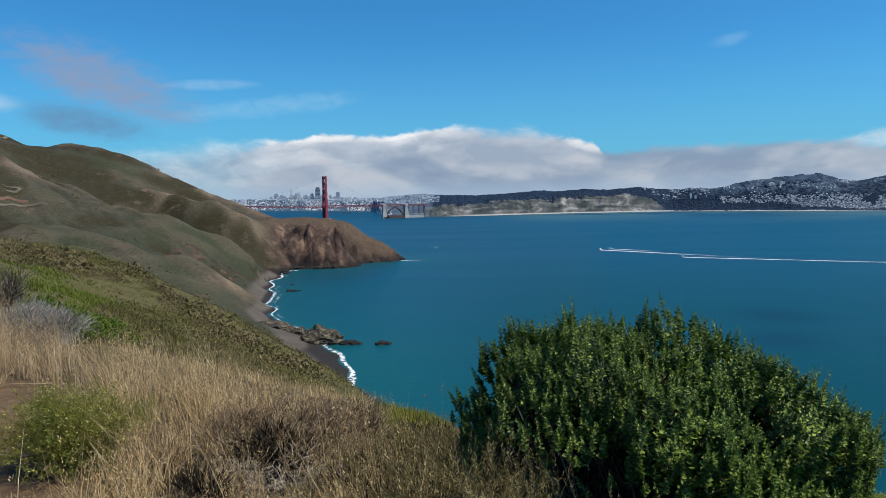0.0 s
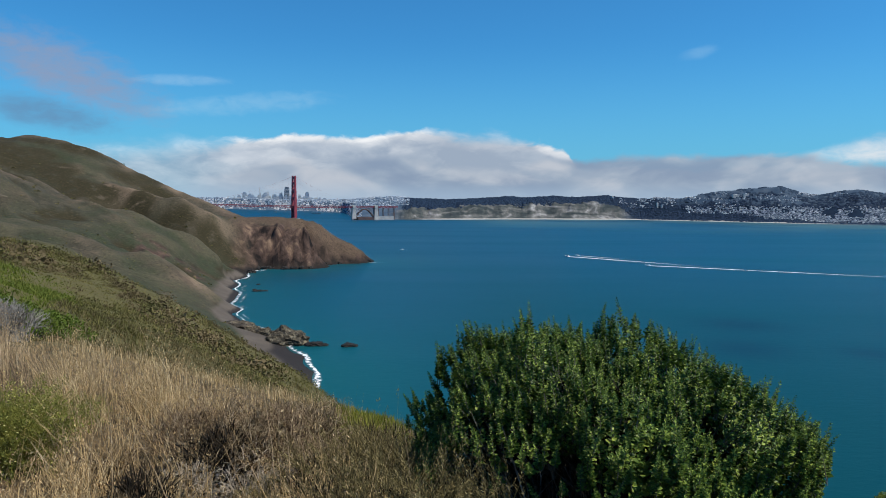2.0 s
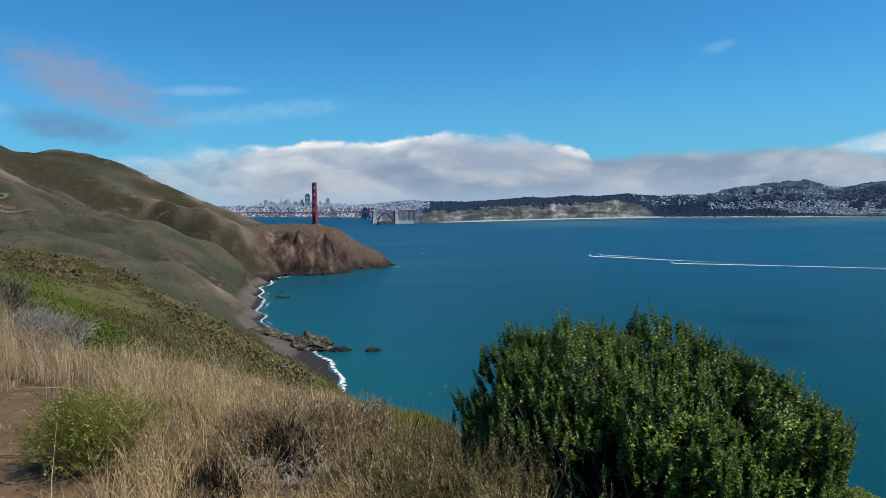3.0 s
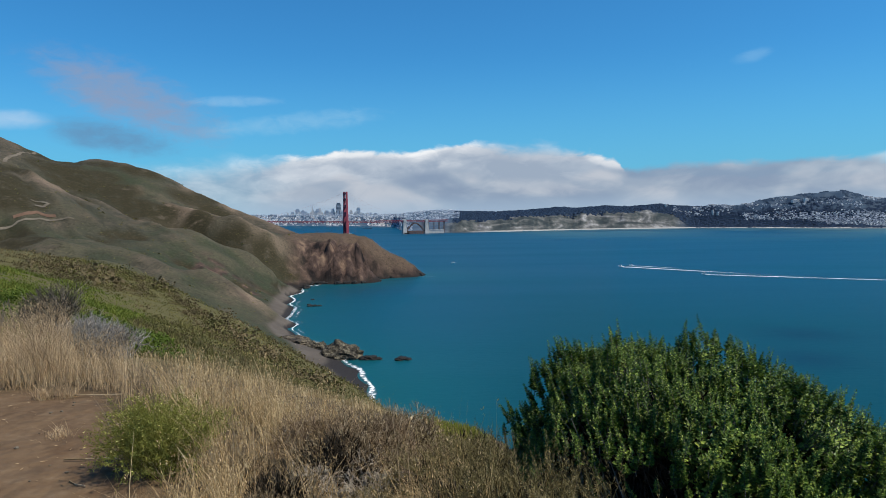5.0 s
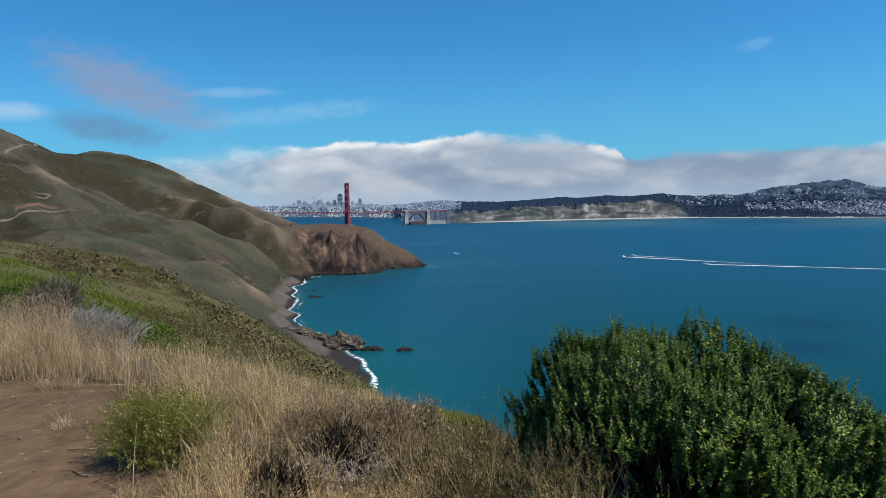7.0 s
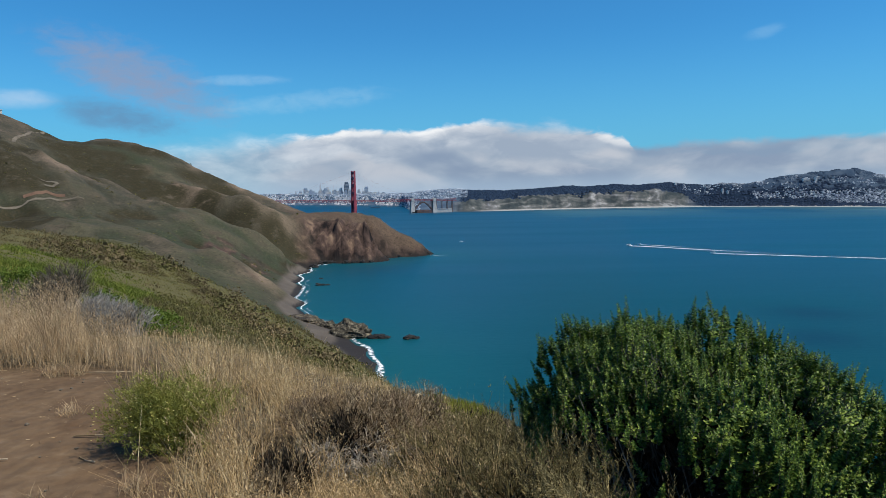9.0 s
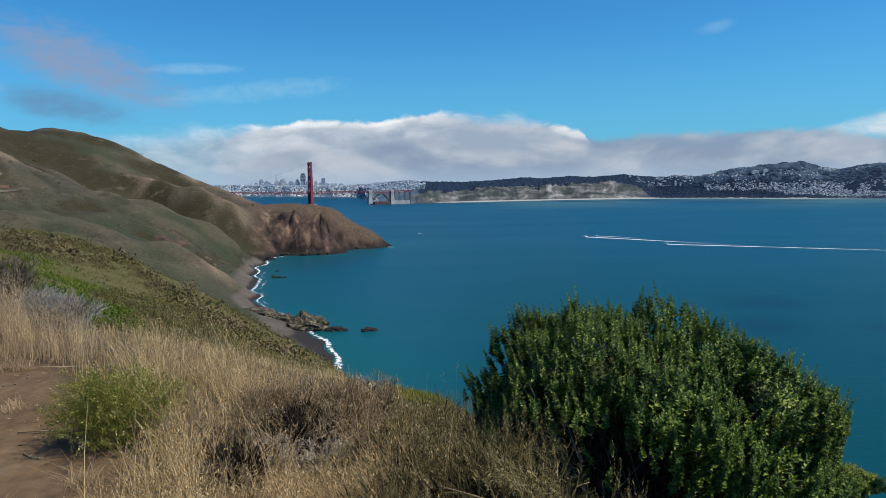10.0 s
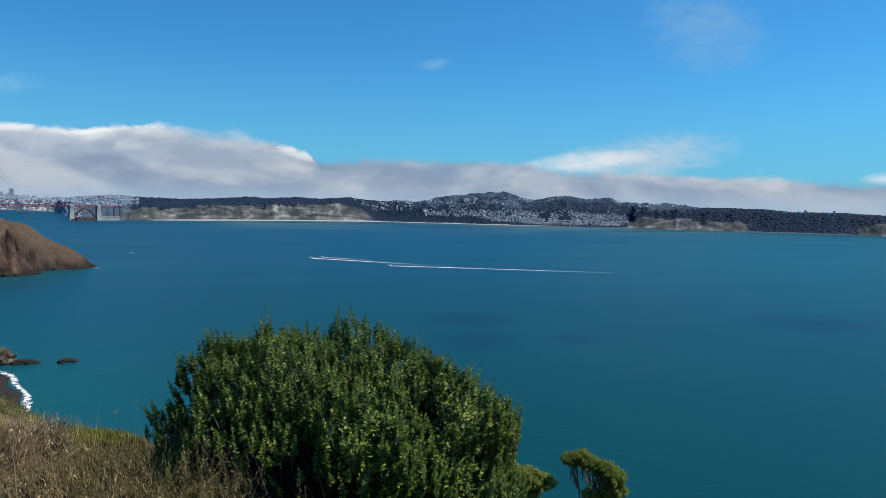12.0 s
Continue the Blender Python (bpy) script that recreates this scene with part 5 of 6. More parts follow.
foam_strip("surf", line + np.stack([8 + 1.5 * fbm(np.arange(n) / 12.0, np.ones(n), 102, 3), np.zeros(n)], -1), w * 1.2, np.clip(0.22 + 0.5 * fbm(np.arange(n) / 8.0, np.ones(n), 103, 3), 0, 1), "thin lines of foam off the beach", z=0.12)
line = waterline(14, 18)
n = len(line)
w = 5 + 4 * fbm(np.arange(n) / 9.0, np.ones(n) * 3, 104, 3)
foam_strip("surf", line + [[2.0, 0]], w, 0.64 + 0.35 * fbm(np.arange(n) / 11.0, np.zeros(n), 106, 3), "white surf breaking on a dark beach", z=0.5)
foam_strip("surf", np.array([(-84, 1164), (-76, 1163), (-66, 1160), (-52, 1158)], float), [3, 4, 3, 2], [1, 1, 0.8, 0.4], "white foam off the headland's tip", z=0.1)


# ---- dirt roads on the hill ----
def road_strip(name, pts, width, mat, label, lift=0.5, rise=0.0):
    """A road draped along a line over the hill; rise tips its far side up."""
    p = np.asarray(pts, float)
    seg = np.r_[0, np.cumsum(np.linalg.norm(np.diff(p, axis=0), axis=1))]
    s = np.arange(0, seg[-1], 3.0)
    p = np.stack([np.interp(s, seg, p[:, 0]), np.interp(s, seg, p[:, 1])], -1)
    d = np.gradient(p, axis=0)
    nrm = np.stack([-d[:, 1], d[:, 0]], -1) / (np.linalg.norm(d, axis=1, keepdims=True) + 1e-9)
    cols = np.array([-1, -0.33, 0.33, 1])
    v = p[:, None] + nrm[:, None] * cols[None, :, None] * (width / 2) * (1 + 0.3 * fbm(s / 15, s * 0, 141, 3))[:, None, None]
    z = ground_z(v[..., 0], v[..., 1]) + lift + rise * (cols[None] + 1) / 2
    verts = np.concatenate([v, z[..., None]], -1).reshape(-1, 3)
    i = np.arange(len(p) * 4).reshape(-1, 4)
    q = np.stack([i[:-1, :-1], i[:-1, 1:], i[1:, 1:], i[1:, :-1]], -1).reshape(-1, 4)
    return tagged(part_np(name, verts, q, M[mat]), label, "road", kind="structure")


def bunker(x, y, z):
    base = tagged(empty("bunker", (x, y, z), radians(-30)), "pale concrete gun battery on the ridge", "bunker")
    bm = bmesh.new()
    box(bm, (-14, -4, -3), (14, 4, 3.2))
    box(bm, (-15, -5, 3.2), (15, 5, 4.0))
    block = part("block", bm, M["concrete"], base)
    for k in (-9, -1, 7):
        bm = bmesh.new()
        box(bm, (k, -4.3, 0.2), (k + 4.5, -3.9, 2.4))
        part("opening", bm, M["office_dark"], block, "dark opening")


bunker(-863, 1250, float(ground_z(np.array([-863.0]), np.array([1250.0]))[0]) + 0.8)
road_strip("road_1", [(-520, 712), (-498.5, 728), (-485, 736), (-476, 751), (-462, 769), (-444, 782.6)], 3.6, "road_dirt", "pale dirt road cut into the hillside", 0.5)
road_strip("road_cut", [(-490, 745), (-485.4, 751), (-479, 769), (-461, 778)], 2.4, "road_cut", "bare red earth bank above the road", 0.4, 2.0)
road_strip("road_2", [(-640, 920), (-660, 985), (-700, 1050), (-711, 1070), (-731, 1130), (-764, 1232)], 5, "road_dirt", "pale dirt track climbing to the ridge", 0.7)
road_strip("road_3", [(-507, 803), (-499, 810), (-487, 804), (-486.7, 795), (-494.7, 790)], 4, "road_dirt", "short pale bend of dirt track", 0.6)

# ---- plants ----
def unit(v):
    return v / (np.linalg.norm(v, axis=-1, keepdims=True) + 1e-9)


def leaf_quads(p, d, side, length, width, fold=0.15):
    """Diamond leaves from p along d; side across; gently folded."""
    up = np.cross(side, d)
    mid = p + d * (length * 0.45)[:, None]
    w = (width * 0.5)[:, None]
    lift = up * (width * fold)[:, None]
    q = np.stack([p, mid + side * w + lift, p + d * length[:, None], mid - side * w + lift], 1)
    return q.reshape(-1, 3), np.arange(len(p) * 4).reshape(-1, 4)


def round_leaves(p, d, side, length, width, fold=0.3):
    """Blunt oval leaves from p along d, folded along the midrib: two faces each."""
    up = np.cross(side, d)
    lo, hi = p + d * (length * 0.30)[:, None], p + d * (length * 0.74)[:, None]
    w, lift = (width * 0.5)[:, None], up * (width * fold)[:, None]
    tip = p + d * length[:, None]
    q = np.stack([p, lo + side * w * 0.85 + lift, hi + side * w * 0.9 + lift, tip, hi - side * w * 0.9 + lift, lo - side * w * 0.85 + lift], 1)
    f = np.array([(0, 1, 2, 3), (0, 3, 4, 5)])
    return q.reshape(-1, 3), (np.arange(len(p))[:, None, None] * 6 + f[None]).reshape(-1, 4)


def shoot_leaves(base, direction, length, count, leaf, wide, rng, spread=0.9, shape=leaf_quads, cone=0.55):
    """Leaves set in a spiral up each shoot."""
    n = len(base)
    k = np.tile(np.arange(count), n)
    i = np.repeat(np.arange(n), count)
    u = (k + rng.uniform(0, 1, n * count)) / count
    d = direction[i]
    ref = unit(np.cross(d, np.array([0.3, 0.9, 0.1])[None] + 0 * d))
    ref2 = np.cross(d, ref)
    ang = k * 2.4 + rng.uniform(0, 6.28, n)[i] + rng.normal(0, 0.3, n * count)
    out = ref * np.cos(ang)[:, None] + ref2 * np.sin(ang)[:, None]
    p = base[i] + d * (length[i] * u)[:, None] + out * 0.002
    ld = unit(out * spread + d * (0.45 + 0.9 * u ** 2)[:, None] + rng.normal(0, 0.18, (n * count, 3)))
    side = unit(np.cross(ld, d + rng.normal(0, 0.2, d.shape)))
    s = (1.0 - cone * u) * rng.uniform(0.75, 1.25, n * count)
    return shape(p, ld, side, leaf * s, wide * s)


def tube_quads(a, b, ra, rb):
    """Three-sided tapering twigs from a to b."""
    d = unit(b - a)
    s = unit(np.cross(d, np.array([0.31, 0.17, 0.93])[None] + 0 * d))
    t = np.cross(d, s)
    rings = []
    for p, r in ((a, ra), (b, rb)):
        for ang in (0, 2.094, 4.189):
            rings.append(p + (s * math.cos(ang) + t * math.sin(ang)) * r[:, None])
    v = np.stack(rings, 1).reshape(-1, 3)
    f = np.array([(0, 1, 4, 3), (1, 2, 5, 4), (2, 0, 3, 5)])
    return v, (np.arange(len(a))[:, None, None] * 6 + f[None]).reshape(-1, 4)


def twig_tree(rng, base, n_stems, height, spread, r0, forks=3, per=3, droop=0.0):
    """Branching twigs from one foot: returns (verts, quads) and the tips."""
    foot = np.asarray(base, float)[None] + rng.normal(0, spread * 0.12, (n_stems, 3)) * [1, 1, 0]
    ang = rng.uniform(0, 6.28, n_stems)
    lean = rng.uniform(0.1, 1.0, n_stems) * spread / height
    d = unit(np.stack([np.cos(ang) * lean, np.sin(ang) * lean, np.ones(n_stems)], -1))
    a, r = foot, np.full(n_stems, r0)
    out, ln = [], height * 0.45
    for level in range(forks + 1):
        length = ln * rng.uniform(0.6, 1.2, len(a))
        b = a + d * length[:, None]
        out.append(tube_quads(a, b, r, r * 0.7))
        if level == forks:
            break
        a = np.repeat(b - d * (length * rng.uniform(0, 0.3, len(a)))[:, None], per, axis=0)
        d = unit(np.repeat(d, per, axis=0) + rng.normal(0, 0.42, (len(a), 3)) - np.array([0, 0, droop]))
        r = np.repeat(r * 0.62, per)
        ln *= 0.6
    return joined(out), b, d


def blade_quads(p, height, width, lean, rng, bend=0.35):
    """Grass blades: two tapering pieces each, bent over."""
    n = len(p)
    lean = lean + rng.normal(0, 0.8, n)
    ang = rng.uniform(0, 6.28, n)
    side = np.stack([np.cos(ang), np.sin(ang), np.zeros(n)], -1) * (width * 0.5)[:, None]
    tilt = np.stack([np.cos(lean), np.sin(lean), np.zeros(n)], -1) * (height * rng.uniform(0.05, bend, n))[:, None]
    up = np.array([0, 0, 1.0])[None] * height[:, None]
    v = np.stack([p - side, p + side, p + up * 0.55 + tilt * 0.35 - side * 0.8, p + up * 0.55 + tilt * 0.35 + side * 0.8,
                  p + up + tilt - side * 0.12, p + up + tilt + side * 0.12], 1)
    f = np.array([(0, 1, 3, 2), (2, 3, 5, 4)])
    return v.reshape(-1, 3), (np.arange(n)[:, None, None] * 6 + f[None]).reshape(-1, 4)


def seed_heads(p, height, lean, rng, size=0.03):
    """Loose ears at the ends of tall stalks."""
    n, k = len(p), 5
    tip = p + np.array([0, 0, 1.0]) * height[:, None] + np.stack([np.cos(lean), np.sin(lean), 0 * lean], -1) * (height * 0.12)[:, None]
    c = np.repeat(tip, k, axis=0) + rng.normal(0, 1, (n * k, 3)) * [0.006, 0.006, size]
    d = unit(rng.normal(0, 0.5, (n * k, 3)) + [0, 0, 0.9])
    side = unit(np.cross(d, rng.normal(size=d.shape)))
    return leaf_quads(c, d, side, np.full(n * k, 0.020), np.full(n * k, 0.006))


# the large evergreen bush beside the trail
BUSH = np.array([1.40, 3.98, 98.42])
E1 = np.array([math.cos(radians(14)), -math.sin(radians(14)), 0])
E2 = np.array([math.sin(radians(14)), math.cos(radians(14)), 0])


def bush_shell(n, rng, shrink=1.0, low=-0.42):
    d = rng.normal(size=(n * 3, 3))
    d = unit(d)
    d = d[d[:, 2] > low][:n]
    p = 2.75
    r = (np.abs(d) ** p).sum(1) ** (-1 / p)
    lump = 1 + 0.09 * np.sin(d[:, 0] * 7 + 1.0) * np.sin(d[:, 1] * 6 + 0.4) + 0.05 * np.sin(d[:, 2] * 11 + d[:, 0] * 9)
    clus = fbm(d[:, 0] * 4.5 + 3.1 * d[:, 1], d[:, 2] * 5.5 - 2.3 * d[:, 1], 77, 3)
    r = r * lump * shrink * (1 + 0.16 * clus)
    r = r * (1 - np.where(d[:, 0] < 0.5, 0.42, 0.26) * smooth(-d[:, 2], -0.3, 0.45))
    s = d[:, 0] * r
    top = 0.97 * (1 - 0.34 * smooth(s, 0.05, 1.05)) + 0.05 * np.exp(-((s + 0.62) / 0.3) ** 2)
    z = d[:, 2] * r * np.where(d[:, 2] > 0, top, 0.85)
    pos = BUSH + E1 * (s * np.where(s > 0, 1.25, 1.11))[:, None] + E2 * (d[:, 1] * r * 0.90)[:, None] + np.array([0, 0, 1.0]) * z[:, None]
    out = E1 * d[:, :1] + E2 * d[:, 1:2] + np.array([0, 0, 1.0]) * d[:, 2:]
    return pos, out


rng = np.random.default_rng(21)
bush = empty("evergreen_bush", (0, 0, 0))
tagged(bush, "large dense green coastal bush with upright leafy shoots", "bush")
tips, out = bush_shell(3000, rng, 0.955)
shown = (((tips - BUSH) @ E2) < 0.4) | (rng.uniform(0, 1, len(tips)) < 0.35)  # thinner on the side turned to the sea
tips, out = tips[shown], out[shown]
d = unit(out * 0.55 + np.array([0, 0, 0.95]) + rng.normal(0, 0.20, out.shape))
def bare_foot(p):
    """The leafless lower side, where only stems show."""
    s = (p - BUSH) @ E1
    return (s > -0.82) & (p[:, 2] < BUSH[2] + 0.47 - 0.95 * np.clip(s + 0.15, 0, 1)) & (((p - BUSH) @ E2) < 0.15) & (s < 0.45)


bare = bare_foot(tips) & (rng.uniform(0, 1, len(tips)) < 0.9)
tips, d = tips[~bare], d[~bare]
ln = rng.uniform(0.09, 0.16, len(tips)) * np.where(rng.uniform(0, 1, len(tips)) < 0.3, 1.4, 1.0)
tips = tips + d * (ln[:, None] - 0.16) * 0.5
outer = shoot_leaves(tips - d * ln[:, None] * 0.8, d, ln, 44, 0.030, 0.023, rng, 1.5, round_leaves, 0.74)
tips2, out2 = bush_shell(1900, rng, 0.82)
bare = bare_foot(tips2)
tips2, out2 = tips2[~bare], out2[~bare]
d2 = unit(out2 * 0.6 + np.array([0, 0, 0.8]) + rng.normal(0, 0.25, out2.shape))
inner = shoot_leaves(tips2 - d2 * 0.1, d2, np.full(len(tips2), 0.15), 24, 0.032, 0.022, rng, 1.2)
tips3, out3 = bush_shell(1300, rng, 0.70)
tips3, out3 = tips3[~bare_foot(tips3)], out3[~bare_foot(tips3)]
core = shoot_leaves(tips3 - out3 * 0.1, unit(out3 + [0, 0, 0.5]), np.full(len(tips3), 0.2), 22, 0.055, 0.036, rng, 1.2)
v, q = joined([outer, inner, core])
part_np("crown", v, q, M["leaf"], bush)
foot = BUSH + np.array([0, 0, -0.55])
mid = foot + (tips2 - foot) * rng.uniform(0.35, 0.6, (len(tips2), 1)) * [0.8, 0.8, 1.0]
low = BUSH + E1 * rng.uniform(-0.8, 0.3, 260)[:, None] + E2 * rng.uniform(-0.66, -0.1, 260)[:, None] + np.array([0, 0, 1.0]) * rng.uniform(-0.1, 0.62, 260)[:, None]
low = low[:150]
start = foot + (low - foot) * [0.55, 0.55, 0.1] + rng.normal(0, 0.08, (150, 3))
kink = (start + low) / 2 + rng.normal(0, 0.07, (150, 3))
end = low + rng.normal(0, 0.05, (150, 3))
b0 = joined([tube_quads(start, kink, np.full(150, 0.007), np.full(150, 0.005)), tube_quads(kink, end, np.full(150, 0.005), np.full(150, 0.002))])
b1 = tube_quads(foot + rng.normal(0, 0.12, (300, 3)) * [1, 1, 0.2], mid[:300], np.full(300, 0.012), np.full(300, 0.007))
k = rng.integers(0, 300, len(tips2))
b2 = tube_quads(mid[k] * 0.5 + mid * 0.5, tips2, np.full(len(tips2), 0.005), np.full(len(tips2), 0.002))
b3 = tube_quads(tips - d * ln[:, None], tips - d * ln[:, None] * 0.05, np.full(len(tips), 0.003), np.full(len(tips), 0.001))
v, q = joined([b0, b1, b2, b3])
part_np("framework", v, q, M["bark"], bush)
# near-black slivers fill the bush to imitate its inner shade
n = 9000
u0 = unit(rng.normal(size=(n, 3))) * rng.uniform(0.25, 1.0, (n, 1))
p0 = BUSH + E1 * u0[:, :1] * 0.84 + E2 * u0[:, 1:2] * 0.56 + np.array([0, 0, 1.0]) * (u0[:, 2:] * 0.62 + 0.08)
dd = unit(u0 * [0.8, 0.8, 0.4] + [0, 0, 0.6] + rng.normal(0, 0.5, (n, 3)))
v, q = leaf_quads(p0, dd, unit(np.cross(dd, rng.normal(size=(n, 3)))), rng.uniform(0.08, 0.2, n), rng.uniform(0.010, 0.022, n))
tagged(part_np("shade_heart", v, q, M["shade_twig"], bush, "near-black twigs added as shade inside the bush"), kind="stuff")

# the smaller bushes lower on the slope behind it
def slope_shrub(foot_x, foot_y, clumps, seed, label):
    """Leafy clumps carried on bare branching stems."""
    r2 = np.random.default_rng(seed)
    foot = np.array([foot_x, foot_y, float(ground_z(np.array([foot_x]), np.array([foot_y]))[0])])
    shrub = tagged(empty("slope_shrub", (0, 0, 0)), label, "shrub", "slope shrubs")
    leaves, stems = [], []
    heart = np.mean([c[:3] for c in clumps], axis=0)
    for cx, cy, cz, rad in clumps:
        n = int(1150 * rad)
        d = unit(r2.normal(size=(n, 3)))
        d[:, 2] = np.abs(d[:, 2]) - 0.35
        p = np.array([cx, cy, cz]) + d * [rad, rad, rad * 0.8] * r2.uniform(0.5, 1.0, (n, 1))
        dd = unit(d * 0.7 + [0, 0, 0.7])
        leaves.append(shoot_leaves(p - dd * 0.04, dd, np.full(n, 0.08), 16, 0.028, 0.020, r2, 1.3, round_leaves))
        here, m = np.array([cx, cy, cz]), 9
        fork = heart + (here - heart) * [0.4, 0.4, 0.5] - [0, 0, r2.uniform(0.10, 0.2)] + r2.normal(0, 0.03, 3)
        root = foot + r2.normal(0, 0.04, 3) * [1, 1, 0]
        bend = (root + fork) / 2 + r2.normal(0, 0.035, 3)
        stems.append(tube_quads(np.stack([root, bend]), np.stack([bend, fork]), np.array([0.013, 0.010]), np.array([0.010, 0.007])))
        knees = fork + (p[:m] - fork) * r2.uniform(0.35, 0.6, (m, 1)) + r2.normal(0, 0.025, (m, 3))
        stems.append(tube_quads(np.repeat(fork[None], m, 0), knees, np.full(m, 0.006), np.full(m, 0.004)))
        stems.append(tube_quads(np.repeat(knees, 2, 0), p[m:3 * m], np.full(2 * m, 0.004), np.full(2 * m, 0.002)))
    part_np("crown", *joined(leaves), M["leaf_lime"], shrub)
    part_np("stem_cluster", *joined(stems), M["bark"], shrub)


slope_shrub(3.9, 4.74, [(3.84 + 0.0038 * k, 4.77 - 0.0031 * k, z, rad) for k, z, rad in ((-36, 97.98, 0.08), (-18, 98.00, 0.10), (2, 97.95, 0.09), (22, 97.93, 0.10), (36, 97.88, 0.11), (40, 97.76, 0.11), (4, 97.68, 0.10), (26, 97.66, 0.13))],
            31, "yellow-green shrub with an arched crown on bare stems")
slope_shrub(3.3, 5.15, [(3.22, 5.17, 97.79, 0.2), (3.38, 5.08, 97.78, 0.16), (3.50, 5.0, 97.76, 0.11), (3.32, 5.1, 97.60, 0.22), (3.10, 5.22, 97.68, 0.2), (3.28, 5.1, 97.40, 0.22), (3.48, 5.0, 97.48, 0.18), (3.06, 5.22, 97.46, 0.2)], 32, "low yellow-green shrub beside the large bush")

# the yellow-flowered herb at the trail's edge
rng = np.random.default_rng(41)
hx, hy = -2.16, 4.5
hz = float(ground_z(np.array([hx]), np.array([hy]))[0])
herb = tagged(empty("flowering_herb", (0, 0, 0)), "bushy green herb with small pale yellow flowers beside the trail", "wildflower")
(v, q), tip, td = twig_tree(rng, (hx, hy, hz - 0.02), 88, 0.70, 0.80, 0.003, 3, 3)
tagged(part_np("stalk_mass", v, q, M["leaf_herb"], herb), kind="stuff")
n = 3000
pick_i = rng.integers(0, len(tip), n)
a0 = np.array([hx, hy, hz]) + (tip[pick_i] - [hx, hy, hz]) * rng.uniform(0.25, 0.98, (n, 1))
dd = unit(td[pick_i] + rng.normal(0, 0.4, (n, 3)))
v, q = shoot_leaves(a0, dd, np.full(n, 0.06), 7, 0.028, 0.010, rng, 1.1)
part_np("foliage", v, q, M["leaf_herb"], herb)
fl = tip[rng.choice(np.arange(len(tip)), 300)]
ks = np.repeat(fl, 4, axis=0)
ang = np.tile(np.arange(4) * 1.571, len(fl)) + np.repeat(rng.uniform(0, 6, len(fl)), 4)
pd = unit(np.stack([np.cos(ang), np.sin(ang), 0.4 + 0 * ang], -1))
v, q = leaf_quads(ks, pd, unit(np.cross(pd, np.array([[0, 0, 1.0]]) + 0 * pd)), np.full(len(ks), 0.0075), np.full(len(ks), 0.007))
part_np("blossom", v, q, M["petal"], herb, "small pale yellow flowers")


# dead and dried shrubs
def dead_shrub(x, y, height, spread, seed, mat, label, stems=34, forks=4, name="dead_shrub", droop=0.05, r0=0.008):
    r2 = np.random.default_rng(seed)
    z = float(ground_z(np.array([x]), np.array([y]))[0])
    (v, q), tip, td = twig_tree(r2, (x, y, z - 0.03), stems, height, spread, r0, forks, 3, droop)
    s = tagged(empty(name, (0, 0, 0)), label, "shrub", "dried shrubs")
    part_np("twig_tangle", v, q, M[mat], s)
    return s, tip, td, r2


dead, _, _, r2 = dead_shrub(-0.78, 4.6, 0.62, 0.62, 51, "dead_wood", "dead dark-twigged shrub among dry grass", 46, 4, droop=0.12, r0=0.009)
for x, y, h, w, seed in ((-1.15, 4.75, 0.56, 0.5, 171), (-0.6, 4.85, 0.66, 0.55, 172), (-0.35, 4.5, 0.52, 0.45, 173)):
    dead_shrub(x, y, h, w, seed, "rust_twig", "reddish-brown fine-twigged dead shrub among dry grass", 40, 4, droop=0.05, r0=0.006)
dead_shrub(-0.45, 5.0, 0.62, 0.55, 52, "dead_wood", "bleached dead shrub among dry grass", 44, 4)
for x, y, h, w, seed in ((-1.5, 4.3, 0.34, 0.4, 151), (-0.5, 3.9, 0.38, 0.5, 152), (-1.2, 3.7, 0.3, 0.4, 153), (-0.1, 5.6, 0.34, 0.5, 154), (-0.8, 5.6, 0.3, 0.5, 155), (0.4, 5.9, 0.3, 0.5, 156), (-0.9, 3.2, 0.3, 0.4, 157)):
    dead_shrub(x, y, h, w, seed, "dead_wood" if seed % 2 else "heather", "low brown dried shrub tangled in dry grass", 30, 3, "dried_shrub", 0.0, 0.005)
dead_shrub(0.0, 5.2, 0.34, 0.4, 53, "heather", "brown dried shrub at the bank's edge", 30, 4)
for x, y, h, w, seed in ((-5.5, 9.9, 0.80, 0.7, 54), (-5.0, 9.5, 0.66, 0.6, 55), (-6.0, 10.3, 0.78, 0.6, 56)):
    dead_shrub(x, y, h, w, seed, "grey_twig", "pale grey bare shrub behind tall dry grass", 46, 3, "grey_shrub", 0.0, 0.013)
for x, y, h, w, seed in ((-6.7, 10.9, 1.3, 0.34, 57), (-7.1, 11.0, 1.05, 0.3, 58)):
    dead_shrub(x, y, h, w, seed, "dark_stem", "dark bare-twigged shrub on the slope", 44, 3, "dark_shrub", -0.05, 0.014)

def shade_core(s, x, y, h, w, r2, n=26):
    """Near-black twig slivers that stand in for the shade in a shrub's heart."""
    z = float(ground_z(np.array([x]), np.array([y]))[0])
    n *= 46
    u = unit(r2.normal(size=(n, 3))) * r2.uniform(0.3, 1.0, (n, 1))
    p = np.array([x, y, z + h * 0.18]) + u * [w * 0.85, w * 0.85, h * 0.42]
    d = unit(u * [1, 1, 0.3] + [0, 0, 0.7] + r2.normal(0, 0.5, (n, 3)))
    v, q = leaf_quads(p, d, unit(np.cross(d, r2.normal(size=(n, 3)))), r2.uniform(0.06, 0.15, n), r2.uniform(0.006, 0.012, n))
    tagged(part_np("shade_heart", v, q, M["shade_twig"], s, "near-black twigs added as shade in the shrub's heart"), kind="stuff")


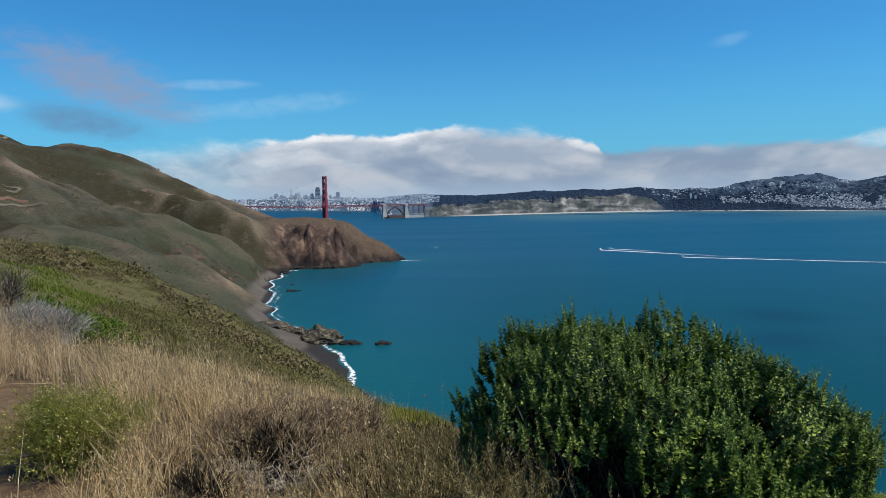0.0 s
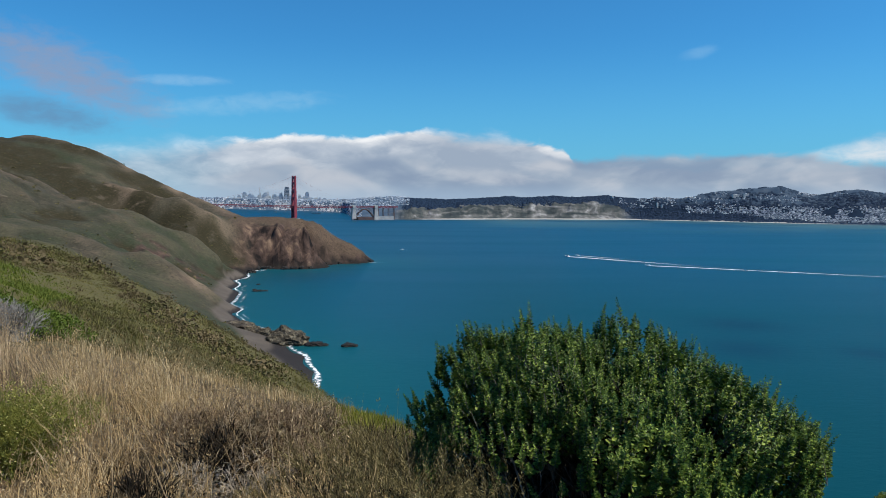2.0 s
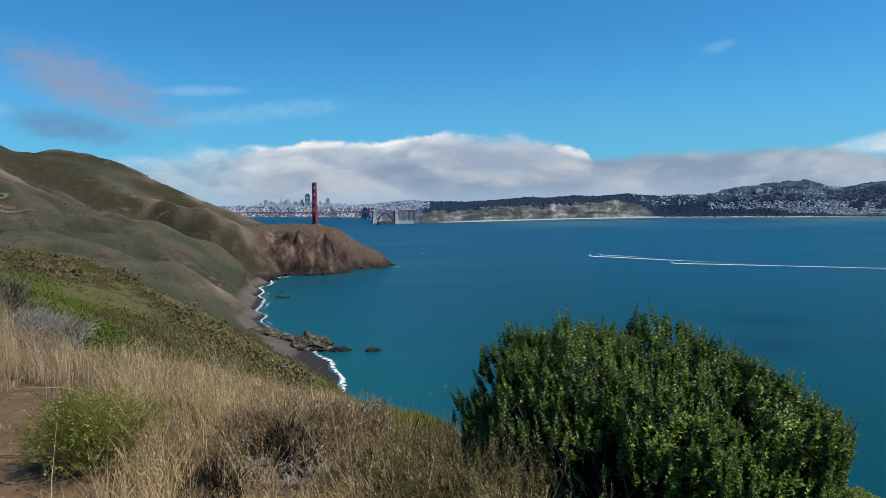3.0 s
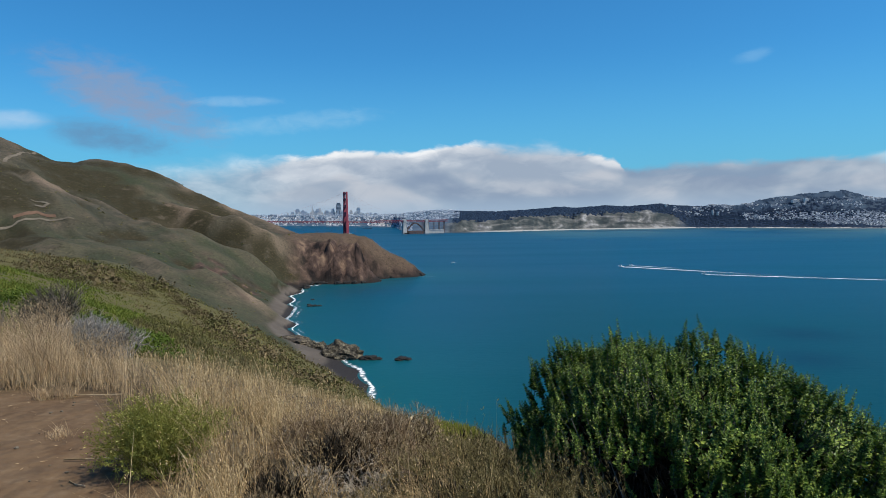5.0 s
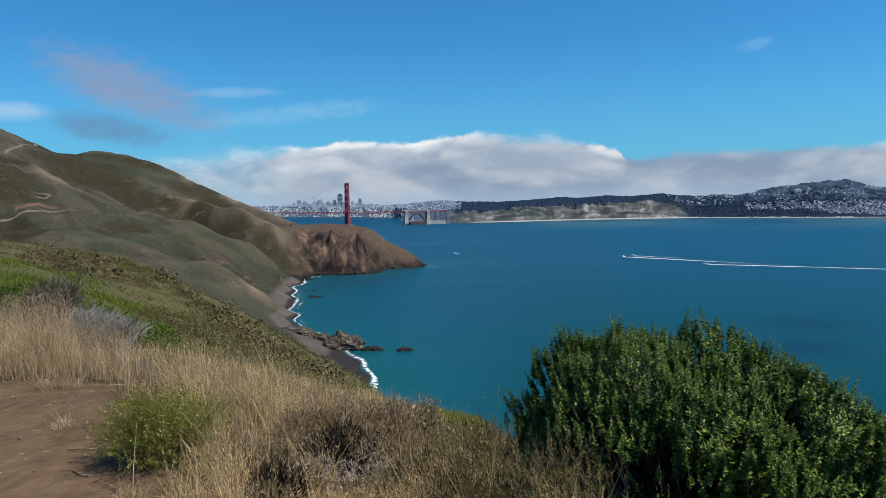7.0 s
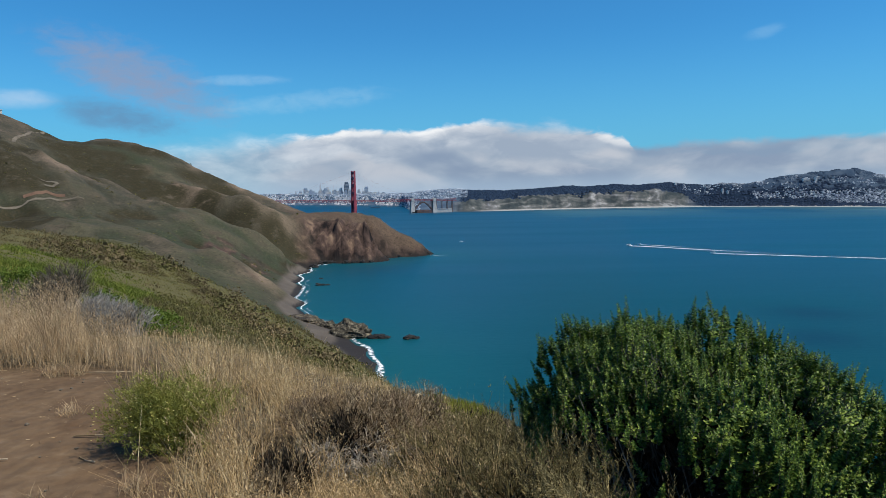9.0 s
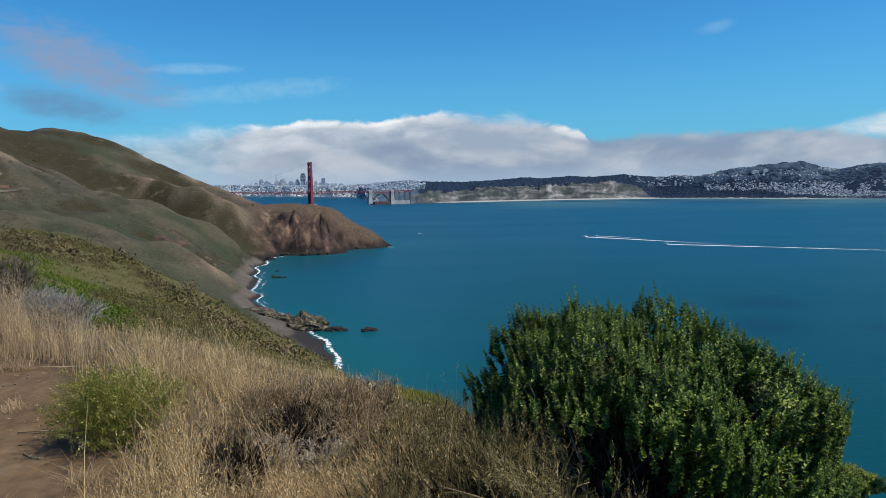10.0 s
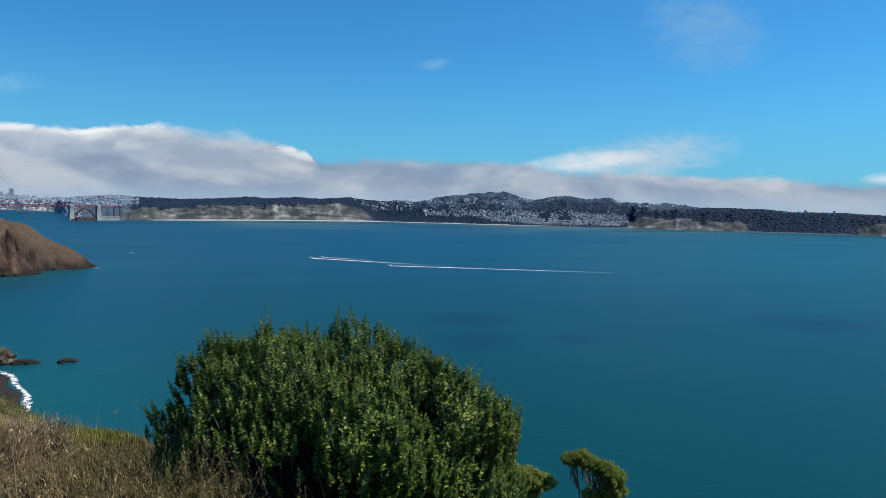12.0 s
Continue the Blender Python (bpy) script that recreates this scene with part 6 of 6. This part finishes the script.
for x, y, h, w, seed in ((0.0, 3.35, 0.76, 0.40, 61), (0.3, 3.15, 0.80, 0.40, 62), (0.58, 3.0, 0.70, 0.40, 63), (0.85, 2.9, 0.52, 0.38, 64), (0.12, 2.75, 0.36, 0.36, 65), (0.5, 2.55, 0.40, 0.38, 66), (-0.22, 3.0, 0.44, 0.40, 67), (0.15, 3.8, 0.72, 0.45, 68), (-0.15, 4.2, 0.6, 0.45, 69), (0.45, 3.45, 0.78, 0.4, 70),
                         (-0.05, 5.05, 0.42, 0.42, 72), (0.32, 4.95, 0.44, 0.42, 73), (0.62, 4.75, 0.46, 0.4, 74), (0.18, 4.45, 0.5, 0.42, 76), (-0.65, 5.7, 0.3, 0.42, 77), (0.0, 5.65, 0.36, 0.42, 78)):
    s, tip, td, r2 = dead_shrub(x, y, h, w, seed, "heather", "low brown dried heath shrub before the bush", 22, 2, "heath_shrub", -0.02, 0.006)
    spray = fbm(tip[:, 0] * 5.0, tip[:, 2] * 5.0 + tip[:, 1], seed, 2) > -0.12
    tip, td = tip[spray], unit(td[spray] + [-0.25, 0.0, 0.0])
    v, q = shoot_leaves(tip - td * 0.05, td, r2.uniform(0.12, 0.28, len(tip)), 36, 0.034, 0.0056, r2, 0.5)
    part_np("dry_foliage", v, q, M["heather"], s)
    shade_core(s, x, y, h, w, r2)

for x, y, h, w, seed in ((-0.62, 4.45, 0.42, 0.6, 161), (0.02, 4.3, 0.42, 0.3, 162), (-0.05, 4.05, 0.3, 0.3, 163), (-0.95, 4.25, 0.36, 0.4, 164), (-0.6, 4.2, 0.42, 0.35, 165)):
    dead_shrub(x, y, h, w, seed, "bleached_wood", "bleached dead stems tangled in dry grass", 16, 2, "bleached_shrub", 0.1, 0.006)


STALKS = (((-0.31, 3.48, 98.2), (-0.39, 3.47, 99.18)), ((-0.29, 3.69, 98.2), (-0.34, 3.68, 99.06)), ((0.34, 3.5, 98.3), (0.29, 3.5, 98.98)),
          ((-0.05, 4.61, 98.2), (0.16, 4.61, 98.76)), ((-0.18, 5.2, 98.05), (-0.18, 5.2, 98.58)), ((-0.75, 3.48, 98.3), (-1.0, 3.45, 98.96)),
          ((-0.32, 3.27, 98.3), (-0.52, 3.25, 98.97)), ((-1.26, 3.78, 98.3), (-1.28, 3.78, 99.13)), ((0.13, 2.61, 98.84), (0.45, 2.6, 98.73)),
          ((-1.5, 4.0, 98.3), (-1.46, 4.0, 98.95)), ((-1.0, 4.9, 98.2), (-0.92, 4.9, 98.8)))


def dry_stalk(a, b, seed):
    """One long dry stalk with a loose head."""
    bm = bmesh.new()
    p, q_ = Vector(a), Vector(b)
    side = Vector((0.03, 0.02, 0))
    pts_ = [p, p.lerp(q_, 0.35) + side * 0.4, p.lerp(q_, 0.7) + side * 0.5, q_]
    for k in range(3):
        beam(bm, pts_[k], pts_[k + 1], 0.0042 - 0.0009 * k, sides=4)
    s = part("dry_stalk", bm, M["straw_pale"])
    return tagged(s, "tall dry stalk standing above the scrub", "stalk", "dry stalks")


for k, (a, b) in enumerate(STALKS):
    dry_stalk(a, b, k)

# the shaded hollow under the dead shrub, drawn with near-black slivers
shade_core(dead, -0.86, 4.48, 0.62, 0.34, r2, 60)
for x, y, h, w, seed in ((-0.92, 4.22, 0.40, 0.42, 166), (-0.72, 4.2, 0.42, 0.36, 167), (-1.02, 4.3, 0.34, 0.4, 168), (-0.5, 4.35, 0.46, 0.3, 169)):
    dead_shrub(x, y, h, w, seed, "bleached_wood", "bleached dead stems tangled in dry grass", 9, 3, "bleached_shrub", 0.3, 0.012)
# a shrub added only to hold a painted shaded gap in the grass
low_shrub, _, _, r2 = dead_shrub(-1.18, 3.95, 0.22, 0.28, 175, "rust_twig", "low dried shrub added round a shaded hollow in grass", 34, 3, "dried_shrub", 0.0, 0.005)
shade_core(low_shrub, -1.18, 3.95, 0.30, 0.20, r2, 26)

# ---- grasses ----
rng = np.random.default_rng(71)


def scatter(n, x0, x1, y0, y1, keep):
    x, y = rng.uniform(x0, x1, n), rng.uniform(y0, y1, n)
    k = keep(x, y) * (1 - trail_mask(x, y)) > rng.uniform(0, 1, n)
    x, y = x[k], y[k]
    return np.stack([x, y, ground_z(x, y) - 0.01], -1)


def field(name, pts, h0, h1, width, mat, label, heads=0.25, bend=0.4, wind=2.6, taper=None):
    n = len(pts)
    clump = 0.6 + 0.8 * smooth(fbm(pts[:, 0] / 0.45, pts[:, 1] / 0.45, 111, 3), -0.5, 0.5)
    h = rng.uniform(h0, h1, n) * clump * (1.0 if taper is None else taper(pts))
    lean = wind + rng.normal(0, 1.1, n)
    lists = [blade_quads(pts, h, np.full(n, width) * rng.uniform(0.6, 1.3, n), lean, rng, bend)]
    k = rng.uniform(0, 1, n) < heads
    if k.any():
        lists.append(seed_heads(pts[k], h[k], lean[k], rng))
    v, q = joined(lists)
    return tagged(part_np(name, v, q, M[mat]), label, "grass", kind="stuff")


pts = scatter(98000, -12, -1.2, 6.0, 12.0, lambda x, y: (0.08 + 0.92 * smooth(fbm(x * 2.6, y * 2.6, 124, 3), -0.25, 0.25)) * smooth(y + 0.12 * x + 0.5 * fbm(x, y, 121, 3), 5.9, 6.3) * smooth(y + 0.75 * x, 5.2, 4.0) * smooth(x, -1.2, -2.2))
field("tall_dry_grass", pts, 0.24, 0.62, 0.0036, "straw_pale", "tall pale dry grass along the trail's edge", 0.75, 0.75, taper=lambda p: 0.45 + 0.55 * smooth(p[:, 0], -2.0, -5.0))
pts = scatter(52000, -3.2, 0.6, 2.2, 7.2, lambda x, y: smooth(x + 0.35 * (y - 4), -2.5, -1.5) * smooth(x, 0.4, -0.3) * smooth(y + 0.9 * x, 5.0, 4.2) * smooth(fbm(x * 3.2, y * 3.2, 123, 3), -0.2, 0.25) * (1 - 0.97 * np.exp(-((x + 0.75) / 0.65) ** 2 - ((y - 4.5) / 0.7) ** 2)) * (1 - np.exp(-((x + 2.0) / 0.5) ** 2 - ((y - 4.15) / 0.7) ** 2)) * (1 - np.exp(-((x + 1.18) / 0.26) ** 2 - ((y - 3.8) / 0.3) ** 2)) * (0.35 + 0.65 * smooth(fbm(x * 1.4, y * 1.4, 122, 3), -0.3, 0.3)))
field("dry_grass", pts, 0.14, 0.54, 0.0036, "straw", "golden dry grass between the shrubs", 0.45, 0.95, taper=lambda p: (0.5 + 0.5 * smooth(p[:, 0], -0.3, -1.6)) * (1 - 0.5 * smooth(p[:, 1], 4.4, 4.0) * smooth(p[:, 0], -1.9, -1.4)))
pts = scatter(2000, -1.4, 1.0, 2.2, 4.7, lambda x, y: smooth(x, -1.2, -0.6) * smooth(x + 0.25 * y, 1.6, 0.8) * smooth(fbm(x * 2.5, y * 2.5, 126, 3), 0.0, 0.4) * (1 - np.exp(-((x + 0.8) / 0.4) ** 2 - ((y - 4.2) / 0.6) ** 2)))
field("tangled_grass", pts, 0.25, 0.62, 0.0036, "straw", "thin dry grass stems standing through the heath", 0.3, 0.6)
pts = scatter(26000, -1.75, 0.35, 2.4, 4.2, lambda x, y: smooth(x, -1.7, -1.35) * smooth(x + 0.3 * (y - 3.5), 0.35, -0.1) * smooth(y, 4.2, 4.0) * smooth(fbm(x * 3.0, y * 3.0, 129, 3), -0.3, 0.15) * (1 - np.exp(-((x + 1.18) / 0.26) ** 2 - ((y - 3.8) / 0.3) ** 2)) * (1 - 0.95 * np.exp(-((x + 0.82) / 0.3) ** 2 - ((y - 4.15) / 0.35) ** 2)))
field("golden_grass", pts, 0.10, 0.32, 0.0036, "straw", "dense golden dry grass before the dead shrub", 0.35, 1.1)
pts = scatter(26000, -6, 1.6, 4.6, 14, lambda x, y: smooth(x, -5.5, -2) * smooth(x, 1.6, 0.9) * smooth(y + 0.9 * x, 4.0, 4.8) * smooth(x, 0.2, -1.2))
field("bank_grass", pts, 0.05, 0.15, 0.006, "straw", "short dry grass on the falling bank", 0.1)
pts = scatter(22000, -0.7, 1.2, 5.3, 8.0, lambda x, y: smooth(x, -0.7, -0.3) * smooth(y, 5.4, 5.8) * smooth(fbm(x * 1.6, y * 1.6, 127, 3), -0.15, 0.2))
field("green_grass", pts, 0.03, 0.11, 0.010, "sedge", "fresh green grass on the bank's edge", 0.0)


def tuft(x, y, count, h, seed):
    r2 = np.random.default_rng(seed)
    z = float(ground_z(np.array([x]), np.array([y]))[0])
    p = np.array([x, y, z - 0.01]) + r2.normal(0, 0.05, (count, 3)) * [1, 1, 0]
    v, q = blade_quads(p, r2.uniform(h * 0.4, h, count), np.full(count, 0.004), r2.uniform(0, 6.28, count), r2, 1.4)
    return tagged(part_np("grass_tuft", v, q, M["straw_pale"]), "small dry grass tuft on bare earth", "grass", "trail tufts")


for i, (x, y, c, h) in enumerate(((-3.3, 5.2, 60, 0.13), (-4.2, 6.45, 160, 0.2), (-4.0, 6.5, 120, 0.2), (-3.0, 5.75, 90, 0.12), (-2.75, 5.9, 120, 0.16), (-5.0, 6.6, 120, 0.2),
                                  (-2.6, 3.6, 40, 0.08), (-2.3, 3.4, 60, 0.12), (-2.0, 3.7, 100, 0.18), (-4.6, 4.4, 20, 0.06))):
    tuft(x, y, c, h, 200 + i)


def stick(x, y, length, heading, seed):
    r2 = random.Random(seed)
    z = float(ground_z(np.array([x]), np.array([y]))[0])
    bm = bmesh.new()
    p = Vector((-length / 2, 0, 0.012))
    for k in range(5):
        q2 = p + Vector((length / 5, r2.uniform(-0.012, 0.012), r2.uniform(-0.004, 0.006)))
        beam(bm, p, q2, 0.010 - 0.001 * k, sides=5)
        p = q2
    ob = part("stick", bm, M["dead_wood"])
    ob.location, ob.rotation_euler = (x, y, z), (0, 0, heading)
    return tagged(ob, "dry grey stick lying on the trail", "stick", "trail sticks")


for i, (x, y, l, hd) in enumerate(((-3.25, 4.15, 0.22, 0.1), (-2.75, 4.65, 0.4, 0.05), (-3.0, 5.55, 0.25, 1.2), (-3.6, 4.0, 0.12, 2.0), (-2.6, 4.2, 0.18, -0.5), (-3.9, 6.5, 0.9, 0.03))):
    stick(x, y, l, hd, i)
n = 900
x, y = rng.uniform(-6.5, -1.6, n), rng.uniform(2.4, 6.8, n)
k = (trail_mask(x, y) > 0.5) & ((fbm(x * 0.9, y * 0.9, 128, 3) > 0.05) | (rng.uniform(0, 1, n) < 0.12) | (trail_mask(x + 0.3, y) < 0.6))
x, y = x[k], y[k]
ang = rng.uniform(0, 6.28, len(x))
dd = np.stack([np.cos(ang), np.sin(ang), rng.uniform(-0.02, 0.12, len(x))], -1)
v, q = leaf_quads(np.stack([x, y, ground_z(x, y) + 0.006], -1), dd, np.stack([-np.sin(ang), np.cos(ang), 0 * ang], -1), rng.lognormal(-2.9, 0.5, len(x)), rng.uniform(0.003, 0.008, len(x)), 0.4)
tagged(part_np("straw_litter", v, q, M["straw_pale"]), "scattered bits of dry straw on the trail", "litter", kind="stuff")
r2 = random.Random(9)
for i in range(46):
    x, y = r2.uniform(-5.5, -2.0), r2.uniform(2.6, 6.5)
    if float(trail_mask(np.array([x]), np.array([y]))[0]) < 0.8:
        continue
    bm = bmesh.new()
    bmesh.ops.create_icosphere(bm, subdivisions=1, radius=r2.uniform(0.008, 0.022))
    for v_ in bm.verts:
        v_.co = Vector((v_.co.x * r2.uniform(0.8, 1.3), v_.co.y, v_.co.z * r2.uniform(0.5, 0.8)))
    ob = part("pebble", bm, M["road_dirt"])
    ob.location = (x, y, float(ground_z(np.array([x]), np.array([y]))[0]) + 0.004)
    tagged(ob, "small dusty stone on the trail", "stone", "trail pebbles")

# ---- scrub on the slopes ----
rng = np.random.default_rng(81)


def slope_scrub(name, n, a0, a1, r0, r1, size, per, mat, label, keep=None, leafy=0.2):
    a, r = np.radians(rng.uniform(a0, a1, n)), np.exp(rng.uniform(math.log(r0), math.log(r1), n))
    x, y = r * np.sin(a), r * np.cos(a) - 0.4
    k = np.ones(n, bool) if keep is None else keep(x, y, np.degrees(a), r)
    x, y, r = x[k], y[k], r[k]
    z = ground_z(x, y)
    k = z > 9
    x, y, z, r = x[k], y[k], z[k], r[k]
    rad = (size[0] + size[1] * r) * np.clip(rng.lognormal(-0.15, 0.5, len(x)), 0.35, 2.6)
    v, q = blob_quads(np.stack([x, y, z - rad * 0.15], -1), rad, rad * rng.uniform(0.5, 1.0, len(x)), per, rng, leafy)
    return tagged(part_np(name, v, q, M[mat]), label, "scrub", kind="stuff")


def slope_cover(name, n, mat, label, keep, a0=-44, a1=-2, r0=10.5, r1=140):
    """Shaggy low growth: clumps of leaning blades that lie down the slope."""
    a, r = np.radians(rng.uniform(a0, a1, n)), np.exp(rng.uniform(math.log(r0), math.log(r1), n))
    x, y = r * np.sin(a), r * np.cos(a) - 0.4
    k = keep(x, y, np.degrees(a), r)
    x, y, r = x[k], y[k], r[k]
    z = ground_z(x, y)
    k = 5
    p = np.repeat(np.stack([x, y, z - 0.03], -1), k, axis=0)
    rr = np.repeat(r, k)
    p[:, :2] += rng.normal(0, 1, (len(p), 2)) * (0.07 + 0.003 * rr)[:, None]
    patchy = 0.45 + 1.2 * smooth(fbm(p[:, 0] / (0.8 + rr * 0.035), p[:, 1] / (0.8 + rr * 0.035), 137, 3), -0.3, 0.4)
    h = (0.075 + 0.0019 * rr) * rng.uniform(0.5, 1.3, len(p)) * patchy
    v, q = blade_quads(p, h, 0.011 + 0.0008 * rr, rng.uniform(0, 6.28, len(p)), rng, 1.5)
    return tagged(part_np(name, v, q, M[mat]), label, "scrub", kind="stuff")


def patch_at(x, y, r):
    return fbm(x / (1 + r * 0.10), y / (1 + r * 0.10), 131, 4)


def lime_zone(x, y, a, r):
    return (a > -37) & (a < -25.5 + 1.5 * fbm(x / 9, y / 9, 138, 3)) & (r > 16) & (r < 80) & (fbm(x / (2 + 0.12 * r), y / (2 + 0.12 * r), 132, 3) > -0.25 + 0.03 * (a + 30))


slope_cover("slope_grass", 33000, "slope_olive", "shaggy olive-green low growth on the near slope", lambda x, y, a, r: (patch_at(x, y, r) > -0.12) & ((r > 13) | (a > -20)) & ~lime_zone(x, y, a, r))
slope_cover("brown_growth", 21000, "slope_brown", "dry brown low growth on the near slope", lambda x, y, a, r: (patch_at(x, y, r) < 0.10) & ((r > 12) | (a > -20)) & ~lime_zone(x, y, a, r))
slope_cover("lime_growth", 7500, "slope_lime", "fresh yellow-green low growth on the near slope", lime_zone, -37, -24, 16, 80)
RIDGE = np.array([(-51.9, 81.4), (-56.7, 97.9), (-55.6, 106.7), (-54.7, 113.9), (-48.4, 112.4), (-33.5, 87.5), (-26.0, 76.0), (-21.3, 72.5), (-17.7, 72.1), (-13.5, 68.9)])
for nm, count, mt, lb in (("ridge_scrub", 420, "scrub_brown", "dark brown bushes along the slope's brow"), ("brow_scrub", 300, "scrub", "dark olive bushes along the slope's brow")):
    u0 = rng.uniform(0, 9, count)
    c0 = np.stack([np.interp(u0, np.arange(10), RIDGE[:, 0]), np.interp(u0, np.arange(10), RIDGE[:, 1])], -1) * rng.choice([1.0, 0.93, 0.86, 0.78], (count, 1), p=[0.5, 0.2, 0.15, 0.15]) * rng.uniform(0.985, 1.015, (count, 1))
    rad0 = rng.lognormal(-0.3, 0.5, count)
    v, q = blob_quads(np.stack([c0[:, 0], c0[:, 1], ground_z(c0[:, 0], c0[:, 1]) - 0.1], -1), rad0, rad0 * 0.8, 110, rng, 0.10)
    tagged(part_np(nm, v, q, M[mt]), lb, "scrub", kind="stuff")
slope_scrub("slope_scrub", 2300, -44, -3, 12, 135, (0.12, 0.0052), 90, "scrub", "olive coastal scrub on the near slope",
            lambda x, y, a, r: (fbm(x / (1 + r * 0.09), y / (1 + r * 0.09), 131, 3) > -0.02) & ~lime_zone(x, y, a, r), 0.10)
slope_scrub("brown_scrub", 1500, -44, -3, 12, 135, (0.11, 0.0050), 90, "scrub_brown", "dry brown scrub on the near slope",
            lambda x, y, a, r: (fbm(x / (1 + r * 0.09), y / (1 + r * 0.09), 131, 3) < 0.0) & ~lime_zone(x, y, a, r), 0.10)
for k, (a0, r0, h0, w0) in enumerate(((-35.4, 14.2, 1.15, 0.8), (-33.9, 14.6, 1.05, 0.7), (-30.2, 14.0, 0.85, 0.7), (-28.9, 13.6, 0.75, 0.7), (-27.4, 13.0, 0.60, 0.6), (-26.2, 13.6, 0.55, 0.7))):
    x0, y0 = r0 * math.sin(radians(a0)), r0 * math.cos(radians(a0))
    z0 = float(ground_z(np.array([x0]), np.array([y0]))[0])
    n0 = 60
    u0 = rng.normal(size=(n0, 3))
    u0 /= np.linalg.norm(u0, axis=1, keepdims=True)
    u0[:, 2] = np.abs(u0[:, 2])
    cs = np.array([x0, y0, z0]) + u0 * [w0, w0, h0 * 0.85]
    v, q = blob_quads(cs, np.full(n0, 0.16), np.full(n0, 0.14), 42, rng, 0.16)
    green_shrub = tagged(empty("green_shrub"), "fresh green leafy shrub behind the dry grass", "shrub", "green shrubs")
    part_np("crown", v, q, M["scrub_bright"], green_shrub)
    st = tube_quads(np.repeat(np.array([[x0, y0, z0 - 0.05]]), 20, 0), cs[:20], np.full(20, 0.015), np.full(20, 0.006))
    part_np("stem_cluster", *st, M["bark"], green_shrub)
slope_scrub("hill_scrub", 3200, -46, -11, 200, 1400, (0.2, 0.0011), 8, "scrub", "dark scattered bushes over the hillsides",
            lambda x, y, a, r: fbm(x / 60, y / 60, 133, 4) > 0.0, 0.5)
